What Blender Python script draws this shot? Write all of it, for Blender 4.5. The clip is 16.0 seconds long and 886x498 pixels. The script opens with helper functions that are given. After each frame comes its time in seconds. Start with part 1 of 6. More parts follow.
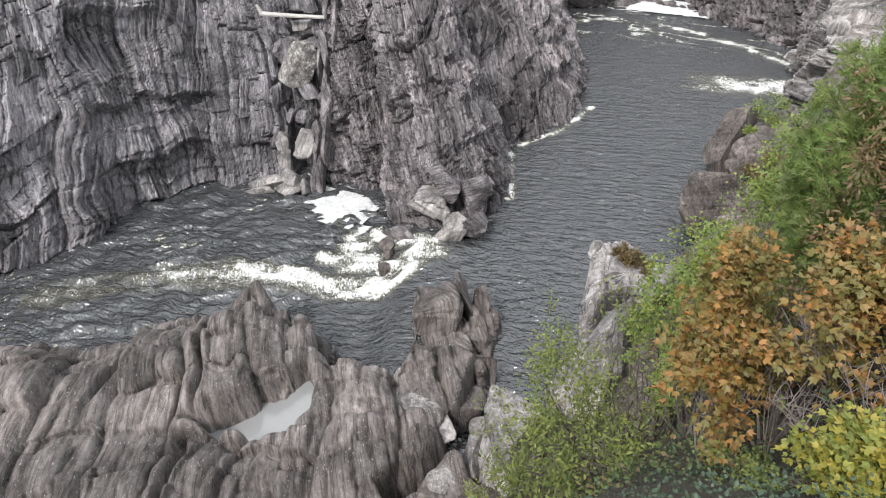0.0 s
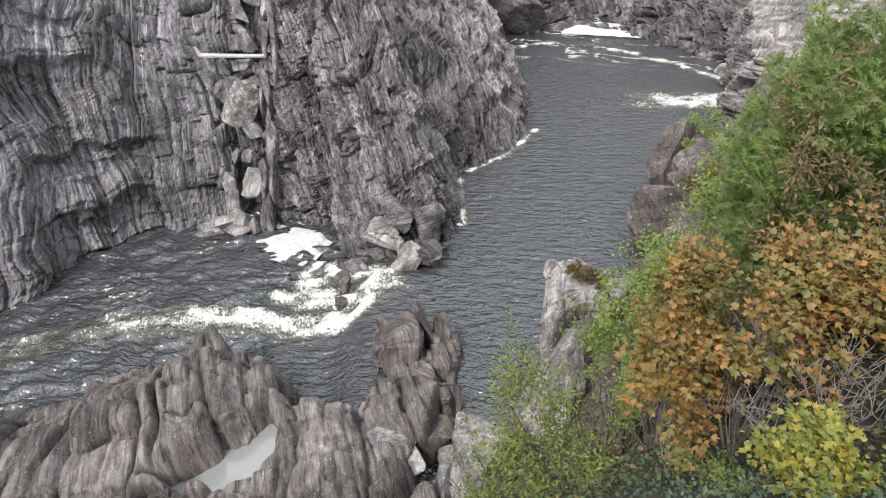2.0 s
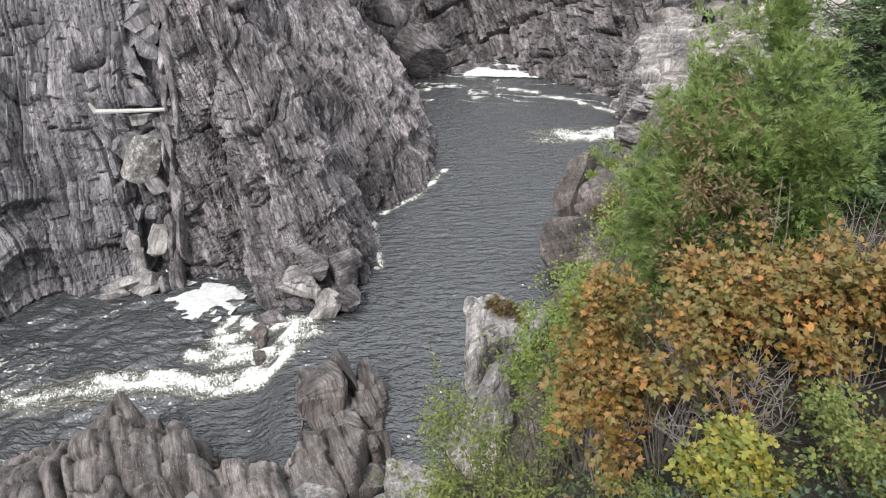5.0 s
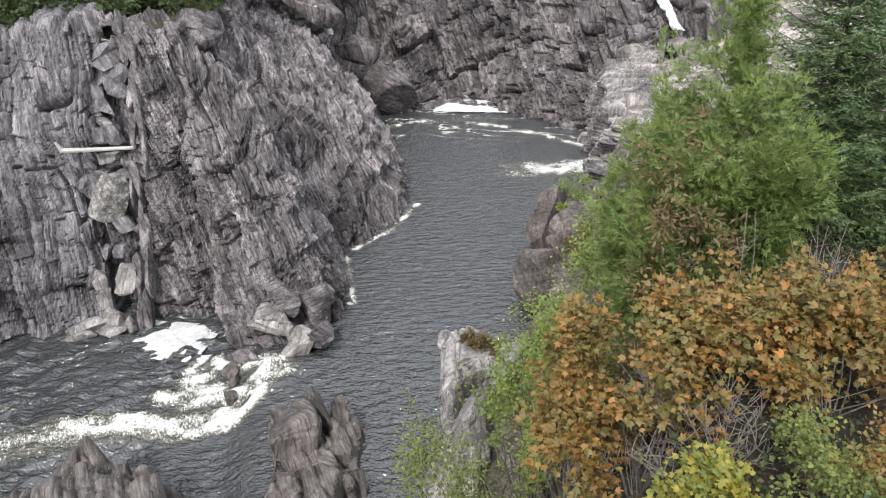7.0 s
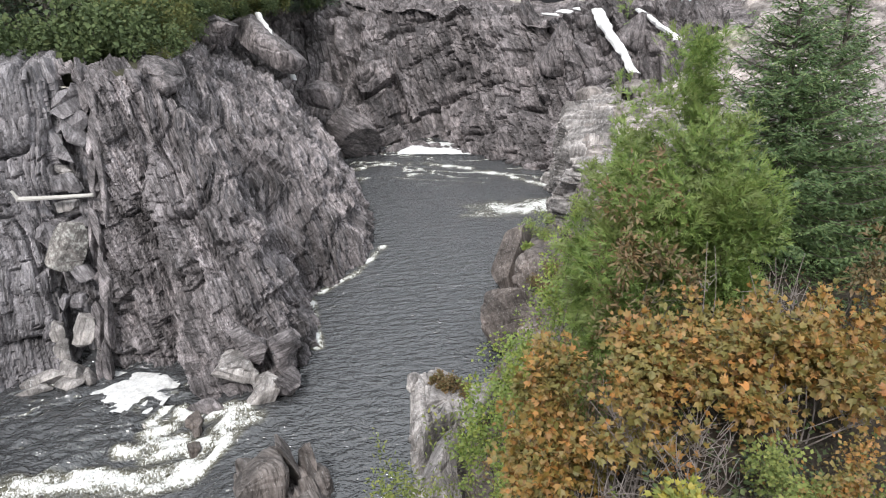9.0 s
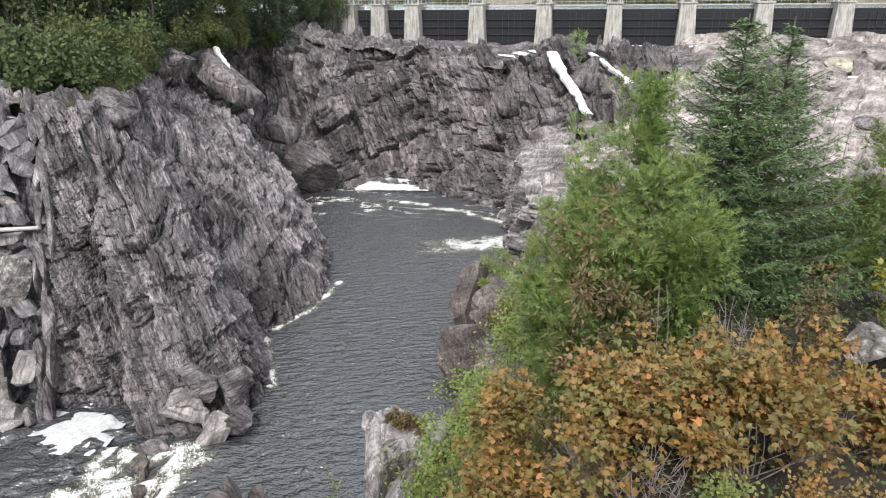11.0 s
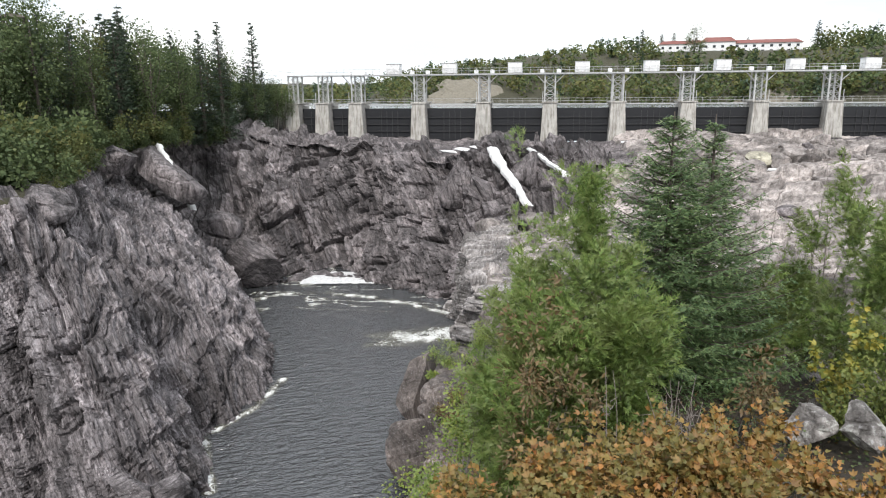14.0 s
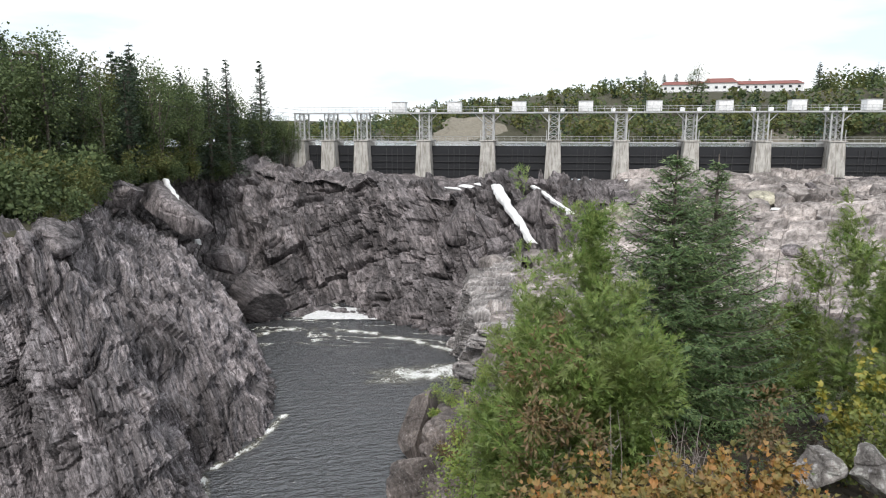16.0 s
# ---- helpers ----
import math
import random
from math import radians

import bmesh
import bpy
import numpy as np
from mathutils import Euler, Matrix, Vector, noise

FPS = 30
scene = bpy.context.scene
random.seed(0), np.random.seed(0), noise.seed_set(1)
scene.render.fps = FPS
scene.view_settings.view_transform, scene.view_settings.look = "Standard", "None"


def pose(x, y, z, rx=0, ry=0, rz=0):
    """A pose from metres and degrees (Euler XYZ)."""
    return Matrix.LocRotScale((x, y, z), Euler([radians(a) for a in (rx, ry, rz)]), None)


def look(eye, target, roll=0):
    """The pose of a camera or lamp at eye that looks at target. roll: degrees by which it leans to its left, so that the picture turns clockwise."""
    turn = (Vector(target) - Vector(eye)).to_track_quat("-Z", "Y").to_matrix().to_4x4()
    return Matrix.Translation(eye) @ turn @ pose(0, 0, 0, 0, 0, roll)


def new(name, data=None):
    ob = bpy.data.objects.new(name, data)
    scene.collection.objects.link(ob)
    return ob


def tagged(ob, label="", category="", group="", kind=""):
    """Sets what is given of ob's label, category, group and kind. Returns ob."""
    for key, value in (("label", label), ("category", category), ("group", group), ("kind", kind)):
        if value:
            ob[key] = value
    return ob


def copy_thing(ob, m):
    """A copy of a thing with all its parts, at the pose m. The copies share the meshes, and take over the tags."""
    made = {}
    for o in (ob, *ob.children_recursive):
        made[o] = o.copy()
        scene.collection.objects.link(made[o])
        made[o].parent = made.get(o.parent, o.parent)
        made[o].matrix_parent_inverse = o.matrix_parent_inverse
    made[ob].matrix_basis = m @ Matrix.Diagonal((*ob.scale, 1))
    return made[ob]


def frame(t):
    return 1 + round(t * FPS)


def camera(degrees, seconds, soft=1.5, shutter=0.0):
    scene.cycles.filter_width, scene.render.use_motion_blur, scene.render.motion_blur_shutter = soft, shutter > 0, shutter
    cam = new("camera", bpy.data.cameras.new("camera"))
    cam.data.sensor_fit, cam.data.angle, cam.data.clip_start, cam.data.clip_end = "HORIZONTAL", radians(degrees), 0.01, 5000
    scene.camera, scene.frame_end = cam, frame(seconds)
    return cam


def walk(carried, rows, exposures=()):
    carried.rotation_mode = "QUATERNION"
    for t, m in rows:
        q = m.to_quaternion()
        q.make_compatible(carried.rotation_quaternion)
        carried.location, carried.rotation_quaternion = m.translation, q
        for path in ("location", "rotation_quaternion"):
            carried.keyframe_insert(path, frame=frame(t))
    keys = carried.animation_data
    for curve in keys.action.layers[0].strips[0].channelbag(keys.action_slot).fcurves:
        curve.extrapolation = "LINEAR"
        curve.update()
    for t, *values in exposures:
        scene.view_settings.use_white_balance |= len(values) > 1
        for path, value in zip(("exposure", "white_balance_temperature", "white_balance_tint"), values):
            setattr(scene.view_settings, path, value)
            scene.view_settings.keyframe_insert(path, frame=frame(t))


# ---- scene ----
EYE = (0.0, 0.0, 29.0)
cam = camera(65.0, 16.0, soft=1.15)
TURNS = [
    (0.0, 55.65, 0.93, 26.01), (0.5, 55.94, 1.24, 25.10), (1.0, 56.55, 1.47, 23.93), (1.5, 57.47, 1.89, 22.46),
    (2.0, 57.84, 2.28, 20.73), (2.5, 58.16, 2.35, 19.12), (3.0, 58.46, 2.32, 17.71), (3.5, 58.94, 2.39, 16.26),
    (4.0, 59.45, 2.24, 15.04), (6.5, 63.24, 2.36, 10.70), (7.0, 63.67, 2.12, 10.40), (7.5, 64.21, 1.94, 9.86),
    (8.0, 64.97, 1.82, 9.15), (8.5, 65.80, 2.13, 8.22), (9.0, 66.95, 2.14, 7.36), (11.5, 71.19, 0.19, 3.43),
    (12.0, 73.06, 0.11, 2.61), (12.5, 74.70, 0.38, 1.63), (13.0, 75.74, 0.51, 0.78), (13.5, 76.57, 0.61, 0.03),
    (14.0, 77.36, 0.42, -0.39), (14.5, 78.15, 0.13, -0.85), (15.0, 78.92, -0.27, -0.75), (15.5, 79.70, -0.32, -0.02),
    (16.0, 80.36, 0.00, 0.00)]
walk(cam, [(t, pose(*EYE, a, b, c)) for t, a, b, c in TURNS], exposures=[(0.0, 0.82), (4.0, 0.82), (7.0, 0.8), (9.0, 0.8), (11.5, 0.78), (12.5, 0.7), (14.5, 0.57), (16.0, 0.46)])

# ---------------------------------------------------------------- world and sun
SUN_EL, SUN_AZ = radians(48), radians(188)
world = bpy.data.worlds.new("overcast_sky")
scene.world = world
world.use_nodes = True
wn, wl = world.node_tree.nodes, world.node_tree.links
wn.clear()
w_out = wn.new("ShaderNodeOutputWorld")
w_bg = wn.new("ShaderNodeBackground")
w_sky = wn.new("ShaderNodeTexSky")
w_sky.sky_type, w_sky.sun_disc = "NISHITA", False
w_sky.sun_elevation, w_sky.sun_rotation = SUN_EL, SUN_AZ
w_tc = wn.new("ShaderNodeTexCoord")
w_map = wn.new("ShaderNodeMapping")
w_map.inputs["Scale"].default_value = (1.6, 1.6, 7.0)
w_noise = wn.new("ShaderNodeTexNoise")
w_noise.inputs["Scale"].default_value, w_noise.inputs["Detail"].default_value = 1.6, 6
w_ramp = wn.new("ShaderNodeValToRGB")
w_ramp.color_ramp.elements[0].position, w_ramp.color_ramp.elements[1].position = 0.36, 0.56
w_mix = wn.new("ShaderNodeMix")
w_mix.data_type = "RGBA"
w_dim = wn.new("ShaderNodeMix")
w_dim.data_type, w_dim.blend_type = "RGBA", "MULTIPLY"
w_dim.inputs[0].default_value = 1.0
w_dim.inputs[7].default_value = (0.55, 0.55, 0.55, 1)
wl.new(w_tc.outputs["Generated"], w_map.inputs["Vector"])
wl.new(w_map.outputs["Vector"], w_noise.inputs["Vector"])
wl.new(w_noise.outputs["Fac"], w_ramp.inputs["Fac"])
wl.new(w_ramp.outputs["Color"], w_mix.inputs[0])
w_mix.inputs[6].default_value = (6.7, 7.6, 8.5, 1)
w_mix.inputs[7].default_value = (10.4, 10.5, 10.6, 1)
w_sum = wn.new("ShaderNodeMix")
w_sum.data_type = "RGBA"
w_sum.inputs[0].default_value = 0.88
wl.new(w_sky.outputs["Color"], w_sum.inputs[6])
wl.new(w_mix.outputs[2], w_sum.inputs[7])
wl.new(w_sum.outputs[2], w_bg.inputs["Color"])
w_bg.inputs["Strength"].default_value = 0.1
wl.new(w_bg.outputs["Background"], w_out.inputs["Surface"])

sun_data = bpy.data.lights.new("sun", "SUN")
sun_data.energy, sun_data.angle, sun_data.color = 2.0, radians(10), (1.0, 0.97, 0.94)
sun = new("sun", sun_data)
# the sun stands high behind the lookout, behind thin cloud
sun.matrix_world = look((0, 0, 120), (0 - math.sin(SUN_AZ), 0 - math.cos(SUN_AZ), 120 - math.tan(SUN_EL)))

# ---------------------------------------------------------------- numpy noise
def hash3(i, j, k, seed=0):
    h = (i.astype(np.int64) * 73856093) ^ (j.astype(np.int64) * 19349663) ^ (k.astype(np.int64) * 83492791) ^ (seed * 2654435)
    h = (h ^ (h >> 13)) * 1274126177
    h = (h ^ (h >> 16)) & 0xFFFFFF
    return h / float(0xFFFFFF)


def vnoise(p, seed=0):
    """Smooth value noise, -1 to 1, at the points p (n, 3)."""
    i = np.floor(p)
    f = p - i
    f = f * f * (3 - 2 * f)
    i = i.astype(np.int64)
    out = 0
    for a in (0, 1):
        for b in (0, 1):
            for c in (0, 1):
                w = (f[:, 0] if a else 1 - f[:, 0]) * (f[:, 1] if b else 1 - f[:, 1]) * (f[:, 2] if c else 1 - f[:, 2])
                out = out + w * hash3(i[:, 0] + a, i[:, 1] + b, i[:, 2] + c, seed)
    return out * 2 - 1


def fbm(p, octaves=3, seed=0):
    out, amp = 0, 1.0
    for o in range(octaves):
        out = out + amp * vnoise(p * 2.0 ** o + 17.3 * o, seed + o)
        amp *= 0.5
    return out


def smooth(x, a, b):
    t = np.clip((x - a) / (b - a), 0, 1)
    return t * t * (3 - 2 * t)


def unit(v):
    v = np.array(v, float)
    return v / np.linalg.norm(v)


def jointed(p, beds, cross, spacing=1.0, amp=0.5, seed=0, flute=1.0, reach=1.0, fine=1.0, saw=0.0):
    """How far jointed slabby rock stands out at p: slabs across the direction beds, broken across the direction cross."""
    b, c = unit(beds), unit(cross)
    d = np.cross(b, c)
    warp = vnoise(p * 0.13 / spacing, seed + 50) * 1.1 * spacing + vnoise(p * 0.45 / spacing, seed + 51) * 0.3 * spacing
    qb, qc, qd = p @ b + warp, p @ c + warp * 0.8 + vnoise(p * 0.07, seed + 52) * 2.5, p @ d
    out, tone = np.zeros(len(p)), np.zeros(len(p))
    open_joints = 0.15 + 1.5 * smooth(vnoise(p * 0.21, seed + 60) + 0.5 * vnoise(p * 0.6, seed + 61), -0.25, 0.65)
    for s, a, brk, g in ((2.6, 1.0, 4.5, 0.42), (0.95, 0.6, 2.4, 0.34), (0.33, 0.22 * fine, 1.3, 0.13 * fine)):
        s, brk = s * spacing, brk * spacing * reach
        ib = np.floor(qb / s)
        shift = hash3(ib, ib * 0, ib * 0, seed + 7) * brk
        ic = np.floor((qc + shift) / brk)
        idd = np.floor((qd + hash3(ib, ic, ib * 0, seed + 8) * 9) / (brk * 2.2))
        h = hash3(ib, ic, idd, seed + 3) - 0.5
        tone += (hash3(ib, ic, idd, seed + 6) - 0.5) * (0.7 if s > 2 * spacing else 0.9 if s > 0.6 * spacing else 0.75)
        fb, fc = qb / s - ib, (qc + shift) / brk - ic
        eb, ec = np.minimum(fb, 1 - fb) * s, np.minimum(fc, 1 - fc) * brk
        w = 0.07 * s + 0.02
        tilt = (fb - 0.5) * (hash3(ib, ic, idd, seed + 4) - 0.5) * 0.9 + (fc - 0.5) * (hash3(ib, ic, idd, seed + 5) - 0.5) * 0.9
        round_b = np.sqrt(np.clip(1 - (1 - np.clip(eb / (0.2 * s), 0, 1)) ** 2, 0, 1))
        out += a * (h * 1.5 + tilt * 0.9) + flute * g * (round_b - 0.75) * 1.0 + saw * a * (0.5 - fb) - g * 1.5 * open_joints * (0.3 + 1.2 * hash3(ib, ic, idd, seed + 9)) * np.exp(-(ec / w) ** 2)
    jointed.tone = tone / 0.9
    return amp * (out + 0.12 * fbm(p * 1.7 / spacing, 3, seed + 20))


def resample(points, n):
    """n points, spaced evenly, on the smooth curve through the given ones."""
    pts = np.array(points, float)
    k = np.concatenate(([0], np.cumsum(np.linalg.norm(np.diff(pts, axis=0), axis=1) ** 0.5)))
    ext = np.vstack((2 * pts[0] - pts[1], pts, 2 * pts[-1] - pts[-2]))
    fine = []
    for a in range(len(pts) - 1):
        p0, p1, p2, p3 = ext[a:a + 4]
        t = np.linspace(0, 1, 30, endpoint=False)[:, None]
        fine.append(0.5 * (2 * p1 + (p2 - p0) * t + (2 * p0 - 5 * p1 + 4 * p2 - p3) * t ** 2 + (3 * p1 - p0 - 3 * p2 + p3) * t ** 3))
    fine = np.vstack(fine + [pts[-1:]])
    run = np.concatenate(([0], np.cumsum(np.linalg.norm(np.diff(fine, axis=0), axis=1))))
    at = np.linspace(0, run[-1], n)
    return np.stack([np.interp(at, run, fine[:, a]) for a in range(3)], 1)


def pair(base, top, n):
    """Resample both edges together, keeping base[i] opposite top[i]."""
    return resample_pair(np.array(base, float), np.array(top, float), n)


def resample_pair(base, top, n):
    k = np.arange(len(base))
    seg = np.linalg.norm(np.diff(base, axis=0), axis=1) + np.linalg.norm(np.diff(top, axis=0), axis=1)
    run = np.concatenate(([0], np.cumsum(seg)))
    s = np.interp(np.linspace(0, run[-1], n), run, k)
    i = np.clip(s.astype(int), 0, len(base) - 2)
    t = (s - i)[:, None]
    res = []
    for pts in (base, top):
        ext = np.vstack((2 * pts[0] - pts[1], pts, 2 * pts[-1] - pts[-2]))
        p0, p1, p2, p3 = ext[i], ext[i + 1], ext[i + 2], ext[i + 3]
        res.append(0.5 * (2 * p1 + (p2 - p0) * t + (2 * p0 - 5 * p1 + 4 * p2 - p3) * t ** 2 + (3 * p1 - p0 - 3 * p2 + p3) * t ** 3))
    return res


def grid_mesh(name, p, nu, nv, material, flip=False, shade=False):
    """A mesh from a grid of nu x nv points (n, 3), u the slow index."""
    me = bpy.data.meshes.new(name)
    a = (np.arange(nu - 1)[:, None] * nv + np.arange(nv - 1)[None, :]).ravel()
    q = np.stack((a, a + nv, a + nv + 1, a + 1), 1)
    if flip:
        q = q[:, ::-1]
    me.vertices.add(len(p))
    me.vertices.foreach_set("co", p.astype(np.float32).ravel())
    me.loops.add(q.size)
    me.loops.foreach_set("vertex_index", q.astype(np.int32).ravel())
    me.polygons.add(len(q))
    me.polygons.foreach_set("loop_start", np.arange(0, q.size, 4, dtype=np.int32))
    me.polygons.foreach_set("use_smooth", np.full(len(q), shade))
    me.materials.append(material)
    me.update()
    return me


def set_tone(me, tone):
    """How light or dark each slab of the rock is, as an attribute of its points."""
    a = me.attributes.new("tone", "FLOAT", "POINT")
    a.data.foreach_set("value", np.clip(tone, -1, 1).astype(np.float32))
    return me


def normals(p, nu, nv):
    g = p.reshape(nu, nv, 3)
    n = np.cross(np.gradient(g, axis=0), np.gradient(g, axis=1)).reshape(-1, 3)
    return n / np.maximum(np.linalg.norm(n, axis=1), 1e-9)[:, None]


# ---------------------------------------------------------------- materials
def material(name):
    m = bpy.data.materials.new(name)
    m.use_nodes = True
    n = m.node_tree.nodes
    return m, n, m.node_tree.links, n["Principled BSDF"]


def tex(n, l, kind, scale, vector=None, detail=4.0, rough=0.6, stretch=None, rot=(0, 0, 0), dist=0.0):
    """A texture, stretched along its own axes, which are turned by rot."""
    t = n.new(kind)
    t.inputs["Scale"].default_value = scale
    if "Detail" in t.inputs:
        t.inputs["Detail"].default_value, t.inputs["Roughness"].default_value = detail, rough
    if "Distortion" in t.inputs:
        t.inputs["Distortion"].default_value = dist
    if vector is not None:
        if stretch:
            mp = n.new("ShaderNodeMapping")
            mp.vector_type = "TEXTURE"
            mp.inputs["Scale"].default_value, mp.inputs["Rotation"].default_value = [1 / v for v in stretch], rot
            l.new(vector, mp.inputs["Vector"])
            vector = mp.outputs["Vector"]
        l.new(vector, t.inputs["Vector"])
    return t


def ramp(n, l, source, stops):
    r = n.new("ShaderNodeValToRGB")
    e = r.color_ramp.elements
    while len(e) < len(stops):
        e.new(0.5)
    for el, (at, col) in zip(e, stops):
        el.position, el.color = at, (*col, 1) if len(col) == 3 else col
    l.new(source, r.inputs["Fac"])
    return r.outputs["Color"]


def mixed(n, l, fac, a, b, blend="MIX"):
    m = n.new("ShaderNodeMix")
    m.data_type, m.blend_type = "RGBA", blend
    for value, socket in ((fac, 0), (a, 6), (b, 7)):
        if isinstance(value, (int, float)):
            m.inputs[socket].default_value = value
        elif isinstance(value, tuple):
            m.inputs[socket].default_value = (*value, 1)
        else:
            l.new(value, m.inputs[socket])
    return m.outputs[2]


def bump(n, l, height, strength, distance, bsdf, before=None):
    b = n.new("ShaderNodeBump")
    b.inputs["Strength"].default_value, b.inputs["Distance"].default_value = strength, distance
    l.new(height, b.inputs["Height"])
    if before:
        l.new(before.outputs["Normal"], b.inputs["Normal"])
    l.new(b.outputs["Normal"], bsdf.inputs["Normal"])
    return b


def bed_axes(beds, run):
    """The turn that lays x across the beds and z along the run of the strata."""
    x = Vector(beds).normalized()
    z = Vector(run)
    z = (z - x * z.dot(x)).normalized()
    y = z.cross(x)
    return tuple(Matrix((x, y, z)).transposed().to_euler())


def rock_material(name, dark, mid, pale, streak=(0.55, 0.54, 0.55), rot=(0, 0, 0), stretch=(3.0, 3.0, 0.35), streaks=0.66, lichen=None, tones=(0.30, 1.42), rough=1.0, lined=0.6, cracked=0.06):
    m, n, l, bs = material(name)
    co = n.new("ShaderNodeTexCoord").outputs["Object"]
    big = tex(n, l, "ShaderNodeTexNoise", 0.22, co, 5, 0.65)
    grain = tex(n, l, "ShaderNodeTexNoise", 1.1, co, 8, 0.7, stretch, rot, 0.4)
    fine = tex(n, l, "ShaderNodeTexNoise", 6.0, co, 6, 0.75)
    white = tex(n, l, "ShaderNodeTexNoise", 0.9, co, 5, 0.7, (2.2 * stretch[0], 2.2 * stretch[1], stretch[2]), rot, 1.2)
    c1 = ramp(n, l, grain.outputs["Fac"], ((0.32, dark), (0.49, mid), (0.70, pale)))
    c2 = ramp(n, l, big.outputs["Fac"], ((0.36, (0.5, 0.49, 0.49)), (0.5, (0.91, 0.9, 0.91)), (0.63, (1.28, 1.25, 1.25))))
    c = mixed(n, l, 1.0, c1, c2, "MULTIPLY")
    c3 = ramp(n, l, fine.outputs["Fac"], ((0.34, (0.42, 0.42, 0.42)), (0.5, (1, 1, 1)), (0.66, (1.44, 1.43, 1.44))))
    c = mixed(n, l, 0.65 * rough, c, c3, "MULTIPLY")
    speck = tex(n, l, "ShaderNodeTexNoise", 11.0, co, 3, 0.6, (1.0, 1.0, 0.55), rot)
    sf = ramp(n, l, speck.outputs["Fac"], ((0.63, (0, 0, 0)), (0.69, (0.6, 0.6, 0.6))))
    c = mixed(n, l, sf, c, streak)
    at = n.new("ShaderNodeAttribute")
    at.attribute_name = "tone"
    tone = n.new("ShaderNodeMapRange")
    for key, value in (("From Min", -1.0), ("From Max", 1.0), ("To Min", tones[0]), ("To Max", tones[1])):
        tone.inputs[key].default_value = value
    l.new(at.outputs["Fac"], tone.inputs["Value"])
    c = mixed(n, l, 1.0, c, tone.outputs[0], "MULTIPLY")
    wf = ramp(n, l, white.outputs["Fac"], ((streaks, (0, 0, 0)), (streaks + 0.06, (0.75, 0.75, 0.75))))
    c = mixed(n, l, wf, c, streak)
    if lichen:
        spots = tex(n, l, "ShaderNodeTexNoise", 2.3, co, 6, 0.75)
        lf = ramp(n, l, spots.outputs["Fac"], ((0.52, (0, 0, 0)), (0.60, (0.8, 0.8, 0.8))))
        c = mixed(n, l, lf, c, lichen)
    crack = tex(n, l, "ShaderNodeTexVoronoi", 1.15, co, stretch=(stretch[0] * 0.6, stretch[1] * 0.6, stretch[2] * 1.6), rot=rot)
    crack.feature = "DISTANCE_TO_EDGE"
    ck = ramp(n, l, crack.outputs["Distance"], ((0.0, (0, 0, 0)), (0.035, (1, 1, 1))))
    lines = tex(n, l, "ShaderNodeTexNoise", 1.3, co, 4, 0.6, (2.6 * stretch[0], 2.6 * stretch[1], 0.7 * stretch[2]), rot, 0.8)
    lf = ramp(n, l, lines.outputs["Fac"], ((0.36, (0.32, 0.31, 0.30)), (0.47, (1, 1, 1))))
    c = mixed(n, l, lined, c, lf, "MULTIPLY")
    c = mixed(n, l, cracked, c, ck, "MULTIPLY")
    l.new(c, bs.inputs["Base Color"])
    bs.inputs["Roughness"].default_value = 0.82
    bs.inputs["Specular IOR Level"].default_value = 0.35
    b0 = bump(n, l, grain.outputs["Fac"], 1.0, 0.14 * rough, bs)
    b1 = bump(n, l, ck, 1.6 * cracked, 0.06, bs, b0)
    bump(n, l, fine.outputs["Fac"], 0.9, 0.035 * rough, bs, b1)
    return m


BEDS_WEST, RUN_WEST = (0.90, 0.42, 0.06), (0.0, 0.25, 1.0)
BEDS_DOME, RUN_DOME = (0.85, 0.42, 0.28), (0.42, -0.37, -0.72)
BEDS_SHELF, RUN_SHELF = (0.82, 0.57, 0.1), (-0.57, 0.82, 0.0)
ROCK_GREY = rock_material("grey_slate", (0.068, 0.064, 0.066), (0.246, 0.234, 0.243), (0.45, 0.433, 0.449), rot=bed_axes(BEDS_WEST, RUN_WEST), stretch=(2.8, 1.5, 0.32), tones=(0.42, 1.34), lined=0.42, cracked=0.22)
ROCK_BROWN = rock_material("brown_grey_slate", (0.060, 0.054, 0.0548), (0.232, 0.212, 0.215), (0.44, 0.409, 0.416), rot=bed_axes(BEDS_DOME, RUN_DOME), stretch=(3.8, 1.6, 0.34), cracked=0.45)
ROCK_FAR = rock_material("far_slate", (0.042, 0.038, 0.0382), (0.172, 0.155, 0.155), (0.345, 0.314, 0.316), rot=bed_axes((0.85, -0.2, 0.45), (-0.45, 0.1, 0.9)), stretch=(1.9, 1.3, 0.35), cracked=0.5)
ROCK_PALE = rock_material("pale_schist", (0.12, 0.112, 0.107), (0.32, 0.302, 0.29), (0.52, 0.494, 0.475), rot=(0, 0.2, 0), stretch=(1.8, 1.8, 0.5), streaks=0.6, rough=0.75)
ROCK_FLAT = rock_material("scoured_flat_rock", (0.13, 0.115, 0.105), (0.33, 0.297, 0.276), (0.51, 0.472, 0.445), rot=(0, 0, 0.5), stretch=(0.6, 1.3, 1.2), streaks=0.68, rough=0.7, tones=(0.42, 1.3))
ROCK_SHELF = rock_material("water_worn_slate", (0.046, 0.039, 0.0355), (0.155, 0.137, 0.128), (0.30, 0.273, 0.26), rot=bed_axes(BEDS_SHELF, RUN_SHELF), stretch=(2.6, 0.3, 0.5), streaks=0.69, rough=0.6, tones=(0.5, 1.35), lined=0.8)
ROCK_DARK = rock_material("dark_brown_slab", (0.058, 0.048, 0.043), (0.15, 0.128, 0.116), (0.27, 0.24, 0.222), rot=(0, 0.1, 0), streaks=0.74, rough=0.7)
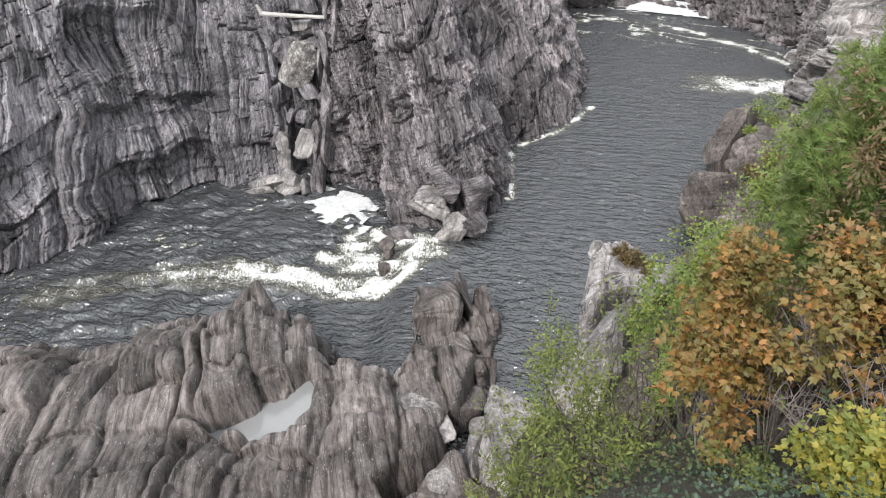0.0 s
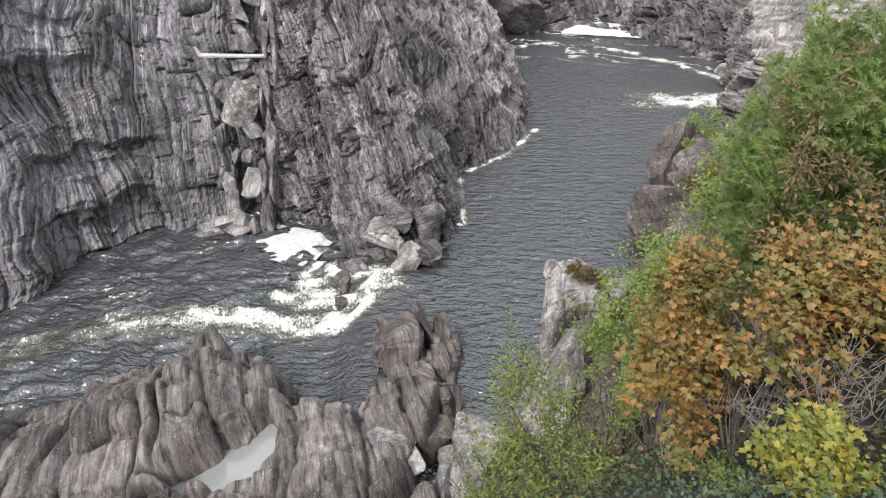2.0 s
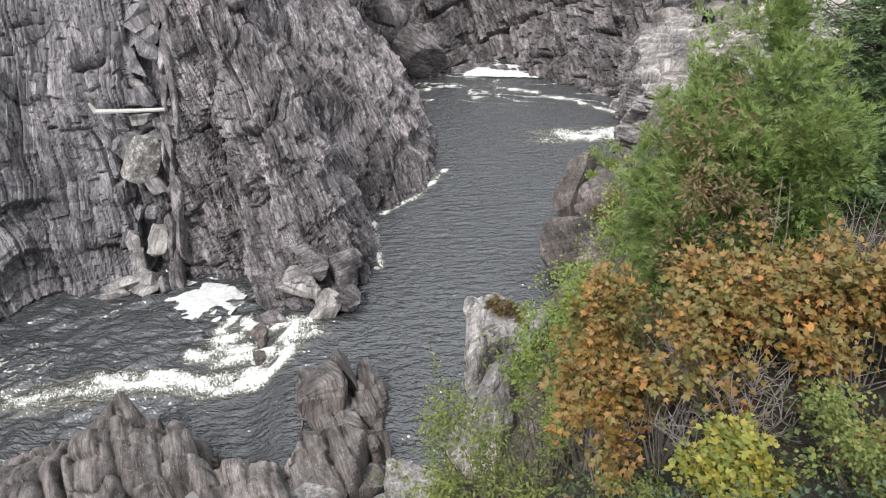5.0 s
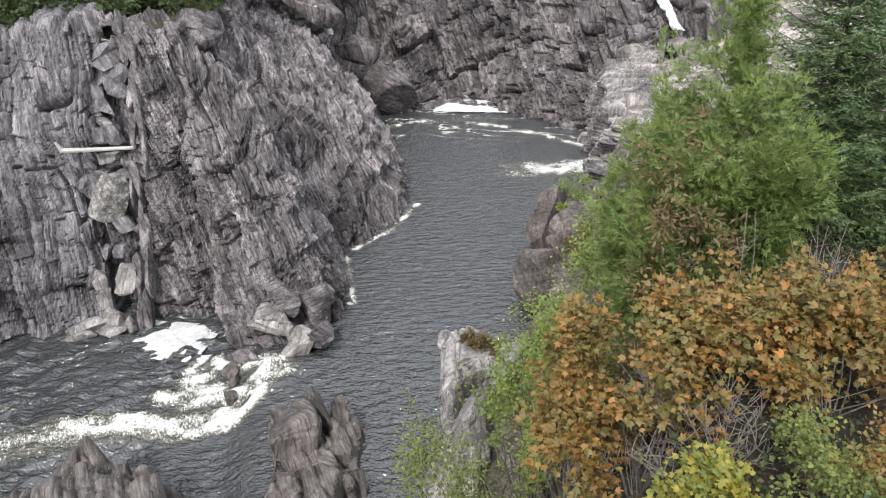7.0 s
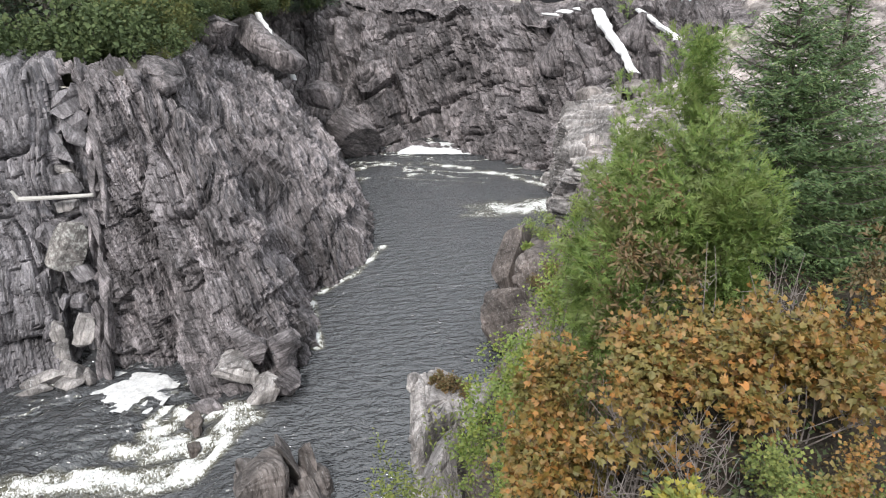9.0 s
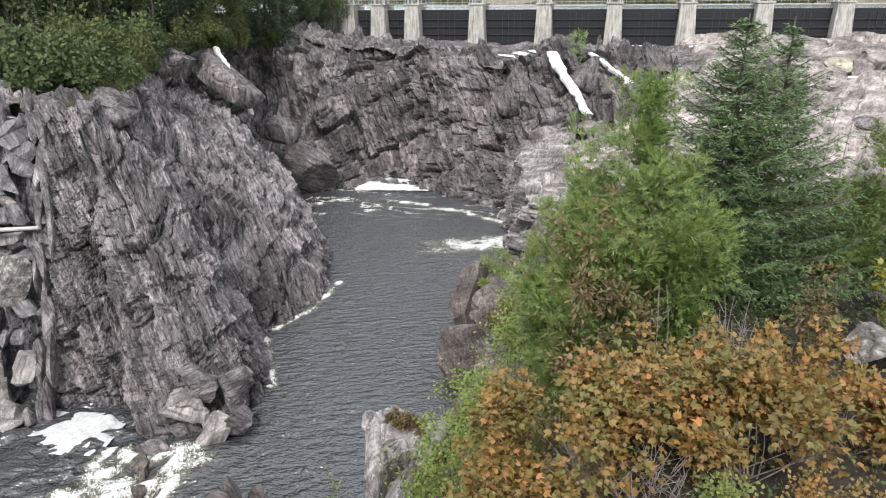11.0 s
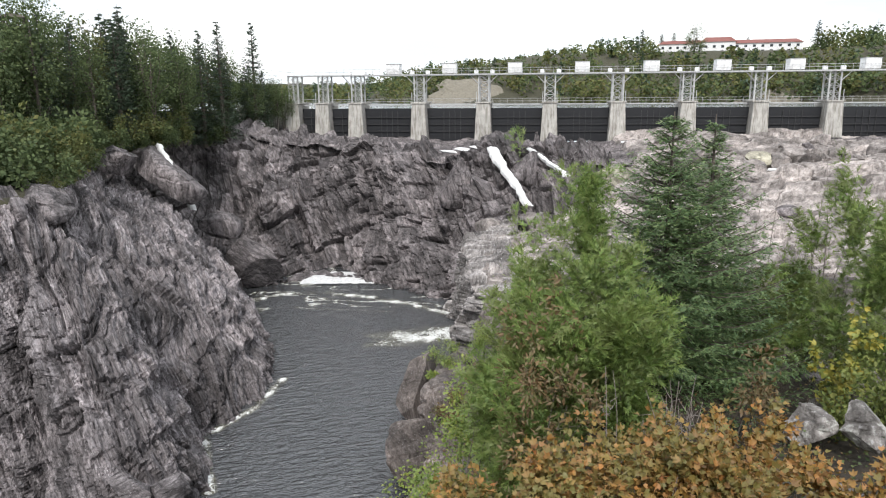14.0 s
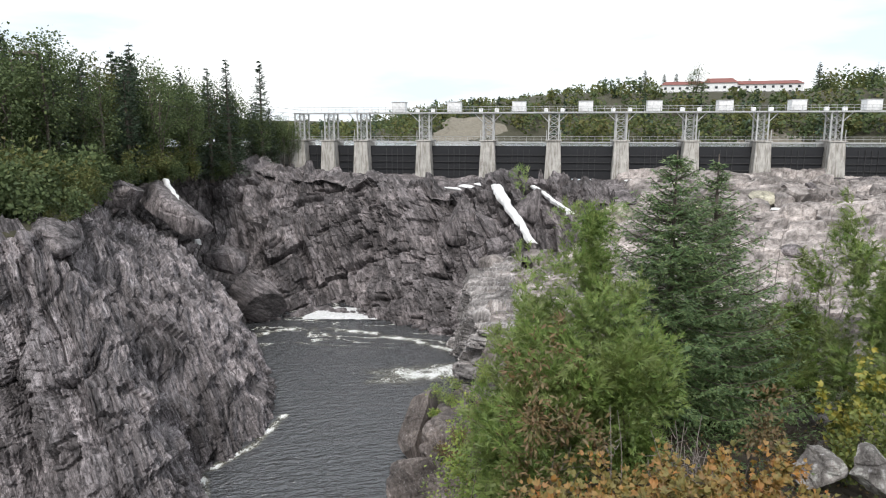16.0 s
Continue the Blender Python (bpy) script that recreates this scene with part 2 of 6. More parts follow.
ROCK_TAN = rock_material("smooth_tan_rock", (0.28, 0.265, 0.2), (0.42, 0.4, 0.31), (0.52, 0.5, 0.4), stretch=(1, 1, 1), streaks=0.8, rough=0.4)
BOULDER = rock_material("boulder_stone", (0.09, 0.082, 0.077), (0.22, 0.207, 0.195), (0.38, 0.36, 0.34), stretch=(2, 2, 2), streaks=0.66, lichen=(0.5, 0.5, 0.47), rough=0.7)


def soil_material(name, a, b):
    m, n, l, bs = material(name)
    co = n.new("ShaderNodeTexCoord").outputs["Object"]
    t = tex(n, l, "ShaderNodeTexNoise", 1.4, co, 9, 0.75)
    l.new(ramp(n, l, t.outputs["Fac"], ((0.3, a), (0.7, b))), bs.inputs["Base Color"])
    bs.inputs["Roughness"].default_value = 0.95
    bump(n, l, t.outputs["Fac"], 1.0, 0.25, bs)
    return m


SOIL = soil_material("leaf_litter_soil", (0.02, 0.016, 0.012), (0.085, 0.065, 0.045))
GRASS = soil_material("forest_floor", (0.03, 0.03, 0.017), (0.075, 0.07, 0.04))
SCREE = soil_material("scree_bank", (0.12, 0.11, 0.085), (0.26, 0.235, 0.19))


def water_material(name, deep, foam_attr=True, wave=1.0):
    m, n, l, bs = material(name)
    co = n.new("ShaderNodeTexCoord").outputs["Object"]
    w1 = tex(n, l, "ShaderNodeTexNoise", 0.95, co, 2.5, 0.55, (0.8, 1.9, 1.0), (0, 0, 0.25), 0.25)
    w2 = tex(n, l, "ShaderNodeTexNoise", 3.4, co, 1, 0.5, (1.0, 1.7, 1.0), (0, 0, -0.3), 0.4)
    bs.inputs["Roughness"].default_value = 0.12
    bs.inputs["IOR"].default_value = 1.55
    bs.inputs["Specular IOR Level"].default_value = 1.0
    b0 = bump(n, l, w1.outputs["Fac"], 1.0, 0.42 * wave, bs)
    b1 = bump(n, l, w2.outputs["Fac"], 1.0, 0.13 * wave, bs, b0)
    if foam_attr:
        at = n.new("ShaderNodeAttribute")
        at.attribute_name = "foam"
        fine = tex(n, l, "ShaderNodeTexNoise", 3.2, co, 8, 0.72, (1.5, 0.8, 1), (0, 0, 0.5), 1.3)
        wide = n.new("ShaderNodeMath")
        wide.operation = "MULTIPLY_ADD"
        wide.inputs[1].default_value, wide.inputs[2].default_value = 1.9, -0.45
        l.new(fine.outputs["Fac"], wide.inputs[0])
        add = n.new("ShaderNodeMath")
        add.operation = "ADD"
        l.new(at.outputs["Fac"], add.inputs[0])
        l.new(wide.outputs[0], add.inputs[1])
        sub = n.new("ShaderNodeMapRange")
        sub.inputs["From Min"].default_value, sub.inputs["From Max"].default_value = 1.02, 1.28
        l.new(add.outputs[0], sub.inputs["Value"])
        milky = n.new("ShaderNodeMapRange")
        milky.inputs["From Min"].default_value, milky.inputs["From Max"].default_value = 0.22, 0.9
        l.new(at.outputs["Fac"], milky.inputs["Value"])
        c0 = mixed(n, l, milky.outputs[0], deep, (0.17, 0.155, 0.09))
        l.new(mixed(n, l, sub.outputs[0], c0, (0.78, 0.79, 0.78)), bs.inputs["Base Color"])
        rg = n.new("ShaderNodeMapRange")
        rg.inputs["To Min"].default_value, rg.inputs["To Max"].default_value = 0.12, 0.85
        l.new(sub.outputs[0], rg.inputs["Value"])
        l.new(rg.outputs[0], bs.inputs["Roughness"])
    else:
        bs.inputs["Base Color"].default_value = (*deep, 1)
    return m


WATER = water_material("dark_river_water", (0.050, 0.052, 0.055))
POOL_WATER = water_material("still_pool_water", (0.26, 0.26, 0.26), False, 0.03)
LAKE = water_material("reservoir_water", (0.22, 0.235, 0.25), False, 0.25)


def foam_material(name, lo=0.72):
    m, n, l, bs = material(name)
    co = n.new("ShaderNodeTexCoord").outputs["Object"]
    t = tex(n, l, "ShaderNodeTexNoise", 3.0, co, 8, 0.7)
    l.new(ramp(n, l, t.outputs["Fac"], ((0.3, (lo, lo, lo * 0.97)), (0.62, (0.74, 0.74, 0.75)))), bs.inputs["Base Color"])
    bs.inputs["Roughness"].default_value = 0.8
    bump(n, l, t.outputs["Fac"], 0.8, 0.1, bs)
    return m


FOAM = foam_material("river_foam", 0.42)
FALLS = foam_material("falling_water", 0.6)

# ---------------------------------------------------------------- building helpers
def part(name, bm, mat, parent, label=""):
    """Link a bmesh as one mesh object under a thing or a part."""
    me = bpy.data.meshes.new(name)
    bm.to_mesh(me)
    bm.free()
    me.materials.append(mat)
    ob = new(name, me)
    ob.parent = parent
    return tagged(ob, label)


def empty(name, m, label, category, group="", kind=""):
    ob = new(name)
    ob.matrix_basis = m
    return tagged(ob, label, category, group, kind)


def box(bm, x0, y0, z0, x1, y1, z1, bevel=0.0, taper=(0, 0)):
    """A box, its top drawn in by taper at each side."""
    tx, ty = taper
    lo = [bm.verts.new(c) for c in ((x0, y0, z0), (x1, y0, z0), (x1, y1, z0), (x0, y1, z0))]
    hi = [bm.verts.new(c) for c in ((x0 + tx, y0 + ty, z1), (x1 - tx, y0 + ty, z1), (x1 - tx, y1 - ty, z1), (x0 + tx, y1 - ty, z1))]
    fs = [bm.faces.new(lo[::-1]), bm.faces.new(hi)]
    for a in range(4):
        b = (a + 1) % 4
        fs.append(bm.faces.new((lo[a], lo[b], hi[b], hi[a])))
    if bevel:
        bmesh.ops.bevel(bm, geom=list({e for f in fs for e in f.edges}), offset=bevel, segments=1, affect="EDGES")
    return bm


def bar(bm, a, b, r, sides=5, r2=None):
    """A round bar from a to b."""
    a, b = Vector(a), Vector(b)
    q = (b - a).to_track_quat("Z", "Y")
    r2 = r if r2 is None else r2
    rings = []
    for p, rr in ((a, r), (b, r2)):
        rings.append([bm.verts.new(p + q @ Vector((rr * math.cos(k * math.tau / sides), rr * math.sin(k * math.tau / sides), 0))) for k in range(sides)])
    for k in range(sides):
        j = (k + 1) % sides
        bm.faces.new((rings[0][k], rings[0][j], rings[1][j], rings[1][k]))
    bm.faces.new(rings[0][::-1])
    bm.faces.new(rings[1])
    return bm


def cliff(name, base, top, nu, nv, mat, beds, cross, label, power=1.0, amp=0.7, spacing=1.0, seed=0, flip=False, ledges=0.0, flute=1.0, big=0.8, cap=6.0, reach=1.0, fine=1.0, saw=0.0, ledge_dip=0.16, ledge_top=None):
    """A rock face from its foot to its brow, jointed into slabs, with a cap that runs back from the brow."""
    b, t = pair(base, top, nu)
    v = np.linspace(0, 1, nv)[None, :, None]
    h = v ** power if np.isscalar(power) else v ** np.interp(np.linspace(0, 1, nu), np.linspace(0, 1, len(power)), power)[:, None, None]
    p = b[:, None, :] * (1 - h) + t[:, None, :] * h
    p[:, :, 2] = b[:, None, 2] * (1 - v[..., 0]) + t[:, None, 2] * v[..., 0]
    if cap:
        back = t - b
        back[:, 2] = 0
        back[:] = unit(back.mean(0))
        k = np.linspace(0.25, cap, 16)[None, :, None]
        more = t[:, None, :] + back[:, None, :] * k
        more[:, :, 2] += 0.12 * k[..., 0]
        p = np.concatenate((p, more), 1)
        nv += 16
    p = p.reshape(-1, 3)
    n = normals(p, nu, nv) * (-1 if flip else 1)
    d = jointed(p, beds, cross, spacing, amp, seed, flute, reach, fine, saw)
    tone = jointed.tone
    d = d + big * vnoise(p * 0.11, seed + 90) + 0.5 * big * vnoise(p * 0.31, seed + 91)
    if ledges:
        q = p[:, 2] + 3.4 * vnoise(p * 0.075, seed + 70) + 1.3 * vnoise(p * 0.24, seed + 71) + 0.4 * vnoise(p * 0.7, seed + 74) + p[:, 0] * ledge_dip
        for step, share in ((3.7, 1.0), (1.45, 0.22)):
            k = q / step
            fr = k - np.floor(k)
            row = np.floor(k)
            some = smooth(vnoise(np.stack((p[:, 0] * 0.13, p[:, 1] * 0.13, row * 3.7), 1), seed + 75), -0.35, 0.25)
            where = 0.25 + 0.75 * smooth(p[:, 0] + 3 * vnoise(p * 0.1, seed + 73), -42, -48)
            if ledge_top:
                where = smooth(p[:, 2] + 3 * vnoise(p * 0.1, seed + 73), ledge_top + 3, ledge_top - 4)
            d = d + ledges * share * where * some * (np.where(fr < 0.12, -0.9 * (1 - fr / 0.12), 0) + 0.8 * (1 - fr) ** 1.3 - 0.35)
    p = p + n * d[:, None]
    me = set_tone(grid_mesh(name, p, nu, nv, mat, flip), tone)
    ob = new(name, me)
    return tagged(ob, label, "cliff", kind="structure")


def inside(x, y, poly):
    """Signed distance to a closed outline, positive inside."""
    pts = np.array(poly, float)
    best = np.full(x.shape, 1e9)
    sign = np.zeros(x.shape, bool)
    for (x0, y0), (x1, y1) in zip(pts, np.roll(pts, -1, axis=0)):
        dx, dy = x1 - x0, y1 - y0
        t = np.clip(((x - x0) * dx + (y - y0) * dy) / (dx * dx + dy * dy), 0, 1)
        best = np.minimum(best, np.hypot(x - x0 - t * dx, y - y0 - t * dy))
        cut = ((y0 > y) != (y1 > y)) & (x < dx * (y - y0) / (dy if dy else 1e-9) + x0)
        sign ^= cut
    return np.where(sign, best, -best)


def along(x, y, line):
    """Distance to a polyline, and how far along it (0 to 1)."""
    pts = np.array(line, float)
    best, at = np.full(x.shape, 1e9), np.zeros(x.shape)
    run = np.concatenate(([0], np.cumsum(np.linalg.norm(np.diff(pts, axis=0), axis=1))))
    for k in range(len(pts) - 1):
        (x0, y0), (x1, y1) = pts[k], pts[k + 1]
        dx, dy = x1 - x0, y1 - y0
        t = np.clip(((x - x0) * dx + (y - y0) * dy) / (dx * dx + dy * dy), 0, 1)
        d = np.hypot(x - x0 - t * dx, y - y0 - t * dy)
        at = np.where(d < best, (run[k] + t * (run[k + 1] - run[k])) / run[-1], at)
        best = np.minimum(best, d)
    return best, at


# ---------------------------------------------------------------- the gorge: far bank
CROSS_LEFT = (-0.05, -0.1, 1.0)
cliff("cliff_face_west",
      [(-54, -6, -3), (-49, 8, -3), (-46.8, 16, -3), (-46.2, 21.3, -3), (-45.2, 27.7, -3), (-45.6, 32, -3), (-44.4, 38, -3), (-40.8, 40.7, -3), (-38.2, 42, -3), (-37.6, 43.4, -3), (-37.8, 46, -3)],
      [(-66, -6, 22), (-60, 10, 22), (-57, 20, 22), (-55.5, 28, 22), (-53, 37, 22), (-50.5, 43, 22), (-46, 49, 21.5), (-42, 50, 21.3), (-39.4, 50.5, 21), (-38.8, 52, 21), (-39, 55, 21)],
      680, 270, ROCK_GREY, BEDS_WEST, CROSS_LEFT, "fluted grey slate cliff with curving ledges above the river",
      power=1.1, amp=0.66, spacing=0.9, seed=1, ledges=1.7, reach=2.6, flute=0.7, fine=1.5, saw=0.55)
cliff("gully_wall",
      [(-39.5, 44, -3), (-37, 44.3, -3), (-35, 44.6, -3), (-32, 45.5, -3)],
      [(-40.5, 54, 20), (-37.5, 54.5, 20), (-35, 54.5, 20), (-32, 54.5, 20)],
      70, 220, ROCK_GREY, BEDS_WEST, CROSS_LEFT, "shadowed back of a debris gully in the cliff", amp=0.6, seed=2)
cliff("cliff_face_dome",
      [(-33.2, 47.5, -3), (-33.8, 44.6, -3), (-33.4, 43.5, -3), (-30, 44.0, -3), (-27.3, 44.6, -3), (-25.6, 42.6, -3), (-24.4, 40.0, -3), (-21.6, 38.7, -3), (-18.6, 39.0, -3),
       (-16.7, 41.1, -3), (-17.2, 45, -3), (-18.3, 48.6, -3), (-20.4, 53, -3), (-20.2, 55.6, -3), (-18.0, 60.5, -3), (-16.8, 67.5, -3), (-17.4, 71, -3), (-20.2, 80, -3), (-27.5, 94, -3), (-35, 102, -3)],
      [(-34.4, 55, 21), (-34.6, 52.3, 21), (-34.2, 50.9, 21), (-33.2, 50.9, 21), (-32, 51.8, 21), (-32, 52.6, 21), (-32, 53.2, 21), (-32, 54, 21), (-32, 55, 21),
       (-32, 56, 21), (-32.2, 58, 21), (-32.6, 60, 21), (-33.4, 62.5, 21), (-34, 65, 21), (-35.5, 68, 21), (-37.5, 72, 21), (-39, 75, 21), (-43.5, 84, 20.5), (-48, 95, 20), (-53, 104, 20)],
      800, 290, ROCK_BROWN, BEDS_DOME, (-0.25, -0.2, 0.92), "brown-grey slate headland with slanting strata and cracks",
      power=(1.0, 1.0, 1.3, 1.5, 1.5, 1.5, 1.6, 1.8, 2.0, 2.0), amp=0.66, spacing=0.62, seed=3, big=0.8, reach=1.5, flute=0.45, fine=1.5, cap=5.0, saw=0.45, ledges=0.75, ledge_dip=-0.1, ledge_top=13)
cliff("cliff_face_falls",
      [(-58, 100, 8), (-52, 109, 8), (-46, 112, 8), (-37, 110, 3), (-30, 107.5, -3), (-26.6, 106, -3), (-20, 111.8, -3), (-14, 109, -3), (-9, 106.3, -3), (-3, 100.5, -3), (2, 97, 0), (8, 101, 6), (14, 104, 9), (20, 105, 11), (28, 106, 14)],
      [(-70, 108, 22.5), (-66, 120, 23), (-60, 128, 23), (-50, 130, 22.5), (-41, 131, 22.6), (-34, 131, 22), (-26, 129, 21.6), (-18, 127, 21), (-10, 122, 20.2), (-2, 117, 19.6), (4, 115.5, 19.4), (9, 115, 19.2), (14, 114, 19), (20, 113, 19), (28, 113, 19)],
      480, 210, ROCK_FAR, (0.85, -0.2, 0.45), (-0.3, 0.1, 0.9), "dark broken rock wall beneath the dam",
      power=1.15, amp=1.5, spacing=1.7, seed=5, big=2.2, flute=0.25, reach=0.9, fine=1.0, saw=0.5)

# ---------------------------------------------------------------- right bank: pale spur wall
cliff("cliff_face_spur",
      [(9, 103, 4), (2.2, 96, -3), (1.3, 90, -3), (1.0, 84, -3), (0.8, 79, -3), (1.2, 73, -3), (3.5, 70, -3)],
      [(11, 103, 10), (6, 98, 9.5), (4.2, 91, 9.3), (3.6, 85, 8.8), (3.2, 79, 8.2), (4, 74, 7.5), (6, 72, 7)],
      220, 100, ROCK_PALE, (0.5, 0.75, 0.45), (-0.3, 0.1, 0.9), "pale folded rock wall standing in the pool", power=1.0, amp=0.85, spacing=0.9, seed=7, big=0.8, saw=0.4)


def sheet(name, x0, x1, y0, y1, step, height, mat, label, category, sideways=0.0, shade=False, seed=0):
    """Ground as one sheet over a stretch of the plan."""
    nu, nv = int((x1 - x0) / step) + 1, int((y1 - y0) / step) + 1
    gx, gy = np.meshgrid(np.linspace(x0, x1, nu), np.linspace(y0, y1, nv), indexing="ij")
    p = np.stack((gx.ravel(), gy.ravel(), np.zeros(nu * nv)), 1)
    p[:, 2] = height(p[:, 0], p[:, 1])
    if sideways:
        n = normals(p, nu, nv)
        p += n * (sideways * (jointed(p, (0.85, 0.5, 0.1), (0.4, -0.8, 0.5), 0.8, 1.0, seed)))[:, None]
    return tagged(new(name, grid_mesh(name, p, nu, nv, mat, shade=shade)), label, category, kind="structure")


SHELF_OUTLINE = [(-44, 2), (-38.5, 14.5), (-35.6, 17.8), (-32, 18.6), (-30, 21), (-27.6, 23.2), (-27.8, 26.6), (-25.6, 27.2), (-23.4, 25.6), (-20.6, 26.0), (-19.4, 23.6),
                 (-15.8, 23.8), (-16.4, 28.0), (-18.2, 30.4), (-18.4, 32.2), (-15.4, 34.4), (-13.2, 34.2), (-11.8, 30), (-10.6, 27), (-9.8, 22), (-6, 14), (-2, 2)]
SHELF_POOL = [(-21.8, 15.7), (-20.4, 17.6), (-19.4, 19.2), (-19.2, 21.2), (-18.6, 20.8), (-18.0, 18.9), (-18.3, 17.4), (-19.8, 15.8)]
SHELF_SLOT = [(-11.2, 26), (-10.4, 22), (-10.6, 19.6), (-11.8, 16.6), (-11.0, 16.2), (-9.8, 19.4), (-9.6, 22.4)]


def blob(x, y, cx, cy, r, h):
    return h * np.exp(-((x - cx) ** 2 + (y - cy) ** 2) / (r * r))


def shelf_height(x, y):
    p = np.stack((x, y, x * 0), 1)
    w = 0.5 * vnoise(p * 0.55, 31)
    d = inside(x + w, y + w, SHELF_OUTLINE)
    z = -3.2 + 5.2 * smooth(d, -0.8, 0.9) + 0.9 * smooth(d, 1, 6)
    z += blob(x, y, -25.4, 24.9, 1.4, 2.2) + blob(x, y, -24.6, 22.0, 2.4, 1.0) + blob(x, y, -28, 12, 6, 1.2) + blob(x, y, -20, 11, 4, 1.4)
    z += blob(x, y, -12.2, 21.6, 2.0, 0.6)
    z -= 3.4 * smooth(inside(x, y, SHELF_POOL), -0.9, 0.1)
    z -= 3.4 * smooth(inside(x, y, SHELF_SLOT), -0.4, 0.25)
    z = np.where((y > 26.3) & (x > -19.5), np.minimum(z, 0.3 + 0.5 * vnoise(p * 0.5, 35)), z)
    z += 0.6 * vnoise(p * 0.22, 34) * smooth(d, 0, 2)
    return z


def whalebacks(p, seed=41):
    """Steep slabs worn round by the water: broad backs, split lengthwise into narrow ones, with clean cross joints and a few deep clefts."""
    b, c = unit(BEDS_SHELF[:2] + (0,)), unit(RUN_SHELF)
    warp = 0.9 * vnoise(p * 0.11, seed) + 0.22 * vnoise(p * 0.5, seed + 1)
    qb, qc = p @ b + warp, p @ c + 0.7 * vnoise(p * 0.2, seed + 2)
    out, tone = np.zeros(len(p)), np.zeros(len(p))
    for s, lift, drop, brk, crack in ((3.3, 0.95, 0.62, 5.5, 0.6), (1.25, 0.36, 0.2, 2.7, 0.34), (0.42, 0.06, 0.045, 1.9, 0.05)):
        jig = 0.28 * s * vnoise(p * 0.35 / s + 7.7, seed + 11)
        k = (qb + jig) / s
        ib = np.floor(k)
        fb = k - ib
        run = qc + brk * hash3(ib, ib * 0, ib * 0, seed + 3) + 0.35 * s * vnoise(p * 0.9, seed + 12)
        ic = np.floor(run / brk)
        fc = run / brk - ic
        h = hash3(ib, ic, ib * 0, seed + 4) - 0.5
        eb, ec = np.minimum(fb, 1 - fb) * 2, np.minimum(fc, 1 - fc) * brk
        dome = np.sqrt(np.clip(1 - (1 - np.clip(eb / 0.55, 0, 1)) ** 2, 0, 1))
        end = np.sqrt(np.clip(1 - (1 - np.clip(ec / (0.45 * s), 0, 1)) ** 2, 0, 1))
        some = smooth(hash3(ib, ic, ib * 0 + 5, seed + 6), 0.25, 0.6)
        out += lift * h * 1.3 * (0.35 + 0.65 * end) + drop * (dome - 0.8) - crack * some * (1 - end)
        out += lift * 0.5 * (fc - 0.5) * (hash3(ib, ic, ib * 0 + 2, seed + 8) - 0.5) * 2
        tone += 0.55 * (hash3(ib, ic, ib * 0 + 1, seed + 7) - 0.5)
    q = (qb + 0.6 * vnoise(p * 0.3, seed + 20)) / 4.7
    cleft = np.abs(q - np.round(q)) * 4.7
    out -= 0.9 * np.exp(-(cleft / 0.16) ** 2) * smooth(vnoise(p * 0.16, seed + 21), -0.2, 0.2)
    return out + 0.05 * fbm(p * 1.6, 3, seed + 30), tone


def shelf_rough(name, label):
    step = 0.075
    x0, x1, y0, y1 = -43.0, -4.0, 4.0, 33.0
    nu, nv = int((x1 - x0) / step), int((y1 - y0) / step)
    gx, gy = np.meshgrid(np.linspace(x0, x1, nu), np.linspace(y0, y1, nv), indexing="ij")
    p = np.stack((gx.ravel(), gy.ravel(), np.zeros(nu * nv)), 1)
    p[:, 2] = shelf_height(p[:, 0], p[:, 1])
    n = normals(p, nu, nv) * 0.55 + np.array((0.0, -0.12, 0.5))
    d, tone = whalebacks(p)
    worn = d.reshape(nu, nv).copy()
    worn[1:-1] = 0.25 * worn[:-2] + 0.5 * worn[1:-1] + 0.25 * worn[2:]
    worn[:, 1:-1] = 0.25 * worn[:, :-2] + 0.5 * worn[:, 1:-1] + 0.25 * worn[:, 2:]
    d = 0.35 * d + 0.65 * worn.ravel()
    calm = 1 - 0.8 * smooth(inside(p[:, 0], p[:, 1], SHELF_POOL), -0.3, 0.2)
    p = p + n * (d * calm)[:, None]
    return tagged(new(name, set_tone(grid_mesh(name, p, nu, nv, ROCK_SHELF), tone)), label, "rock shelf", kind="structure")


shelf_rough("rock_shelf", "water-worn grey rock shelf with rounded slabs beside the rapids")


def flat_water(name, outline, z, mat, label):
    bm = bmesh.new()
    bm.faces.new([bm.verts.new((x, y, z)) for x, y in outline])
    me = bpy.data.meshes.new(name)
    bm.to_mesh(me)
    bm.free()
    me.materials.append(mat)
    return tagged(new(name, me), label, "water", kind="structure")


flat_water("rock_pool", [(-23.0, 15.0), (-21.6, 18.2), (-20.4, 22.0), (-17.8, 22.0), (-16.9, 18.4), (-18.6, 14.8)], 1.45, POOL_WATER, "still rain pool in a hollow of the rock shelf")


# the river: one sheet, with waves, a step down at the rapids, and foam
RAPID = [(-19.2, 37.4), (-21.6, 36.4), (-22.4, 33.2), (-24.6, 31.8), (-29, 31.2), (-33.5, 29.2), (-38, 26.5), (-43, 22)]


def river_level(x, y):
    s = -(x + 20.8) * 0.83 - (y - 37.0) * 0.3
    return -1.0 * smooth(s, -0.6, 2.2) * smooth(y, 48, 44)


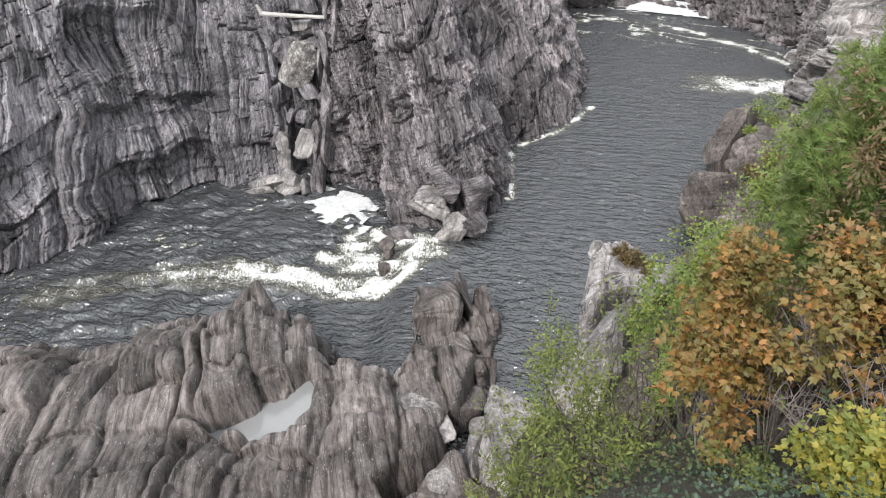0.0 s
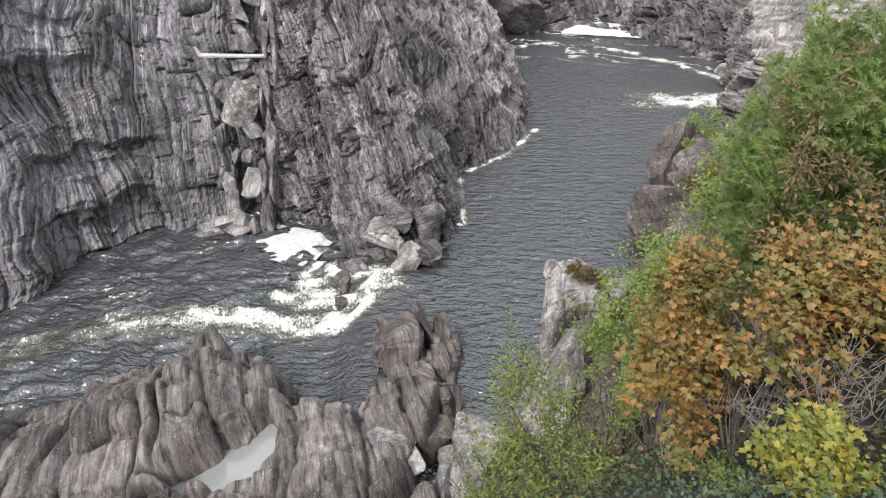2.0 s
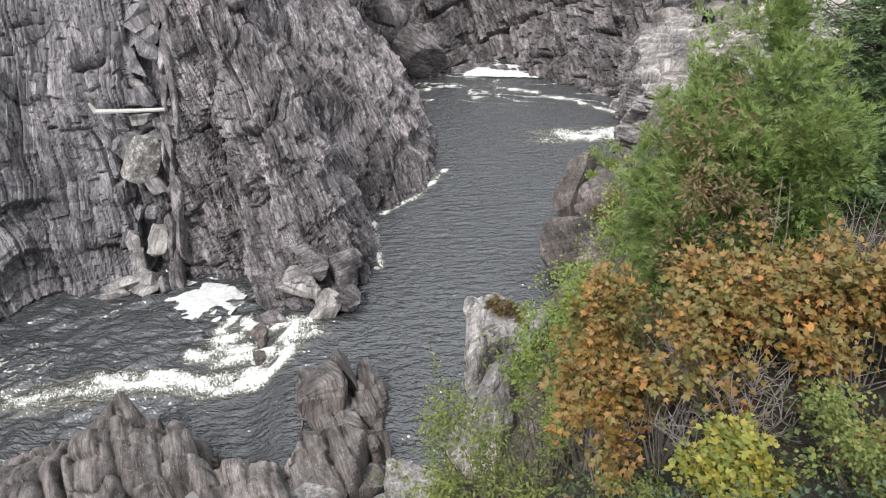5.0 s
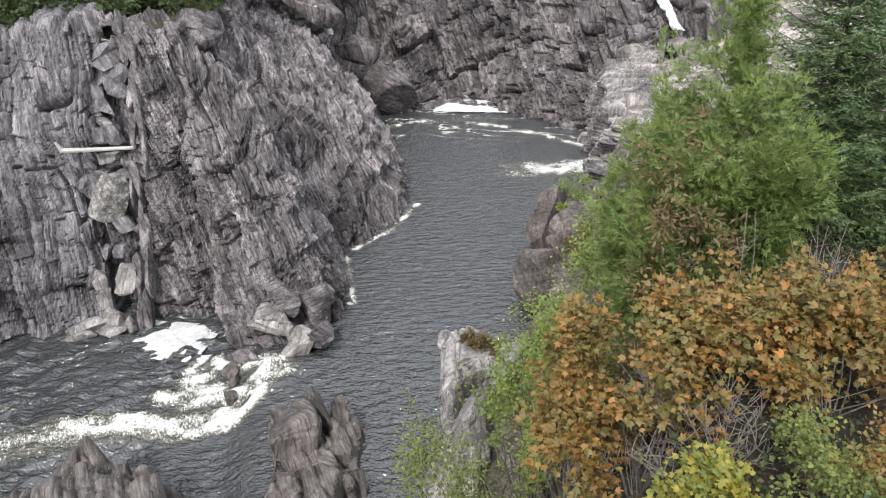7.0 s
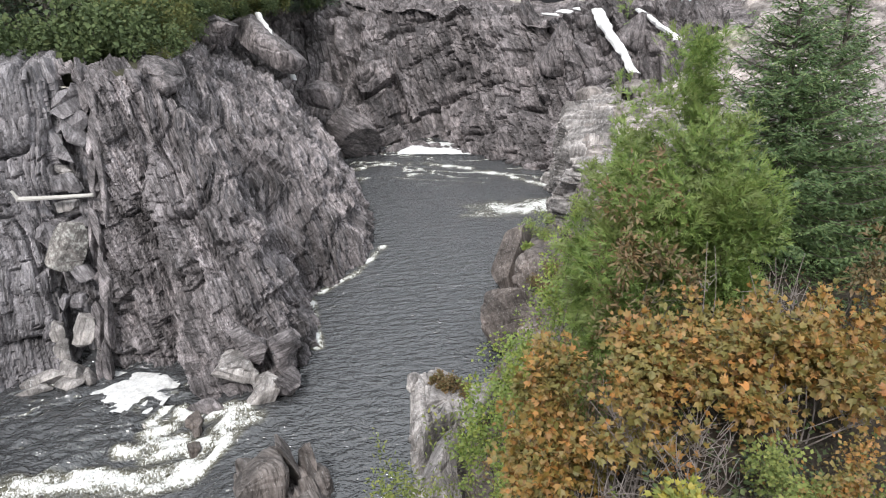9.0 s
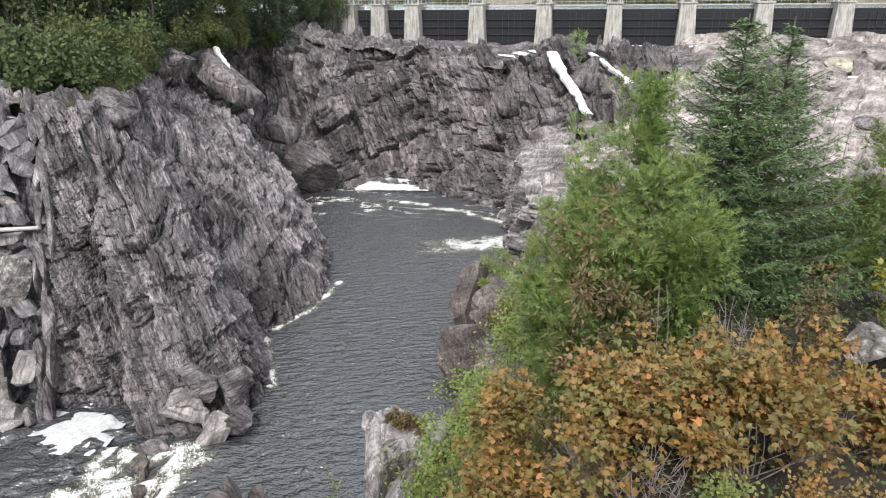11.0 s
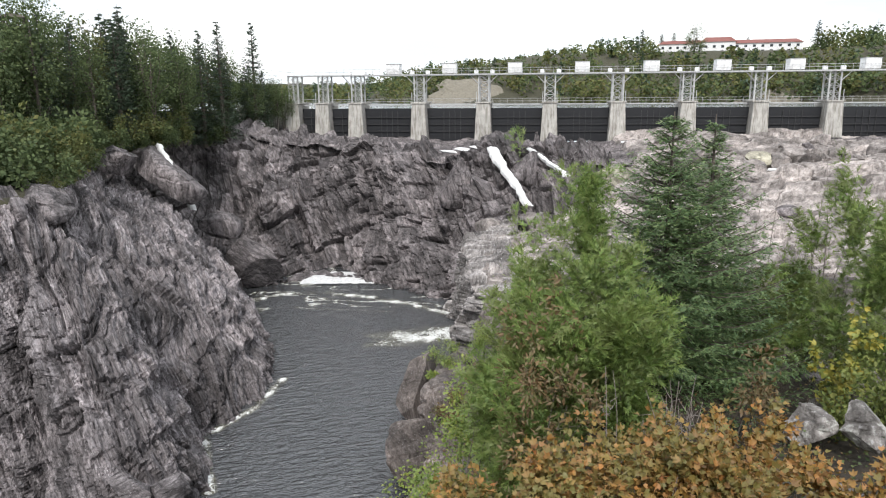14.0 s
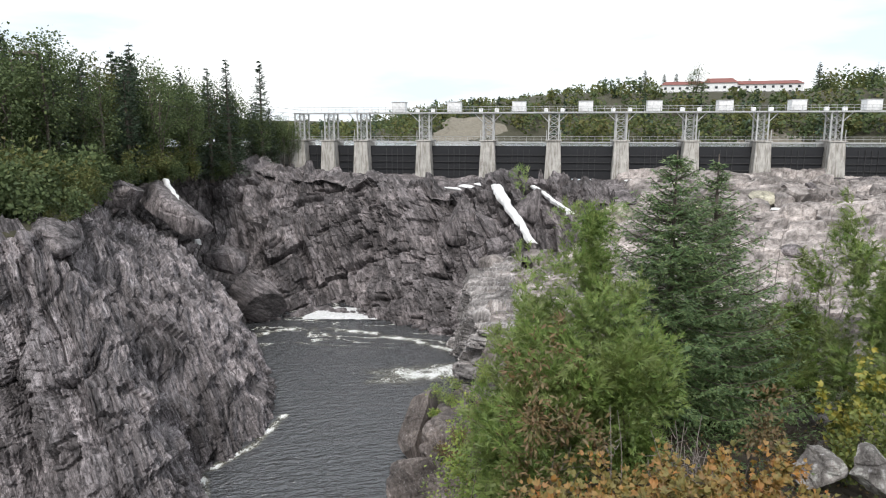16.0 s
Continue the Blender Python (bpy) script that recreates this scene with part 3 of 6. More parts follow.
def build_river():
    step = 0.26
    x0, x1, y0, y1 = -58.0, 6.0, -10.0, 116.0
    nu, nv = int((x1 - x0) / step), int((y1 - y0) / step)
    gx, gy = np.meshgrid(np.linspace(x0, x1, nu), np.linspace(y0, y1, nv), indexing="ij")
    x, y = gx.ravel(), gy.ravel()
    p = np.stack((x, y, x * 0), 1)
    d, s = along(x, y, RAPID)
    rough = np.exp(-(d / 2.6) ** 2)
    churn = 0.5 + 0.5 * fbm(p * np.array((0.9, 0.9, 1)), 4, 61)
    z = river_level(x, y) + 0.035 * fbm(p * np.array((0.8, 1.3, 1)), 3, 62)
    z += rough * (0.55 * churn - 0.1) * smooth(s, 1.0, 0.25)
    z += 0.10 * fbm(p * 0.6, 3, 63) * smooth(x, -19, -24) * smooth(y, 50, 44)
    p[:, 2] = z
    w = 1.15 + 1.5 * s
    wisp = fbm(np.stack((x * 0.5 + 1.2 * vnoise(p * 0.5, 64), y * 1.5, x * 0), 1), 4, 65)
    foam = 0.78 * np.exp(-(d / w) ** 2) * (1 - 0.45 * smooth(s, 0.35, 1.0)) * (0.66 + 0.45 * churn + 0.22 * wisp)
    d2, s2 = along(x, y, [(-20.2, 38.3), (-24.6, 38.6), (-26.4, 36.4), (-25.2, 34.0), (-22.5, 35.2)])
    foam = np.maximum(foam, 0.78 * np.exp(-(d2 / 1.0) ** 2) * (0.55 + 0.8 * churn))
    d3, s3 = along(x, y, [(-17.4, 47), (-19.0, 51), (-20.6, 55.5), (-17.8, 61), (-16.4, 68)])
    foam = np.maximum(foam, 0.74 * np.exp(-(d3 / 0.6) ** 2) * (0.4 + churn))
    d4, s4 = along(x, y, [(1.0, 82), (-2.5, 80.5), (-7, 80)])
    foam = np.maximum(foam, (1.05 - 0.55 * s4) * np.exp(-(d4 / (2.6 + 1.6 * s4)) ** 2) * (0.5 + 0.8 * churn))
    swirl = fbm(np.stack((x * 0.16 + 0.9 * vnoise(p * 0.08, 71), y * 0.34, x * 0), 1), 4, 72)
    far = smooth(y, 84, 96) * np.exp(-(swirl / 0.12) ** 2) * 0.72
    foam = np.maximum(foam, far)
    d5, s5 = along(x, y, [(-27, 96.5), (-24, 99.5), (-17, 100), (-10, 97.5), (-3, 93), (1, 90)])
    foam = np.maximum(foam, 0.8 * np.exp(-(d5 / 1.1) ** 2) * (0.3 + churn))
    d6, s6 = along(x, y, [(-30, 41.5), (-28.8, 39), (-26.8, 37.4)])
    foam = np.maximum(foam, 0.66 * np.exp(-(d6 / 0.7) ** 2) * (0.3 + churn))
    for line, wide, much in (([(-27.0, 34.4), (-25.6, 35.2), (-23.9, 36.1)], 1.0, 0.92), ([(-25.1, 37.4), (-25.3, 39.0)], 0.7, 0.8), ([(-27.1, 37.6), (-26.5, 39.5)], 0.4, 0.8), ([(-24.5, 31.0), (-21.4, 32.6), (-20.4, 34.5), (-20.3, 36.3), (-20.9, 38.0)], 1.2, 0.9)):
        dk, sk = along(x, y, line)
        foam = np.maximum(foam, much * np.exp(-(dk / wide) ** 2) * (0.45 + 0.85 * churn))
    wob = 1.2 * vnoise(p * 0.35, 76)
    u1, v1 = x * 0.83 + y * 0.55 + wob, -x * 0.55 + y * 0.83 + wob
    drift = fbm(np.stack((u1 * 0.28, v1 * 1.1, x * 0), 1), 4, 75)
    down = smooth(x, -21, -26) * smooth(y, 46, 43)
    foam = np.maximum(foam, 0.70 * np.exp(-(drift / 0.06) ** 2) * smooth(vnoise(p * 0.22, 77), -0.2, 0.5) * down)
    p[:, 2] += (0.16 * drift + 0.22 * fbm(np.stack((u1 * 0.75, v1 * 1.7, x * 0), 1), 3, 78)) * down
    me = grid_mesh("river", p, nu, nv, WATER, shade=True)
    a = me.attributes.new("foam", "FLOAT", "POINT")
    a.data.foreach_set("value", np.clip(foam, 0, 1).astype(np.float32))
    tagged(new("river", me), "dark river water with white rapids and drifting foam", "river", kind="structure")


build_river()


def foam_patch(name, outline, z, label):
    """A raft of foam lying on the water, thick in the middle, with a ragged edge."""
    pts = np.array(outline, float)
    x0, y0 = pts.min(0) - 0.4
    x1, y1 = pts.max(0) + 0.4
    nu, nv = int((x1 - x0) / 0.09) + 2, int((y1 - y0) / 0.09) + 2
    gx, gy = np.meshgrid(np.linspace(x0, x1, nu), np.linspace(y0, y1, nv), indexing="ij")
    x, y = gx.ravel(), gy.ravel()
    p = np.stack((x, y, x * 0), 1)
    d = inside(x, y, outline) + 0.5 * fbm(p * 0.8, 5, 81)
    p[:, 2] = z - 0.12 + 0.2 * smooth(d, -0.15, 0.25) + 0.05 * fbm(p * 2.0, 2, 82)
    me = grid_mesh(name, p, nu, nv, FOAM, shade=True)
    return tagged(new(name, me), label, "foam", kind="stuff")


foam_patch("foam_raft", [(-33.0, 40.6), (-32.4, 41.8), (-31.6, 43.0), (-30.3, 43.3), (-28.6, 43.4), (-28.0, 42.5), (-28.1, 41.4), (-27.6, 40.4), (-28.3, 39.0), (-29.5, 39.5), (-31.6, 39.8)], -0.88, "white raft of river foam below the headland")
foam_patch("foam_raft", [(-21.5, 110.4), (-18.5, 111.8), (-12.5, 108.0), (-10.6, 105.6), (-14.5, 105.2), (-18.5, 106.2)], 0.22, "white bank of foam at the foot of the rock wall")

# ---------------------------------------------------------------- ground sheets
def bank_height(x, y):
    """The near bank: steep below the lookout, then up again to the scoured flats and the dam."""
    p = np.stack((x, y, x * 0), 1)
    r = np.hypot(x, y)
    az = np.degrees(np.arctan2(x, np.maximum(y, -3) + 0.001))
    steep = np.interp(az, [-60, -45, -30, -22, -16, -12, -7, -2, 2, 6, 12, 20, 30, 45], [6, 4.5, 2.8, 1.85, 1.36, 1.2, 1.08, 0.98, 0.9, 0.85, 0.8, 0.72, 0.62, 0.5])
    near = 27.4 - steep * np.maximum(r - 0.4, 0)
    back = smooth(-y, 0.5, 5.0)
    near = near * (1 - back) + 27.2 * back
    floor = 2.2 + 6.0 * smooth(x, -1, 14) + 3 * smooth(x, 14, 40)
    step = 24.2 - 0.1 * r - 0.36 * np.maximum(r - 20, 0)
    near = np.maximum(near, floor + (np.maximum(step, floor) - floor) * smooth(az, 1, 12))
    flats = 8.6 + 9.8 * smooth(y + 0.25 * x, 78, 134) + 1.6 * smooth(x, 14, 40)
    flats -= 3.0 * np.exp(-(((x - 14) / 9) ** 2 + ((y - 100) / 9) ** 2))
    k = smooth(y, 64, 76)
    z = near * (1 - k) + flats * k
    edge = np.interp(y, [16, 19, 24, 28, 33, 37, 44, 50, 60, 66, 74, 85, 96, 104, 112, 130], [-30, -7.4, -6.0, -5.2, -4.6, -3.6, -1.6, -0.2, 1.6, 4.6, 5.4, 5.6, 9, 24, 32, 34])
    z = z + np.clip(x - edge, -30, 0) * 2.6
    return np.maximum(z, -4) + 0.35 * fbm(p * 0.22, 4, 101)


def split_bank():
    step = 0.28
    x0, x1, y0, y1 = -10.0, 40.0, -6.0, 72.0
    nu, nv = int((x1 - x0) / step), int((y1 - y0) / step)
    gx, gy = np.meshgrid(np.linspace(x0, x1, nu), np.linspace(y0, y1, nv), indexing="ij")
    p = np.stack((gx.ravel(), gy.ravel(), gx.ravel() * 0), 1)
    p[:, 2] = bank_height(p[:, 0], p[:, 1])
    n = normals(p, nu, nv)
    p += n * (0.45 * jointed(p, (0.7, 0.6, 0.3), (-0.3, 0.1, 0.9), 1.0, 1.0, 103))[:, None] * smooth(np.hypot(p[:, 0], p[:, 1]), 14, 20)[:, None]
    tone = jointed.tone
    me = set_tone(grid_mesh("bank", p, nu, nv, SOIL, shade=False), tone)
    me.materials.append(ROCK_DARK)
    mid = p.reshape(nu, nv, 3)[:-1, :-1].reshape(-1, 3)
    me.polygons.foreach_set("material_index", (np.hypot(mid[:, 0], mid[:, 1]) > 17 + 2 * vnoise(mid * 0.3, 105)).astype(np.int32))
    tagged(new("bank", me), "steep overgrown bank of dark soil and rock", "bank", kind="structure")
    step = 0.38
    x0, x1, y0, y1 = 4.0, 110.0, 65.0, 150.0
    nu, nv = int((x1 - x0) / step), int((y1 - y0) / step)
    gx, gy = np.meshgrid(np.linspace(x0, x1, nu), np.linspace(y0, y1, nv), indexing="ij")
    p = np.stack((gx.ravel(), gy.ravel(), gx.ravel() * 0), 1)
    z = bank_height(p[:, 0], p[:, 1])
    q = np.stack((p[:, 0] * 0.35, p[:, 1], z * 0), 1)
    steps = jointed(p * np.array((0.45, 1, 1)), (0.2, 0.95, 0.2), (0.95, -0.2, 0.1), 1.15, 1.0, 107, 0.8, 1.3)
    tone = jointed.tone
    p[:, 2] = z + steps + 0.8 * fbm(q * 0.16, 4, 109) - 0.1 - 2.0 * smooth(p[:, 1], 71, 66) * smooth(p[:, 0], 42, 38)
    tagged(new("rock_flats", set_tone(grid_mesh("rock_flats", p, nu, nv, ROCK_FLAT), tone)), "scoured pale rock flats below the dam gates", "rock flats", kind="structure")


split_bank()


def forest_height(x, y):
    p = np.stack((x, y, x * 0), 1)
    return 21.2 + 1.6 * smooth(-x - 0.25 * y, 20, 60) + 9 * smooth(-x - 0.12 * y, 45, 120) + 0.6 * fbm(p * 0.12, 3, 111)


def forest_ground():
    """The wooded shelf behind the brow of the far bank, following the brow."""
    brow = [(-66, -12, 22), (-60, 10, 22), (-57, 20, 22), (-55.5, 28, 22), (-53, 37, 22), (-50.5, 43, 22), (-46, 49, 21.5), (-42, 50.6, 21.3), (-38.5, 53.5, 20.6), (-34.2, 52.5, 21), (-32.4, 56, 21),
            (-34, 64, 21), (-37.5, 71.5, 21), (-43.5, 83.5, 20.5), (-48, 94.5, 20), (-53, 104, 20), (-56, 118, 22), (-60, 128, 23), (-58, 150, 23.5)]
    back = [(-260, -60, 40), (-260, -30, 40), (-260, 0, 40), (-260, 20, 40), (-260, 40, 40), (-260, 60, 40), (-260, 75, 40), (-260, 90, 40), (-260, 105, 40), (-260, 115, 40), (-260, 125, 40),
            (-260, 135, 40), (-260, 150, 40), (-260, 165, 40), (-260, 180, 40), (-260, 195, 40), (-260, 210, 40), (-260, 225, 40), (-260, 250, 40)]
    b, t = pair(brow, back, 150)
    v = (np.linspace(0, 1, 70) ** 2)[None, :, None]
    p = (b[:, None] * (1 - v) + t[:, None] * v).reshape(-1, 3)
    k = np.repeat(v, 150, 0).reshape(-1)
    p[:, 2] = forest_height(p[:, 0], p[:, 1]) * smooth(k, 0, 0.004) + (p[:, 2] - 0.5) * (1 - smooth(k, 0, 0.004)) + 0.15 * fbm(p * 0.8, 3, 113)
    tagged(new("forest_ground", grid_mesh("forest_ground", p, 150, 70, GRASS, flip=True, shade=True)), "wooded ground above the far cliff", "forest floor", kind="structure")


forest_ground()
cliff("sill", [(-60, 126, 22.0), (-40, 130, 21.6), (-26, 128, 20.4), (-10, 121.5, 18.8), (4, 115, 18.0), (30, 112.5, 17.8), (60, 118, 18.5), (115, 112, 19)],
      [(-60, 152, 23.4), (-40, 152, 22), (-26, 150, 20.9), (-10, 148, 19.9), (4, 146, 19.5), (30, 142, 19.7), (60, 138, 20.5), (115, 130, 20.5)],
      330, 70, ROCK_FAR, (0.2, 0.95, 0.2), (0.95, -0.2, 0.1), "dark rock sill in front of the dam", amp=0.45, spacing=1.3, seed=9, big=0.4, cap=0)

# far country: one sheet that reaches the horizon
def far_height(x, y):
    p = np.stack((x, y, x * 0), 1)
    hill = 20 * smooth(y + 0.55 * x, 215, 330) * smooth(x, -75, 60) + 16 * smooth(y, 420, 900)
    left = 16 * smooth(-x - 0.2 * y, 40, 160)
    return 23.5 + hill + left + 3 * fbm(p * 0.01, 3, 121)


def far_ground():
    nu, nv = 130, 110
    u = np.linspace(-1, 1, nu)
    gx = np.sign(u) * np.abs(u) ** 2 * 2400
    gy = 152 + np.linspace(0, 1, nv) ** 2.2 * 2800
    X, Y = np.meshgrid(gx, gy, indexing="ij")
    p = np.stack((X.ravel(), Y.ravel(), X.ravel() * 0), 1)
    p[:, 2] = far_height(p[:, 0], p[:, 1])
    tagged(new("ground", grid_mesh("ground", p, nu, nv, GRASS, shade=True)), "wooded hills beyond the reservoir", "ground", kind="structure")


far_ground()
# ---------------------------------------------------------------- dam
def concrete_material(name, a, b):
    m, n, l, bs = material(name)
    co = n.new("ShaderNodeTexCoord").outputs["Object"]
    t = tex(n, l, "ShaderNodeTexNoise", 0.7, co, 8, 0.7)
    s = tex(n, l, "ShaderNodeTexNoise", 1.2, co, 6, 0.7, (2.0, 2.0, 0.25))
    c = ramp(n, l, t.outputs["Fac"], ((0.3, a), (0.65, b)))
    st = ramp(n, l, s.outputs["Fac"], ((0.38, (0.45, 0.43, 0.40)), (0.55, (1, 1, 1))))
    l.new(mixed(n, l, 0.9, c, st, "MULTIPLY"), bs.inputs["Base Color"])
    bs.inputs["Roughness"].default_value = 0.9
    bump(n, l, t.outputs["Fac"], 0.6, 0.05, bs)
    return m


def metal_material(name, col, rough=0.55, metal=0.0):
    m, n, l, bs = material(name)
    co = n.new("ShaderNodeTexCoord").outputs["Object"]
    t = tex(n, l, "ShaderNodeTexNoise", 2.0, co, 6, 0.7)
    lo = tuple(c * 0.75 for c in col)
    l.new(ramp(n, l, t.outputs["Fac"], ((0.35, lo), (0.6, col))), bs.inputs["Base Color"])
    bs.inputs["Roughness"].default_value, bs.inputs["Metallic"].default_value = rough, metal
    return m


CONCRETE = concrete_material("weathered_concrete", (0.35, 0.335, 0.31), (0.54, 0.52, 0.485))
STEEL = metal_material("galvanised_steel", (0.5, 0.5, 0.5), 0.5, 0.3)
GATE = metal_material("black_gate_steel", (0.010, 0.011, 0.014), 0.7)
RIB = metal_material("gate_rib_steel", (0.032, 0.031, 0.033), 0.7)
WHITE = metal_material("white_cladding", (0.8, 0.8, 0.8), 0.5)
ROOF_RED = metal_material("red_roof", (0.22, 0.075, 0.06), 0.7)
GLASS = metal_material("dark_window", (0.03, 0.035, 0.04), 0.1)

DAM = pose(-3.7, 144.0, 0, 0, 0, -8.8)
SPAN = 13.0
PIERS = [-26.4, -20.0, -13.0] + [SPAN * k for k in range(0, 9)]
DECK_Z = 32.7


def build_dam():
    dam = empty("dam", DAM, "concrete dam with black steel gates and a lattice gantry", "dam")
    rng = random.Random(4)
    for k, x in enumerate(PIERS):
        foot = 18.5 if x < 80 else 17
        pier = part("pier", box(bmesh.new(), x - 1.75, -2.2, foot, x + 1.75, 5.0, 26.95, 0.08, (0.42, 0.1)), CONCRETE, dam)
        part("pier_cap", box(bmesh.new(), x - 1.6, -2.3, 26.96, x + 1.6, 5.0, 27.2, 0.03), CONCRETE, pier)
        tower = bmesh.new()
        for sx in (-1.0, 1.0):
            for sy in (-0.6, 2.2):
                box(tower, x + sx - 0.13, sy - 0.13, 27.2, x + sx + 0.13, sy + 0.13, DECK_Z - 0.25)
        for sy in (-0.6, 2.2):
            for j in range(4):
                z0, z1 = 27.25 + j * 1.3, 27.25 + (j + 1) * 1.3
                bar(tower, (x - 1, sy, z0), (x + 1, sy, z1), 0.05, 4)
                bar(tower, (x + 1, sy, z0), (x - 1, sy, z1), 0.05, 4)
                bar(tower, (x - 1, sy, z1), (x + 1, sy, z1), 0.05, 4)
        if k >= 2:
            for sx in (-1, 1):
                bar(tower, (x + sx, -0.6, DECK_Z - 2.0), (x + sx * 2.7, -0.6, DECK_Z - 0.3), 0.09, 4)
        part("gantry_tower", tower, STEEL, dam, "grey lattice steel tower")
        for sx in (-1.9, 1.9):
            part("ladder_post", bar(bmesh.new(), (x + sx * 0.72, -1.5, 27.2), (x + sx * 0.72, -1.5, 29.2), 0.07, 5), STEEL, dam)
    for a, b in zip(PIERS[:-1], PIERS[1:]):
        gate = part("gate", box(bmesh.new(), a + 1.3, 0.6, 19.5, b - 1.3, 0.9, 26.0), GATE, dam, "black steel sluice gate")
        n = max(2, int((b - a) / 2.6))
        for j in range(1, n + (n > 3) * 0):
            gx = a + 1.3 + (b - a - 2.6) * (0.28 + 0.44 * (j - 0.5) / max(1, n - 1)) if n > 3 else a + (b - a) * j / n
            part("gate_rib", box(bmesh.new(), gx - 0.06, 0.42, 19.9, gx + 0.06, 0.597, 25.4), RIB, gate)
        for z in (21.4, 22.8, 24.2):
            part("gate_beam", box(bmesh.new(), a + 1.4, 0.3, z - 0.07, b - 1.4, 0.415, z + 0.07), RIB, gate)
    part("abutment", box(bmesh.new(), PIERS[0] - 13, 0.2, 18.5, PIERS[0] - 1.8, 6.0, 26.6, 0.08), CONCRETE, dam, "grey concrete abutment")
    x0, x1 = PIERS[0] - 3, PIERS[-1] + 5
    part("walkway", box(bmesh.new(), x0, 1.2, 26.62, x1, 2.2, 26.82), STEEL, dam)
    part("gantry_deck", box(bmesh.new(), x0 + 2, -1.2, DECK_Z - 0.24, x1, 2.9, DECK_Z), STEEL, dam, "long grey steel deck")
    for name, y, z in (("walkway_rail", 1.25, 26.82), ("deck_rail", -1.1, DECK_Z)):
        rail = bmesh.new()
        for h in (0.55, 1.05):
            bar(rail, (x0 + 2, y, z + h), (x1, y, z + h), 0.035, 4)
        k = x0 + 2
        while k < x1:
            bar(rail, (k, y, z), (k, y, z + 1.05), 0.035, 4)
            k += 1.5
        part(name, rail, STEEL, dam)
    for k in range(2, len(PIERS) - 1):
        x = (PIERS[k] + PIERS[k + 1]) / 2 + (-0.4 if k > 2 else 1.2)
        cab = part("hoist_house", box(bmesh.new(), x - 1.35, -0.9, DECK_Z + 0.1, x + 1.35, 1.7, DECK_Z + 2.0, 0.05), WHITE, dam, "white sheet-metal hoist house")
        part("roof", box(bmesh.new(), x - 1.42, -1.0, DECK_Z + 2.003, x + 1.42, 1.8, DECK_Z + 2.1), STEEL, cab)
    for x in PIERS[2:]:
        for sx in (-1.6, 1.6):
            part("hoist", box(bmesh.new(), x + sx - 0.4, 0.2, DECK_Z + 0.02, x + sx + 0.4, 1.0, DECK_Z + 0.75, 0.1), WHITE, dam)
    return dam


build_dam()
bm = bmesh.new()
f = bm.faces.new([bm.verts.new((x, y, 25.72)) for x, y in ((-140, 153), (-120, 149), (-30, 149.5), (-3, 145.8), (110, 128.5), (150, 130), (110, 190), (30, 235), (-20, 262), (-75, 280), (-200, 320))])
me = bpy.data.meshes.new("reservoir")
bm.to_mesh(me)
bm.free()
me.materials.append(LAKE)
tagged(new("reservoir", me), "pale calm reservoir water behind the dam", "reservoir", kind="structure")
# ---------------------------------------------------------------- loose rocks
def boulder_mesh(name, size, mat, boxy=0.5, amp=0.25, seed=0, n=56, beds=(0.8, 0.3, 0.5), cross=(-0.3, 0.2, 0.9), spacing=0.5):
    """A rock: a rounded block, cut and jointed."""
    u = np.linspace(0, math.tau, n)
    v = np.linspace(-math.pi / 2, math.pi / 2, n // 2 + 1)
    U, V = np.meshgrid(u, v, indexing="ij")
    f = lambda w, e: np.sign(w) * np.abs(w) ** e
    p = np.stack((f(np.cos(V), boxy) * f(np.cos(U), boxy), f(np.cos(V), boxy) * f(np.sin(U), boxy), f(np.sin(V), boxy)), -1).reshape(-1, 3)
    rng = np.random.RandomState(seed)
    for _ in range(9):
        q = unit(rng.normal(size=3))
        h = rng.uniform(0.62, 0.95)
        over = np.maximum(p @ q - h * (0.8 + 0.2 * boxy), 0)
        p = p - over[:, None] * q
    s = np.array(size, float)
    out = p / np.maximum(np.linalg.norm(p, axis=1), 1e-6)[:, None]
    o = rng.uniform(0, 50, 3)
    q = p * s
    d = amp * (0.7 * jointed(q + o, beds, cross, spacing, 1.0, seed) + 0.5 * fbm((q + o) * 0.9 / s.max() * 2, 3, seed)) * s.min()
    tone = jointed.tone * 0.7
    taper = np.abs(np.sin(V)).reshape(-1) > 0.9995
    p = q + out * np.where(taper, d.mean(), d)[:, None]
    g = p.reshape(n, -1, 3)
    g[-1] = g[0]
    return set_tone(grid_mesh(name, g.reshape(-1, 3), n, n // 2 + 1, mat), tone)


def boulder(name, at, size, turn, mat, label, category="rock", group="", **how):
    ob = new(name, boulder_mesh(name, size, mat, **how))
    ob.matrix_basis = pose(*at, *turn)
    return tagged(ob, label, category, group)


boulder("rock_outcrop", (-1.5, 60.4, 0.9), (1.9, 3.6, 4.8), (8, -16, -14), ROCK_DARK, "tall dark brown slab of rock with a slanting edge", boxy=0.34, amp=0.06, seed=11, n=150, spacing=1.2, cross=(0.1, 0.5, 0.85))
boulder("rock_outcrop", (-0.4, 50.6, 0.6), (3.5, 4.6, 4.2), (4, -6, -6), ROCK_DARK, "broad dark brown rock block with a flat top", boxy=0.35, amp=0.09, seed=12, n=180, spacing=0.8)
boulder("rock_outcrop", (3.6, 57.0, 1.6), (4.4, 8.0, 4.2), (-4, -6, -10), ROCK_DARK, "brown rock shoulder overgrown with withered scrub", boxy=0.5, amp=0.12, seed=16, n=150, spacing=0.9)
boulder("stone", (-3.6, 50.0, 1.2), (0.45, 0.7, 2.1), (4, 8, 20), ROCK_PALE, "small pale stone leaning on the brown rock", boxy=0.5, amp=0.12, seed=13)
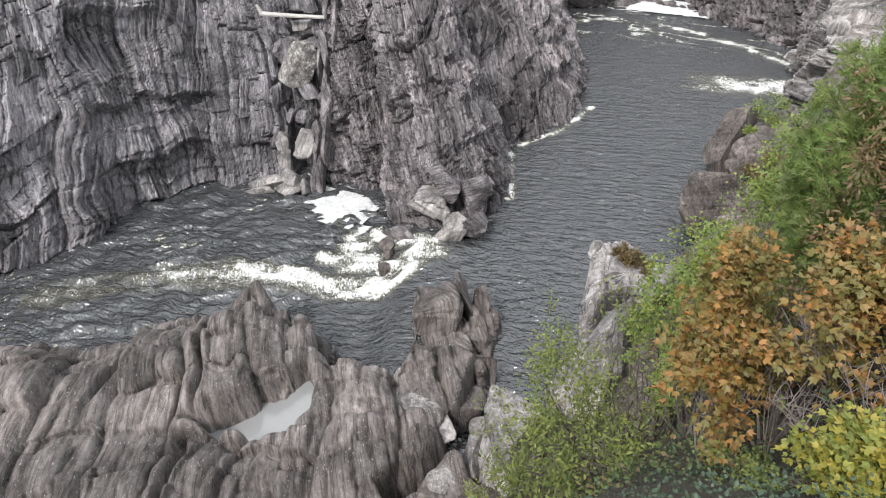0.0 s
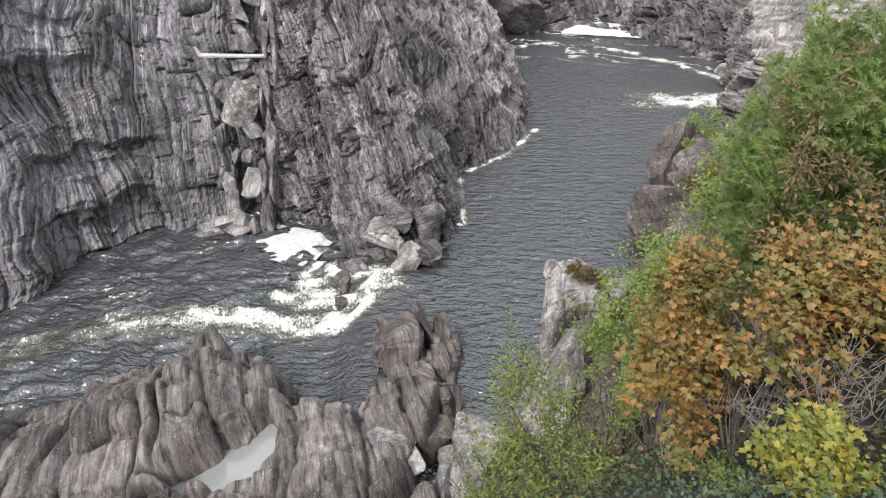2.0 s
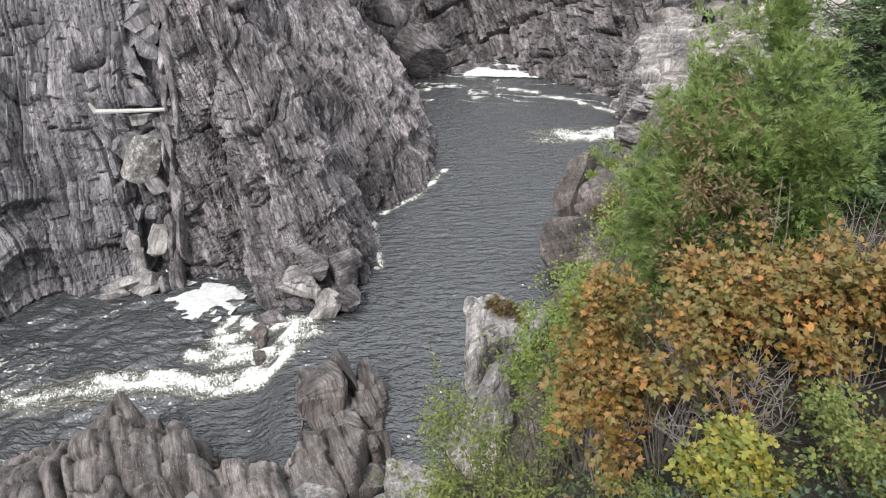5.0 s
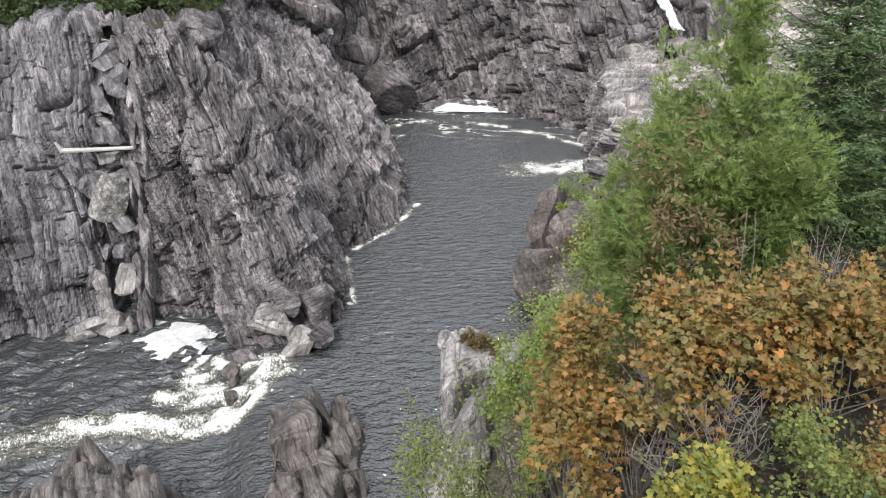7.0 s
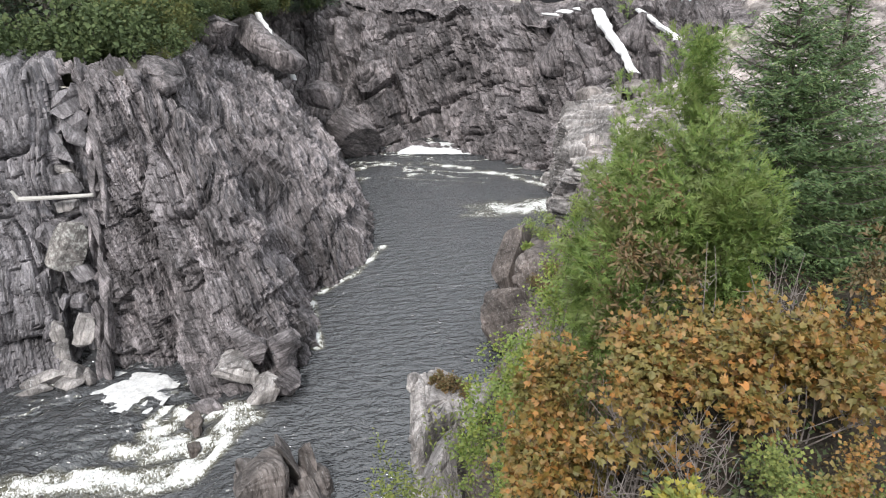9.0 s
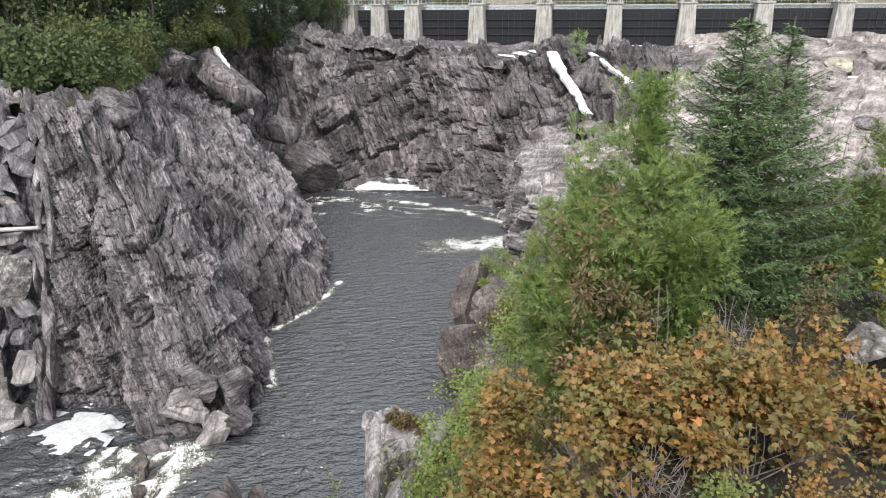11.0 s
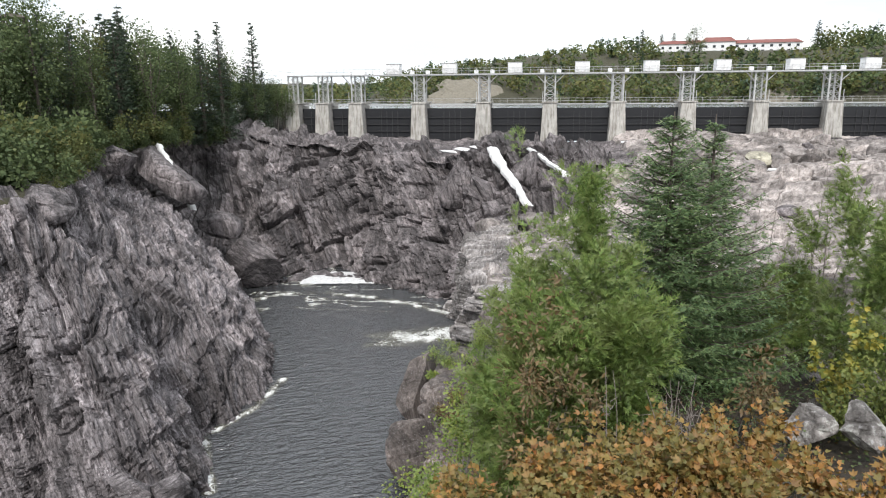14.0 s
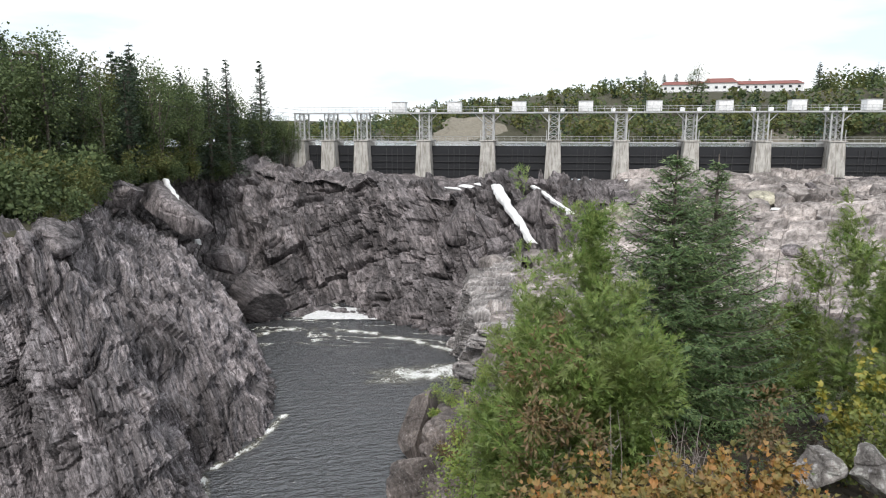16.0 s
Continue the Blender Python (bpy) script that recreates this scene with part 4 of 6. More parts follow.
boulder("rock_outcrop", (-5.4, 32.6, 1.8), (1.9, 2.9, 4.3), (6, 8, 8), ROCK_PALE, "pale cracked rock pillar above the channel", boxy=0.28, amp=0.2, seed=14, n=180, spacing=0.5, cross=(0.5, -0.3, 0.8))
for k, (x, y, z, a, b, c) in enumerate(((-7.2, 34.9, 6.3, 0.55, 0.6, 0.6), (-6.2, 35.3, 6.1, 0.6, 0.5, 0.7), (-5.1, 35.3, 5.8, 0.8, 0.6, 0.7), (-3.6, 34.6, 5.9, 0.9, 0.8, 1.1), (-4.3, 33.8, 5.2, 1.0, 0.9, 0.9))):
    boulder("stone", (x + 0.4, y - 1.3, z - 0.25), (a, b, c), (12 * k, 17 - 9 * k, 40 * k), ROCK_PALE, "pale sharp-edged stone on top of the rock pillar", "rock", "stones on the pillar", boxy=0.6, amp=0.2, seed=15 + k, n=44)
boulder("rock_outcrop", (-6.9, 20.2, 3.0), (1.4, 1.8, 4.6), (0, 4, 10), ROCK_PALE, "pale rock pillar rising from the shelf below the bushes", boxy=0.45, amp=0.17, seed=21, n=150, spacing=0.6)
boulder("rock_outcrop", (-5.2, 26.5, 2.4), (1.6, 2.2, 5.0), (0, 6, 20), ROCK_PALE, "pale cracked rock wall below the bushes", boxy=0.45, amp=0.17, seed=22, n=140, spacing=0.6)
for k, (x, y, z, a, b, c, rx, ry, rz) in enumerate(((-16.0, 30.0, 0.6, 1.75, 2.0, 2.3, -14, 8, 24), (-14.5, 32.0, 0.5, 0.55, 1.7, 2.6, 4, -8, 28), (-13.6, 32.3, 0.6, 0.5, 1.6, 2.7, -2, 5, 24), (-12.9, 31.4, 0.2, 0.45, 1.3, 2.3, 0, -6, 30),
                                                (-12.7, 29.0, 0.2, 0.85, 0.9, 1.6, 10, 6, 12), (-11.4, 26.9, 0.2, 1.05, 1.25, 1.8, -8, 4, 20), (-13.6, 27.6, 0.1, 1.3, 0.9, 1.5, 12, 0, 40), (-10.6, 24.4, 0.4, 0.9, 1.5, 1.6, 0, 10, 16))):
    boulder("rock_block", (x, y, z), (a, b, c), (rx, ry, rz), ROCK_SHELF, "brown-grey angular rock block standing in the channel", "rock", "blocks at the end of the shelf", boxy=0.24, amp=0.11, seed=330 + k, n=90, beds=BEDS_SHELF, cross=(-0.2, 0.3, 0.9), spacing=0.55)
for k, (x, y, z, a, b, c) in enumerate(((-8.7, 20.4, 0.9, 0.75, 1.3, 1.5), (-9.3, 22.6, 0.5, 0.6, 0.9, 1.1), (-12.0, 21.0, 1.6, 1.5, 1.9, 0.9), (-9.2, 18.2, 1.4, 0.8, 1.1, 1.0))):
    boulder("worn_rock", (x, y, z), (a, b, c), (6 * k, 8 - 5 * k, 30 + 12 * k), ROCK_PALE, "pale water-worn rock beside the slot of still water", "rock", "worn rocks by the slot", boxy=0.6, amp=0.09, seed=345 + k, n=70, spacing=0.8)

# below the falls
boulder("wedge_rock", (-38.9, 97.4, 18.9), (7.2, 3.0, 2.2), (8, 29, -12), ROCK_FAR, "long wedge of dark rock overhanging a ravine", boxy=0.5, amp=0.10, seed=31, n=110, spacing=1.2)
boulder("rock_outcrop", (-40.6, 88.1, 21.4), (2.4, 2.4, 2.0), (0, 20, 20), ROCK_FAR, "dark ledge of rock under the bushes", boxy=0.5, amp=0.12, seed=43, n=80, spacing=1.0)
boulder("round_boulder", (-28.0, 103.0, 4.6), (3.6, 3.0, 4.9), (10, -28, 10), ROCK_FAR, "huge rounded dark boulder at the edge of the pool", boxy=0.75, amp=0.05, seed=32, n=110, spacing=1.6)
boulder("round_boulder", (-33.3, 103.4, 9.8), (3.4, 2.4, 2.0), (0, 14, 0), ROCK_FAR, "flat dark boulder lodged in the ravine", boxy=0.65, amp=0.09, seed=33, n=90, spacing=1.0)
boulder("round_boulder", (-34.6, 85.0, 13.0), (1.5, 1.3, 1.6), (0, 10, 30), ROCK_FAR, "square dark boulder stuck on the headland", boxy=0.55, amp=0.08, seed=34, n=70)
boulder("round_boulder", (14.8, 104.6, 8.8), (2.8, 2.2, 2.1), (0, 12, 20), ROCK_FLAT, "grey boulder at the foot of the waterfall", boxy=0.7, amp=0.08, seed=35, n=80, spacing=1.2)
boulder("rock_slab", (7.4, 103.0, 7.6), (2.2, 3.0, 2.6), (-20, 25, 25), ROCK_FLAT, "smooth slanting grey rock slab below the falls", boxy=0.5, amp=0.06, seed=36, n=80, spacing=1.4)
boulder("round_boulder", (13.9, 110.1, 17.4), (2.7, 2.2, 3.0), (0, 24, 20), ROCK_FAR, "broad dark rock knob between two waterfalls", boxy=0.6, amp=0.10, seed=37, n=120, spacing=1.4)
boulder("round_boulder", (2.9, 110.0, 14.9), (2.6, 2.2, 4.2), (0, 14, 10), ROCK_FAR, "great rounded dark rock beneath the sill", boxy=0.6, amp=0.09, seed=39, n=120, spacing=1.5)
boulder("rock_slab", (7.5, 108.2, 13.5), (1.1, 1.6, 4.2), (0, -26, 8), ROCK_FAR, "slanting split dark slab beside the waterfall", boxy=0.45, amp=0.09, seed=40, n=100, spacing=1.0)
boulder("round_boulder", (6.4, 110.8, 18.8), (1.6, 1.3, 1.0), (0, 20, 0), ROCK_FAR, "dark rounded stone at the lip of the falls", boxy=0.65, amp=0.10, seed=41, n=70, spacing=1.0)
boulder("rock_outcrop", (-32.5, 56.6, 20.3), (2.2, 3.0, 1.3), (0, 12, 10), ROCK_FAR, "blocky grey rock on the brow of the headland", boxy=0.55, amp=0.14, seed=42, n=90, spacing=0.7)
boulder("round_boulder", (6.4, 108.0, 11.8), (1.6, 1.6, 4.6), (0, -14, 10), ROCK_FAR, "dark rock rib beside the waterfall", boxy=0.5, amp=0.15, seed=38, n=110, spacing=1.0)
rng = random.Random(8)
for k in range(26):
    x = -30.5 + k * 1.15
    y = np.interp(x, [-31, -26.6, -20, -9, -3, 1], [105, 104.6, 110.6, 105.2, 99.4, 96]) + rng.uniform(-0.6, 0.6)
    s = rng.uniform(0.4, 1.1)
    boulder("stone", (x, float(y), 0.15), (s * 1.3, s, s * 0.7), (rng.uniform(-20, 20), rng.uniform(-20, 20), rng.uniform(0, 180)), ROCK_FAR, "brown-grey fallen stone at the pool's edge", "rock", "stones at the pool's edge", boxy=0.6, amp=0.15, seed=50 + k, n=30)
boulder("tan_rock", (10.6, 86.0, 8.6), (1.5, 1.6, 1.7), (0, 8, 15), ROCK_TAN, "smooth pale tan rock above the spur", boxy=0.6, amp=0.06, seed=46, n=70)
# on the flats
for k in range(70):
    x, y = rng.uniform(20, 90), rng.uniform(76, 131)
    s = 0.5 + 1.8 * rng.random() ** 2
    z = float(bank_height(np.array([x]), np.array([y]))[0])
    boulder("boulder", (x, y, z + 0.25 * s), (s * 1.5, s, s * 0.75), (rng.uniform(-12, 12), rng.uniform(-12, 12), rng.uniform(0, 180)), ROCK_FLAT, "rounded pale boulder on the scoured flats", "boulder", "boulders on the flats", boxy=0.6, amp=0.12, seed=90 + k, n=24, spacing=0.9)

def on_flats(az, slope):
    """Where the flats meet the line of sight from the lookout."""
    r = np.linspace(76, 150, 400)
    x, y = r * math.sin(radians(az)), r * math.cos(radians(az))
    k = int(np.argmax(bank_height(x, y) > 29 + slope * r))
    return float(x[k]), float(y[k]), float(29 + slope * r[k])


for k, (az, slope, a, b, c, mat) in enumerate(((24.7, -0.094, 2.4, 1.8, 1.7, ROCK_TAN), (26.2, -0.094, 2.2, 1.8, 1.6, ROCK_FLAT), (27.9, -0.095, 2.6, 1.8, 1.6, ROCK_DARK), (21.6, -0.107, 2.0, 1.6, 1.0, ROCK_FLAT), (22.9, -0.105, 1.6, 1.2, 0.8, ROCK_DARK), (19.8, -0.112, 3.4, 2.2, 1.8, ROCK_TAN), (14.3, -0.118, 3.4, 2.4, 2.2, ROCK_TAN), (33.4, -0.11, 2.2, 1.6, 1.0, ROCK_FLAT), (27.0, -0.155, 1.6, 1.3, 0.9, ROCK_FAR), (31.5, -0.16, 2.2, 1.5, 0.9, ROCK_FAR), (29.5, -0.19, 1.8, 1.4, 0.8, ROCK_FLAT))):
    x, y, z = on_flats(az, slope)
    boulder("boulder", (x, y, z + 0.2 * c), (a, b, c), (4 * k - 14, 9 - 3 * k, 37 * k), mat, "large rounded tan boulder on the scoured flats" if mat is ROCK_TAN else "large dark boulder on the scoured flats" if mat in (ROCK_DARK, ROCK_FAR) else "large rounded grey boulder on the scoured flats", "boulder", boxy=0.6, amp=0.08, seed=360 + k, n=70, spacing=1.1)
for k in range(90):
    az, slope = rng.uniform(19, 40), rng.uniform(-0.086, -0.063)
    x, y, z = on_flats(az, slope)
    g = 0.45 + 0.9 * rng.random() ** 2
    boulder("stone", (x, y, z + 0.2 * g), (g * 1.3, g, g * 0.8), (rng.uniform(-20, 20), rng.uniform(-20, 20), rng.uniform(0, 180)), ROCK_FLAT if k % 4 else ROCK_FAR, "broken pinkish-grey rubble below the gates", "rock", "rubble below the gates", boxy=0.4, amp=0.12, seed=380 + k, n=20, spacing=0.7)
for k, (az, slope, a) in enumerate(((25.6, -0.101, 2.6), (28.4, -0.104, 3.2), (31.4, -0.101, 3.0), (23.4, -0.103, 1.6), (30.0, -0.110, 2.6), (34.0, -0.107, 2.6), (18.0, -0.068, 2.2), (15.4, -0.068, 2.0))):
    x, y, z = on_flats(az, slope)
    boulder("white_water", (x, y, z + 0.05), (a, 0.7, 0.22), (0, 0, 10 - 7 * (k % 3)), FALLS, "thin white stream running across the flats", "water", "streams on the flats", boxy=0.7, amp=0.2, seed=480 + k, n=36)

# rocks in the rapids
for k, (x, y, s) in enumerate(((-23.6, 37.6, 0.7), (-22.4, 34.8, 0.6), (-22.0, 38.6, 0.5), (-20.6, 38.0, 0.8), (-23.0, 36.6, 0.4))):
    boulder("stone", (x, y, -0.75), (0.8 * s, s, s * 1.1), (10 * k, 12, 35 * k), ROCK_DARK, "dark wet rock breaking the rapids", "rock", "rocks in the rapids", boxy=0.7, amp=0.15, seed=130 + k, n=36)
boulder("rock_slab", (-23.2, 39.0, -0.4), (1.6, 0.7, 0.6), (0, 4, 10), ROCK_BROWN, "flat brown slab at the foot of the headland", boxy=0.6, amp=0.15, seed=140, n=44)
# pale boulders at the headland's tip
for k, (x, y, z, a, b, c) in enumerate(((-21.4, 40.4, 2.2, 1.5, 1.2, 1.3), (-19.6, 40.3, 1.0, 1.1, 1.0, 1.2), (-18.0, 40.6, 1.0, 0.9, 0.9, 1.6), (-22.6, 40.8, 0.8, 0.9, 0.8, 0.9), (-20.4, 41.4, 3.6, 1.5, 1.1, 1.1), (-18.6, 42.6, 3.0, 1.2, 1.2, 1.3))):
    boulder("boulder", (x + 0.3, y - 0.3, z - 0.2), (a * 1.15, b * 1.1, c), (14 * k, 20 - 11 * k, 33 * k), ROCK_PALE if k < 2 else ROCK_BROWN, "pale angular boulder on the headland's tip", "boulder", "boulders at the headland", boxy=0.22, amp=0.16, seed=145 + k, n=70, spacing=0.6)

# upright slabs along the gully's edge
for k in range(14):
    rise = (k // 2) / 6.0
    x = -33.9 + 0.75 * (k % 2) - 0.8 * rise + 0.3 * math.sin(5.1 * k)
    boulder("upright_slab", (x, 43.1 + 7.3 * rise - 0.25 * (k % 2), -0.6 + 20.5 * rise), (0.34 + 0.08 * (k % 3), 0.8, 2.5 + 0.5 * math.sin(2.3 * k)), (-16, 3 * math.sin(3.3 * k), 18 + 6 * math.sin(1.7 * k)), ROCK_BROWN,
            "upright dark slate slab on the edge of the gully", "rock", "slabs edging the gully", boxy=0.18, amp=0.09, seed=350 + k, n=64, beds=(1, 0.1, 0), cross=(0, 0, 1), spacing=0.5)
# debris in the gully
GULLY = ((-36.7, 47.5, 9.0, 1.5, 1.0, 2.1, -14, 10, 0), (-36.9, 49.0, 11.6, 0.7, 0.5, 0.45, 4, -3, 0), (-37.5, 50.1, 14.2, 0.6, 0.5, 0.3, 0, 6, 10), (-38.1, 49.6, 13.0, 0.55, 0.5, 0.6, 10, 10, 30),
         (-36.9, 49.7, 13.2, 0.6, 0.5, 0.7, 0, -20, 20), (-36.7, 51.0, 16.7, 1.0, 0.5, 0.5, 10, 38, 10), (-38.4, 51.0, 16.6, 0.45, 0.4, 1.1, 0, -24, 0), (-37.4, 50.6, 15.4, 1.1, 0.5, 0.45, 0, 50, 0),
         (-37.0, 51.8, 18.6, 1.1, 0.6, 0.5, 0, -25, 15), (-35.5, 45.5, 2.3, 0.75, 0.5, 1.3, 0, 14, 20), (-37.3, 45.0, 0.8, 0.7, 0.5, 1.0, 0, 4, 0), (-37.5, 45.5, 2.6, 0.6, 0.5, 0.8, 0, -12, 0),
         (-37.9, 43.4, -0.6, 1.5, 0.8, 0.5, -10, -24, 8), (-35.9, 43.9, -0.3, 0.8, 0.7, 0.7, 20, -12, 0), (-36.0, 42.9, -0.8, 1.2, 0.7, 0.4, 0, 2, 0), (-38.4, 42.4, -1.0, 1.1, 0.6, 0.4, 0, -16, 10), (-34.5, 43.6, -0.5, 0.5, 0.5, 0.7, 10, 10, 0),
         (-36.2, 46.6, 4.6, 0.6, 0.5, 0.6, 20, 10, 0), (-37.6, 46.5, 4.4, 0.5, 0.5, 0.5, 0, 30, 0), (-36.0, 47.6, 6.6, 0.6, 0.5, 0.7, 0, -30, 0), (-38.4, 47.6, 9.4, 0.9, 0.6, 1.0, 0, 0, 30), (-35.9, 48.6, 10.2, 0.7, 0.5, 0.5, 10, 20, 0),
         (-36.4, 51.9, 18.0, 1.0, 0.7, 0.9, 0, 18, 10), (-38.0, 52.4, 19.0, 1.1, 0.7, 0.8, 0, -14, 0), (-36.2, 52.6, 20.0, 0.9, 0.6, 0.6, 8, 6, 20))
for k, g in enumerate(GULLY):
    boulder("block", (g[0], g[1] - (1.5 if 9 <= k <= 16 else 0.9), g[2]), [v * (1.25 if 9 <= k <= 16 else 1.3 if k else 1.1) for v in g[3:6]], g[6:], BOULDER if k == 0 else ROCK_PALE if k in (1, 2, 9, 10, 11, 12, 13, 14, 15, 16) else ROCK_GREY,
            "large speckled grey boulder wedged in the gully" if k == 0 else "angular fallen slate block in the gully", "rock", "" if k == 0 else "blocks in the gully", boxy=0.2 if k else 0.5, amp=0.05 if k else 0.08, seed=160 + k, n=44 if k else 80)

# ---------------------------------------------------------------- driftwood
def wood_material(name, lo, hi):
    m, n, l, bs = material(name)
    co = n.new("ShaderNodeTexCoord").outputs["Object"]
    t = tex(n, l, "ShaderNodeTexNoise", 3.0, co, 6, 0.7, (0.3, 4, 4))
    l.new(ramp(n, l, t.outputs["Fac"], ((0.3, lo), (0.7, hi))), bs.inputs["Base Color"])
    bs.inputs["Roughness"].default_value = 0.85
    bump(n, l, t.outputs["Fac"], 0.7, 0.03, bs)
    return m


DRIFTWOOD = wood_material("bleached_wood", (0.3, 0.28, 0.26), (0.58, 0.56, 0.53))
BARK = wood_material("brown_bark", (0.05, 0.04, 0.032), (0.15, 0.125, 0.105))
BARE = wood_material("grey_bare_twig", (0.12, 0.1, 0.092), (0.27, 0.235, 0.215))


def limb(bm, a, b, r0, r1, bend=0.1, n=6, sides=6, rng=random):
    """A tapered, slightly crooked limb."""
    a, b = Vector(a), Vector(b)
    side = Vector((rng.uniform(-1, 1), rng.uniform(-1, 1), rng.uniform(-0.5, 0.5))) * bend * (b - a).length
    q = (b - a).to_track_quat("Z", "Y")
    last = None
    for k in range(n + 1):
        t = k / n
        c = a.lerp(b, t) + side * math.sin(t * math.pi)
        r = r0 + (r1 - r0) * t
        ring = [bm.verts.new(c + q @ Vector((r * math.cos(j * math.tau / sides), r * math.sin(j * math.tau / sides), 0))) for j in range(sides)]
        if last:
            for j in range(sides):
                bm.faces.new((last[j], last[(j + 1) % sides], ring[(j + 1) % sides], ring[j]))
        last = ring
    bm.faces.new(last)
    return bm


def driftwood(a, b, r0, r1, label, stub=False, seed=0):
    rg = random.Random(seed)
    bm = limb(bmesh.new(), a, b, r0, r1, 0.05, 10, 8, rg)
    if stub:
        limb(bm, Vector(a) + Vector((0.1, 0, 0)), Vector(a) + Vector((-0.15, -0.2, 0.75)), r0, r0 * 0.5, 0.1, 4, 7, rg)
    me = bpy.data.meshes.new("driftwood_log")
    bm.to_mesh(me)
    bm.free()
    me.materials.append(DRIFTWOOD)
    return tagged(new("driftwood_log", me), label, "log", "driftwood in the gully")


driftwood((-40.1, 46.6, 12.6), (-33.8, 46.9, 12.9), 0.2, 0.14, "long bleached driftwood log lying across the gully", True, 3)
driftwood((-39.9, 51.4, 19.5), (-35.0, 51.4, 19.0), 0.13, 0.09, "thin bleached driftwood pole high in the gully", False, 4)
for k in range(14):
    rg = random.Random(200 + k)
    x, z = rg.uniform(-39.6, -36), rg.choice((17.7, 20.0)) + rg.uniform(-0.2, 0.3)
    driftwood((x, 51.2 + (z - 17) * 0.3, z), (x + rg.uniform(0.6, 2.2), 51.2 + (z - 17) * 0.3 + rg.uniform(-0.4, 0.4), z + rg.uniform(-0.5, 0.6)), 0.07, 0.04, "broken bleached stick of driftwood", False, 210 + k)

# ---------------------------------------------------------------- waterfalls
def fall_strip(name, line, widths, label, seed):
    """A ribbon of falling water down the rock, thick and torn."""
    pts = resample(line, 70)
    w = np.interp(np.linspace(0, 1, 70), np.linspace(0, 1, len(widths)), widths)
    m = 26
    s = np.linspace(-1, 1, m)
    p = pts[:, None, :] + (s[None, :] * w[:, None])[..., None] * np.array((0.97, -0.15, 0.0))
    p = p.reshape(-1, 3)
    edge = np.tile(1 - np.abs(s) ** 3, 70)
    q = p * np.array((3.0, 1.0, 0.6))
    p[:, 1] -= 0.5 * edge + 0.16 * fbm(q, 3, seed)
    p[:, 2] += 0.25 * edge + 0.07 * fbm(q * 1.5, 3, seed + 2)
    p[:, 0] += 0.3 * fbm(p * np.array((1.2, 0.6, 0.7)), 4, seed + 1) * np.tile(np.abs(s), 70)
    return tagged(new(name, grid_mesh(name, p, 70, m, FALLS, shade=True)), label, "waterfall")


fall_strip("waterfall", [(8.6, 112.0, 20.4), (9.2, 109.8, 18.9), (10.4, 108.7, 17.1), (11.6, 107.4, 15.4), (12.7, 105.6, 13.6), (13.6, 104.2, 12.1)], [1.0, 1.05, 1.0, 0.9, 0.75, 0.8], "white waterfall pouring over the dark rock sill", 301)
fall_strip("waterfall", [(14.4, 111.6, 20.2), (15.0, 110.4, 19.8), (17.4, 108.6, 18.0), (19.8, 105.8, 16.3)], [0.6, 0.6, 0.8], "thin white cascade beside the main waterfall", 305)
fall_strip("waterfall", [(-39.6, 99.6, 22.1), (-38.4, 98.8, 20.4), (-36.4, 97.6, 17.8)], [0.45, 0.4, 0.25], "thin white cascade in the far ravine", 309)
fall_strip("waterfall", [(-36.3, 100.1, 15.5), (-35.9, 99.7, 14.0), (-35.5, 99.4, 12.7)], [0.4, 0.55, 0.6], "thin veil of water below the wedge rock", 311)
foam_patch("foam_raft", [(12.4, 106.4), (13.4, 107.6), (15.6, 107.0), (15.0, 105.6), (13.2, 105.4)], 10.3, "white water at the foot of the falls")
boulder("white_water", (1.7, 114.5, 19.6), (1.8, 0.8, 0.3), (0, 4, -6), FALLS, "white water running over the rock sill", "water", "white water on the sill", boxy=0.7, amp=0.18, seed=320, n=44)
boulder("white_water", (4.2, 114.9, 19.9), (2.0, 0.8, 0.3), (0, 4, -1), FALLS, "white water running over the rock sill", "water", "white water on the sill", boxy=0.7, amp=0.18, seed=321, n=44)
boulder("white_water", (6.9, 114.3, 20.2), (2.0, 0.8, 0.3), (0, 4, 4), FALLS, "white water running over the rock sill", "water", "white water on the sill", boxy=0.7, amp=0.18, seed=322, n=44)
boulder("white_water", (9.2, 113.1, 20.2), (1.1, 0.7, 0.28), (0, 4, 9), FALLS, "white water running over the rock sill", "water", "white water on the sill", boxy=0.7, amp=0.18, seed=323, n=44)
boulder("white_water", (10.8, 113.5, 20.1), (0.8, 0.7, 0.28), (0, 4, 14), FALLS, "white water running over the rock sill", "water", "white water on the sill", boxy=0.7, amp=0.18, seed=324, n=44)

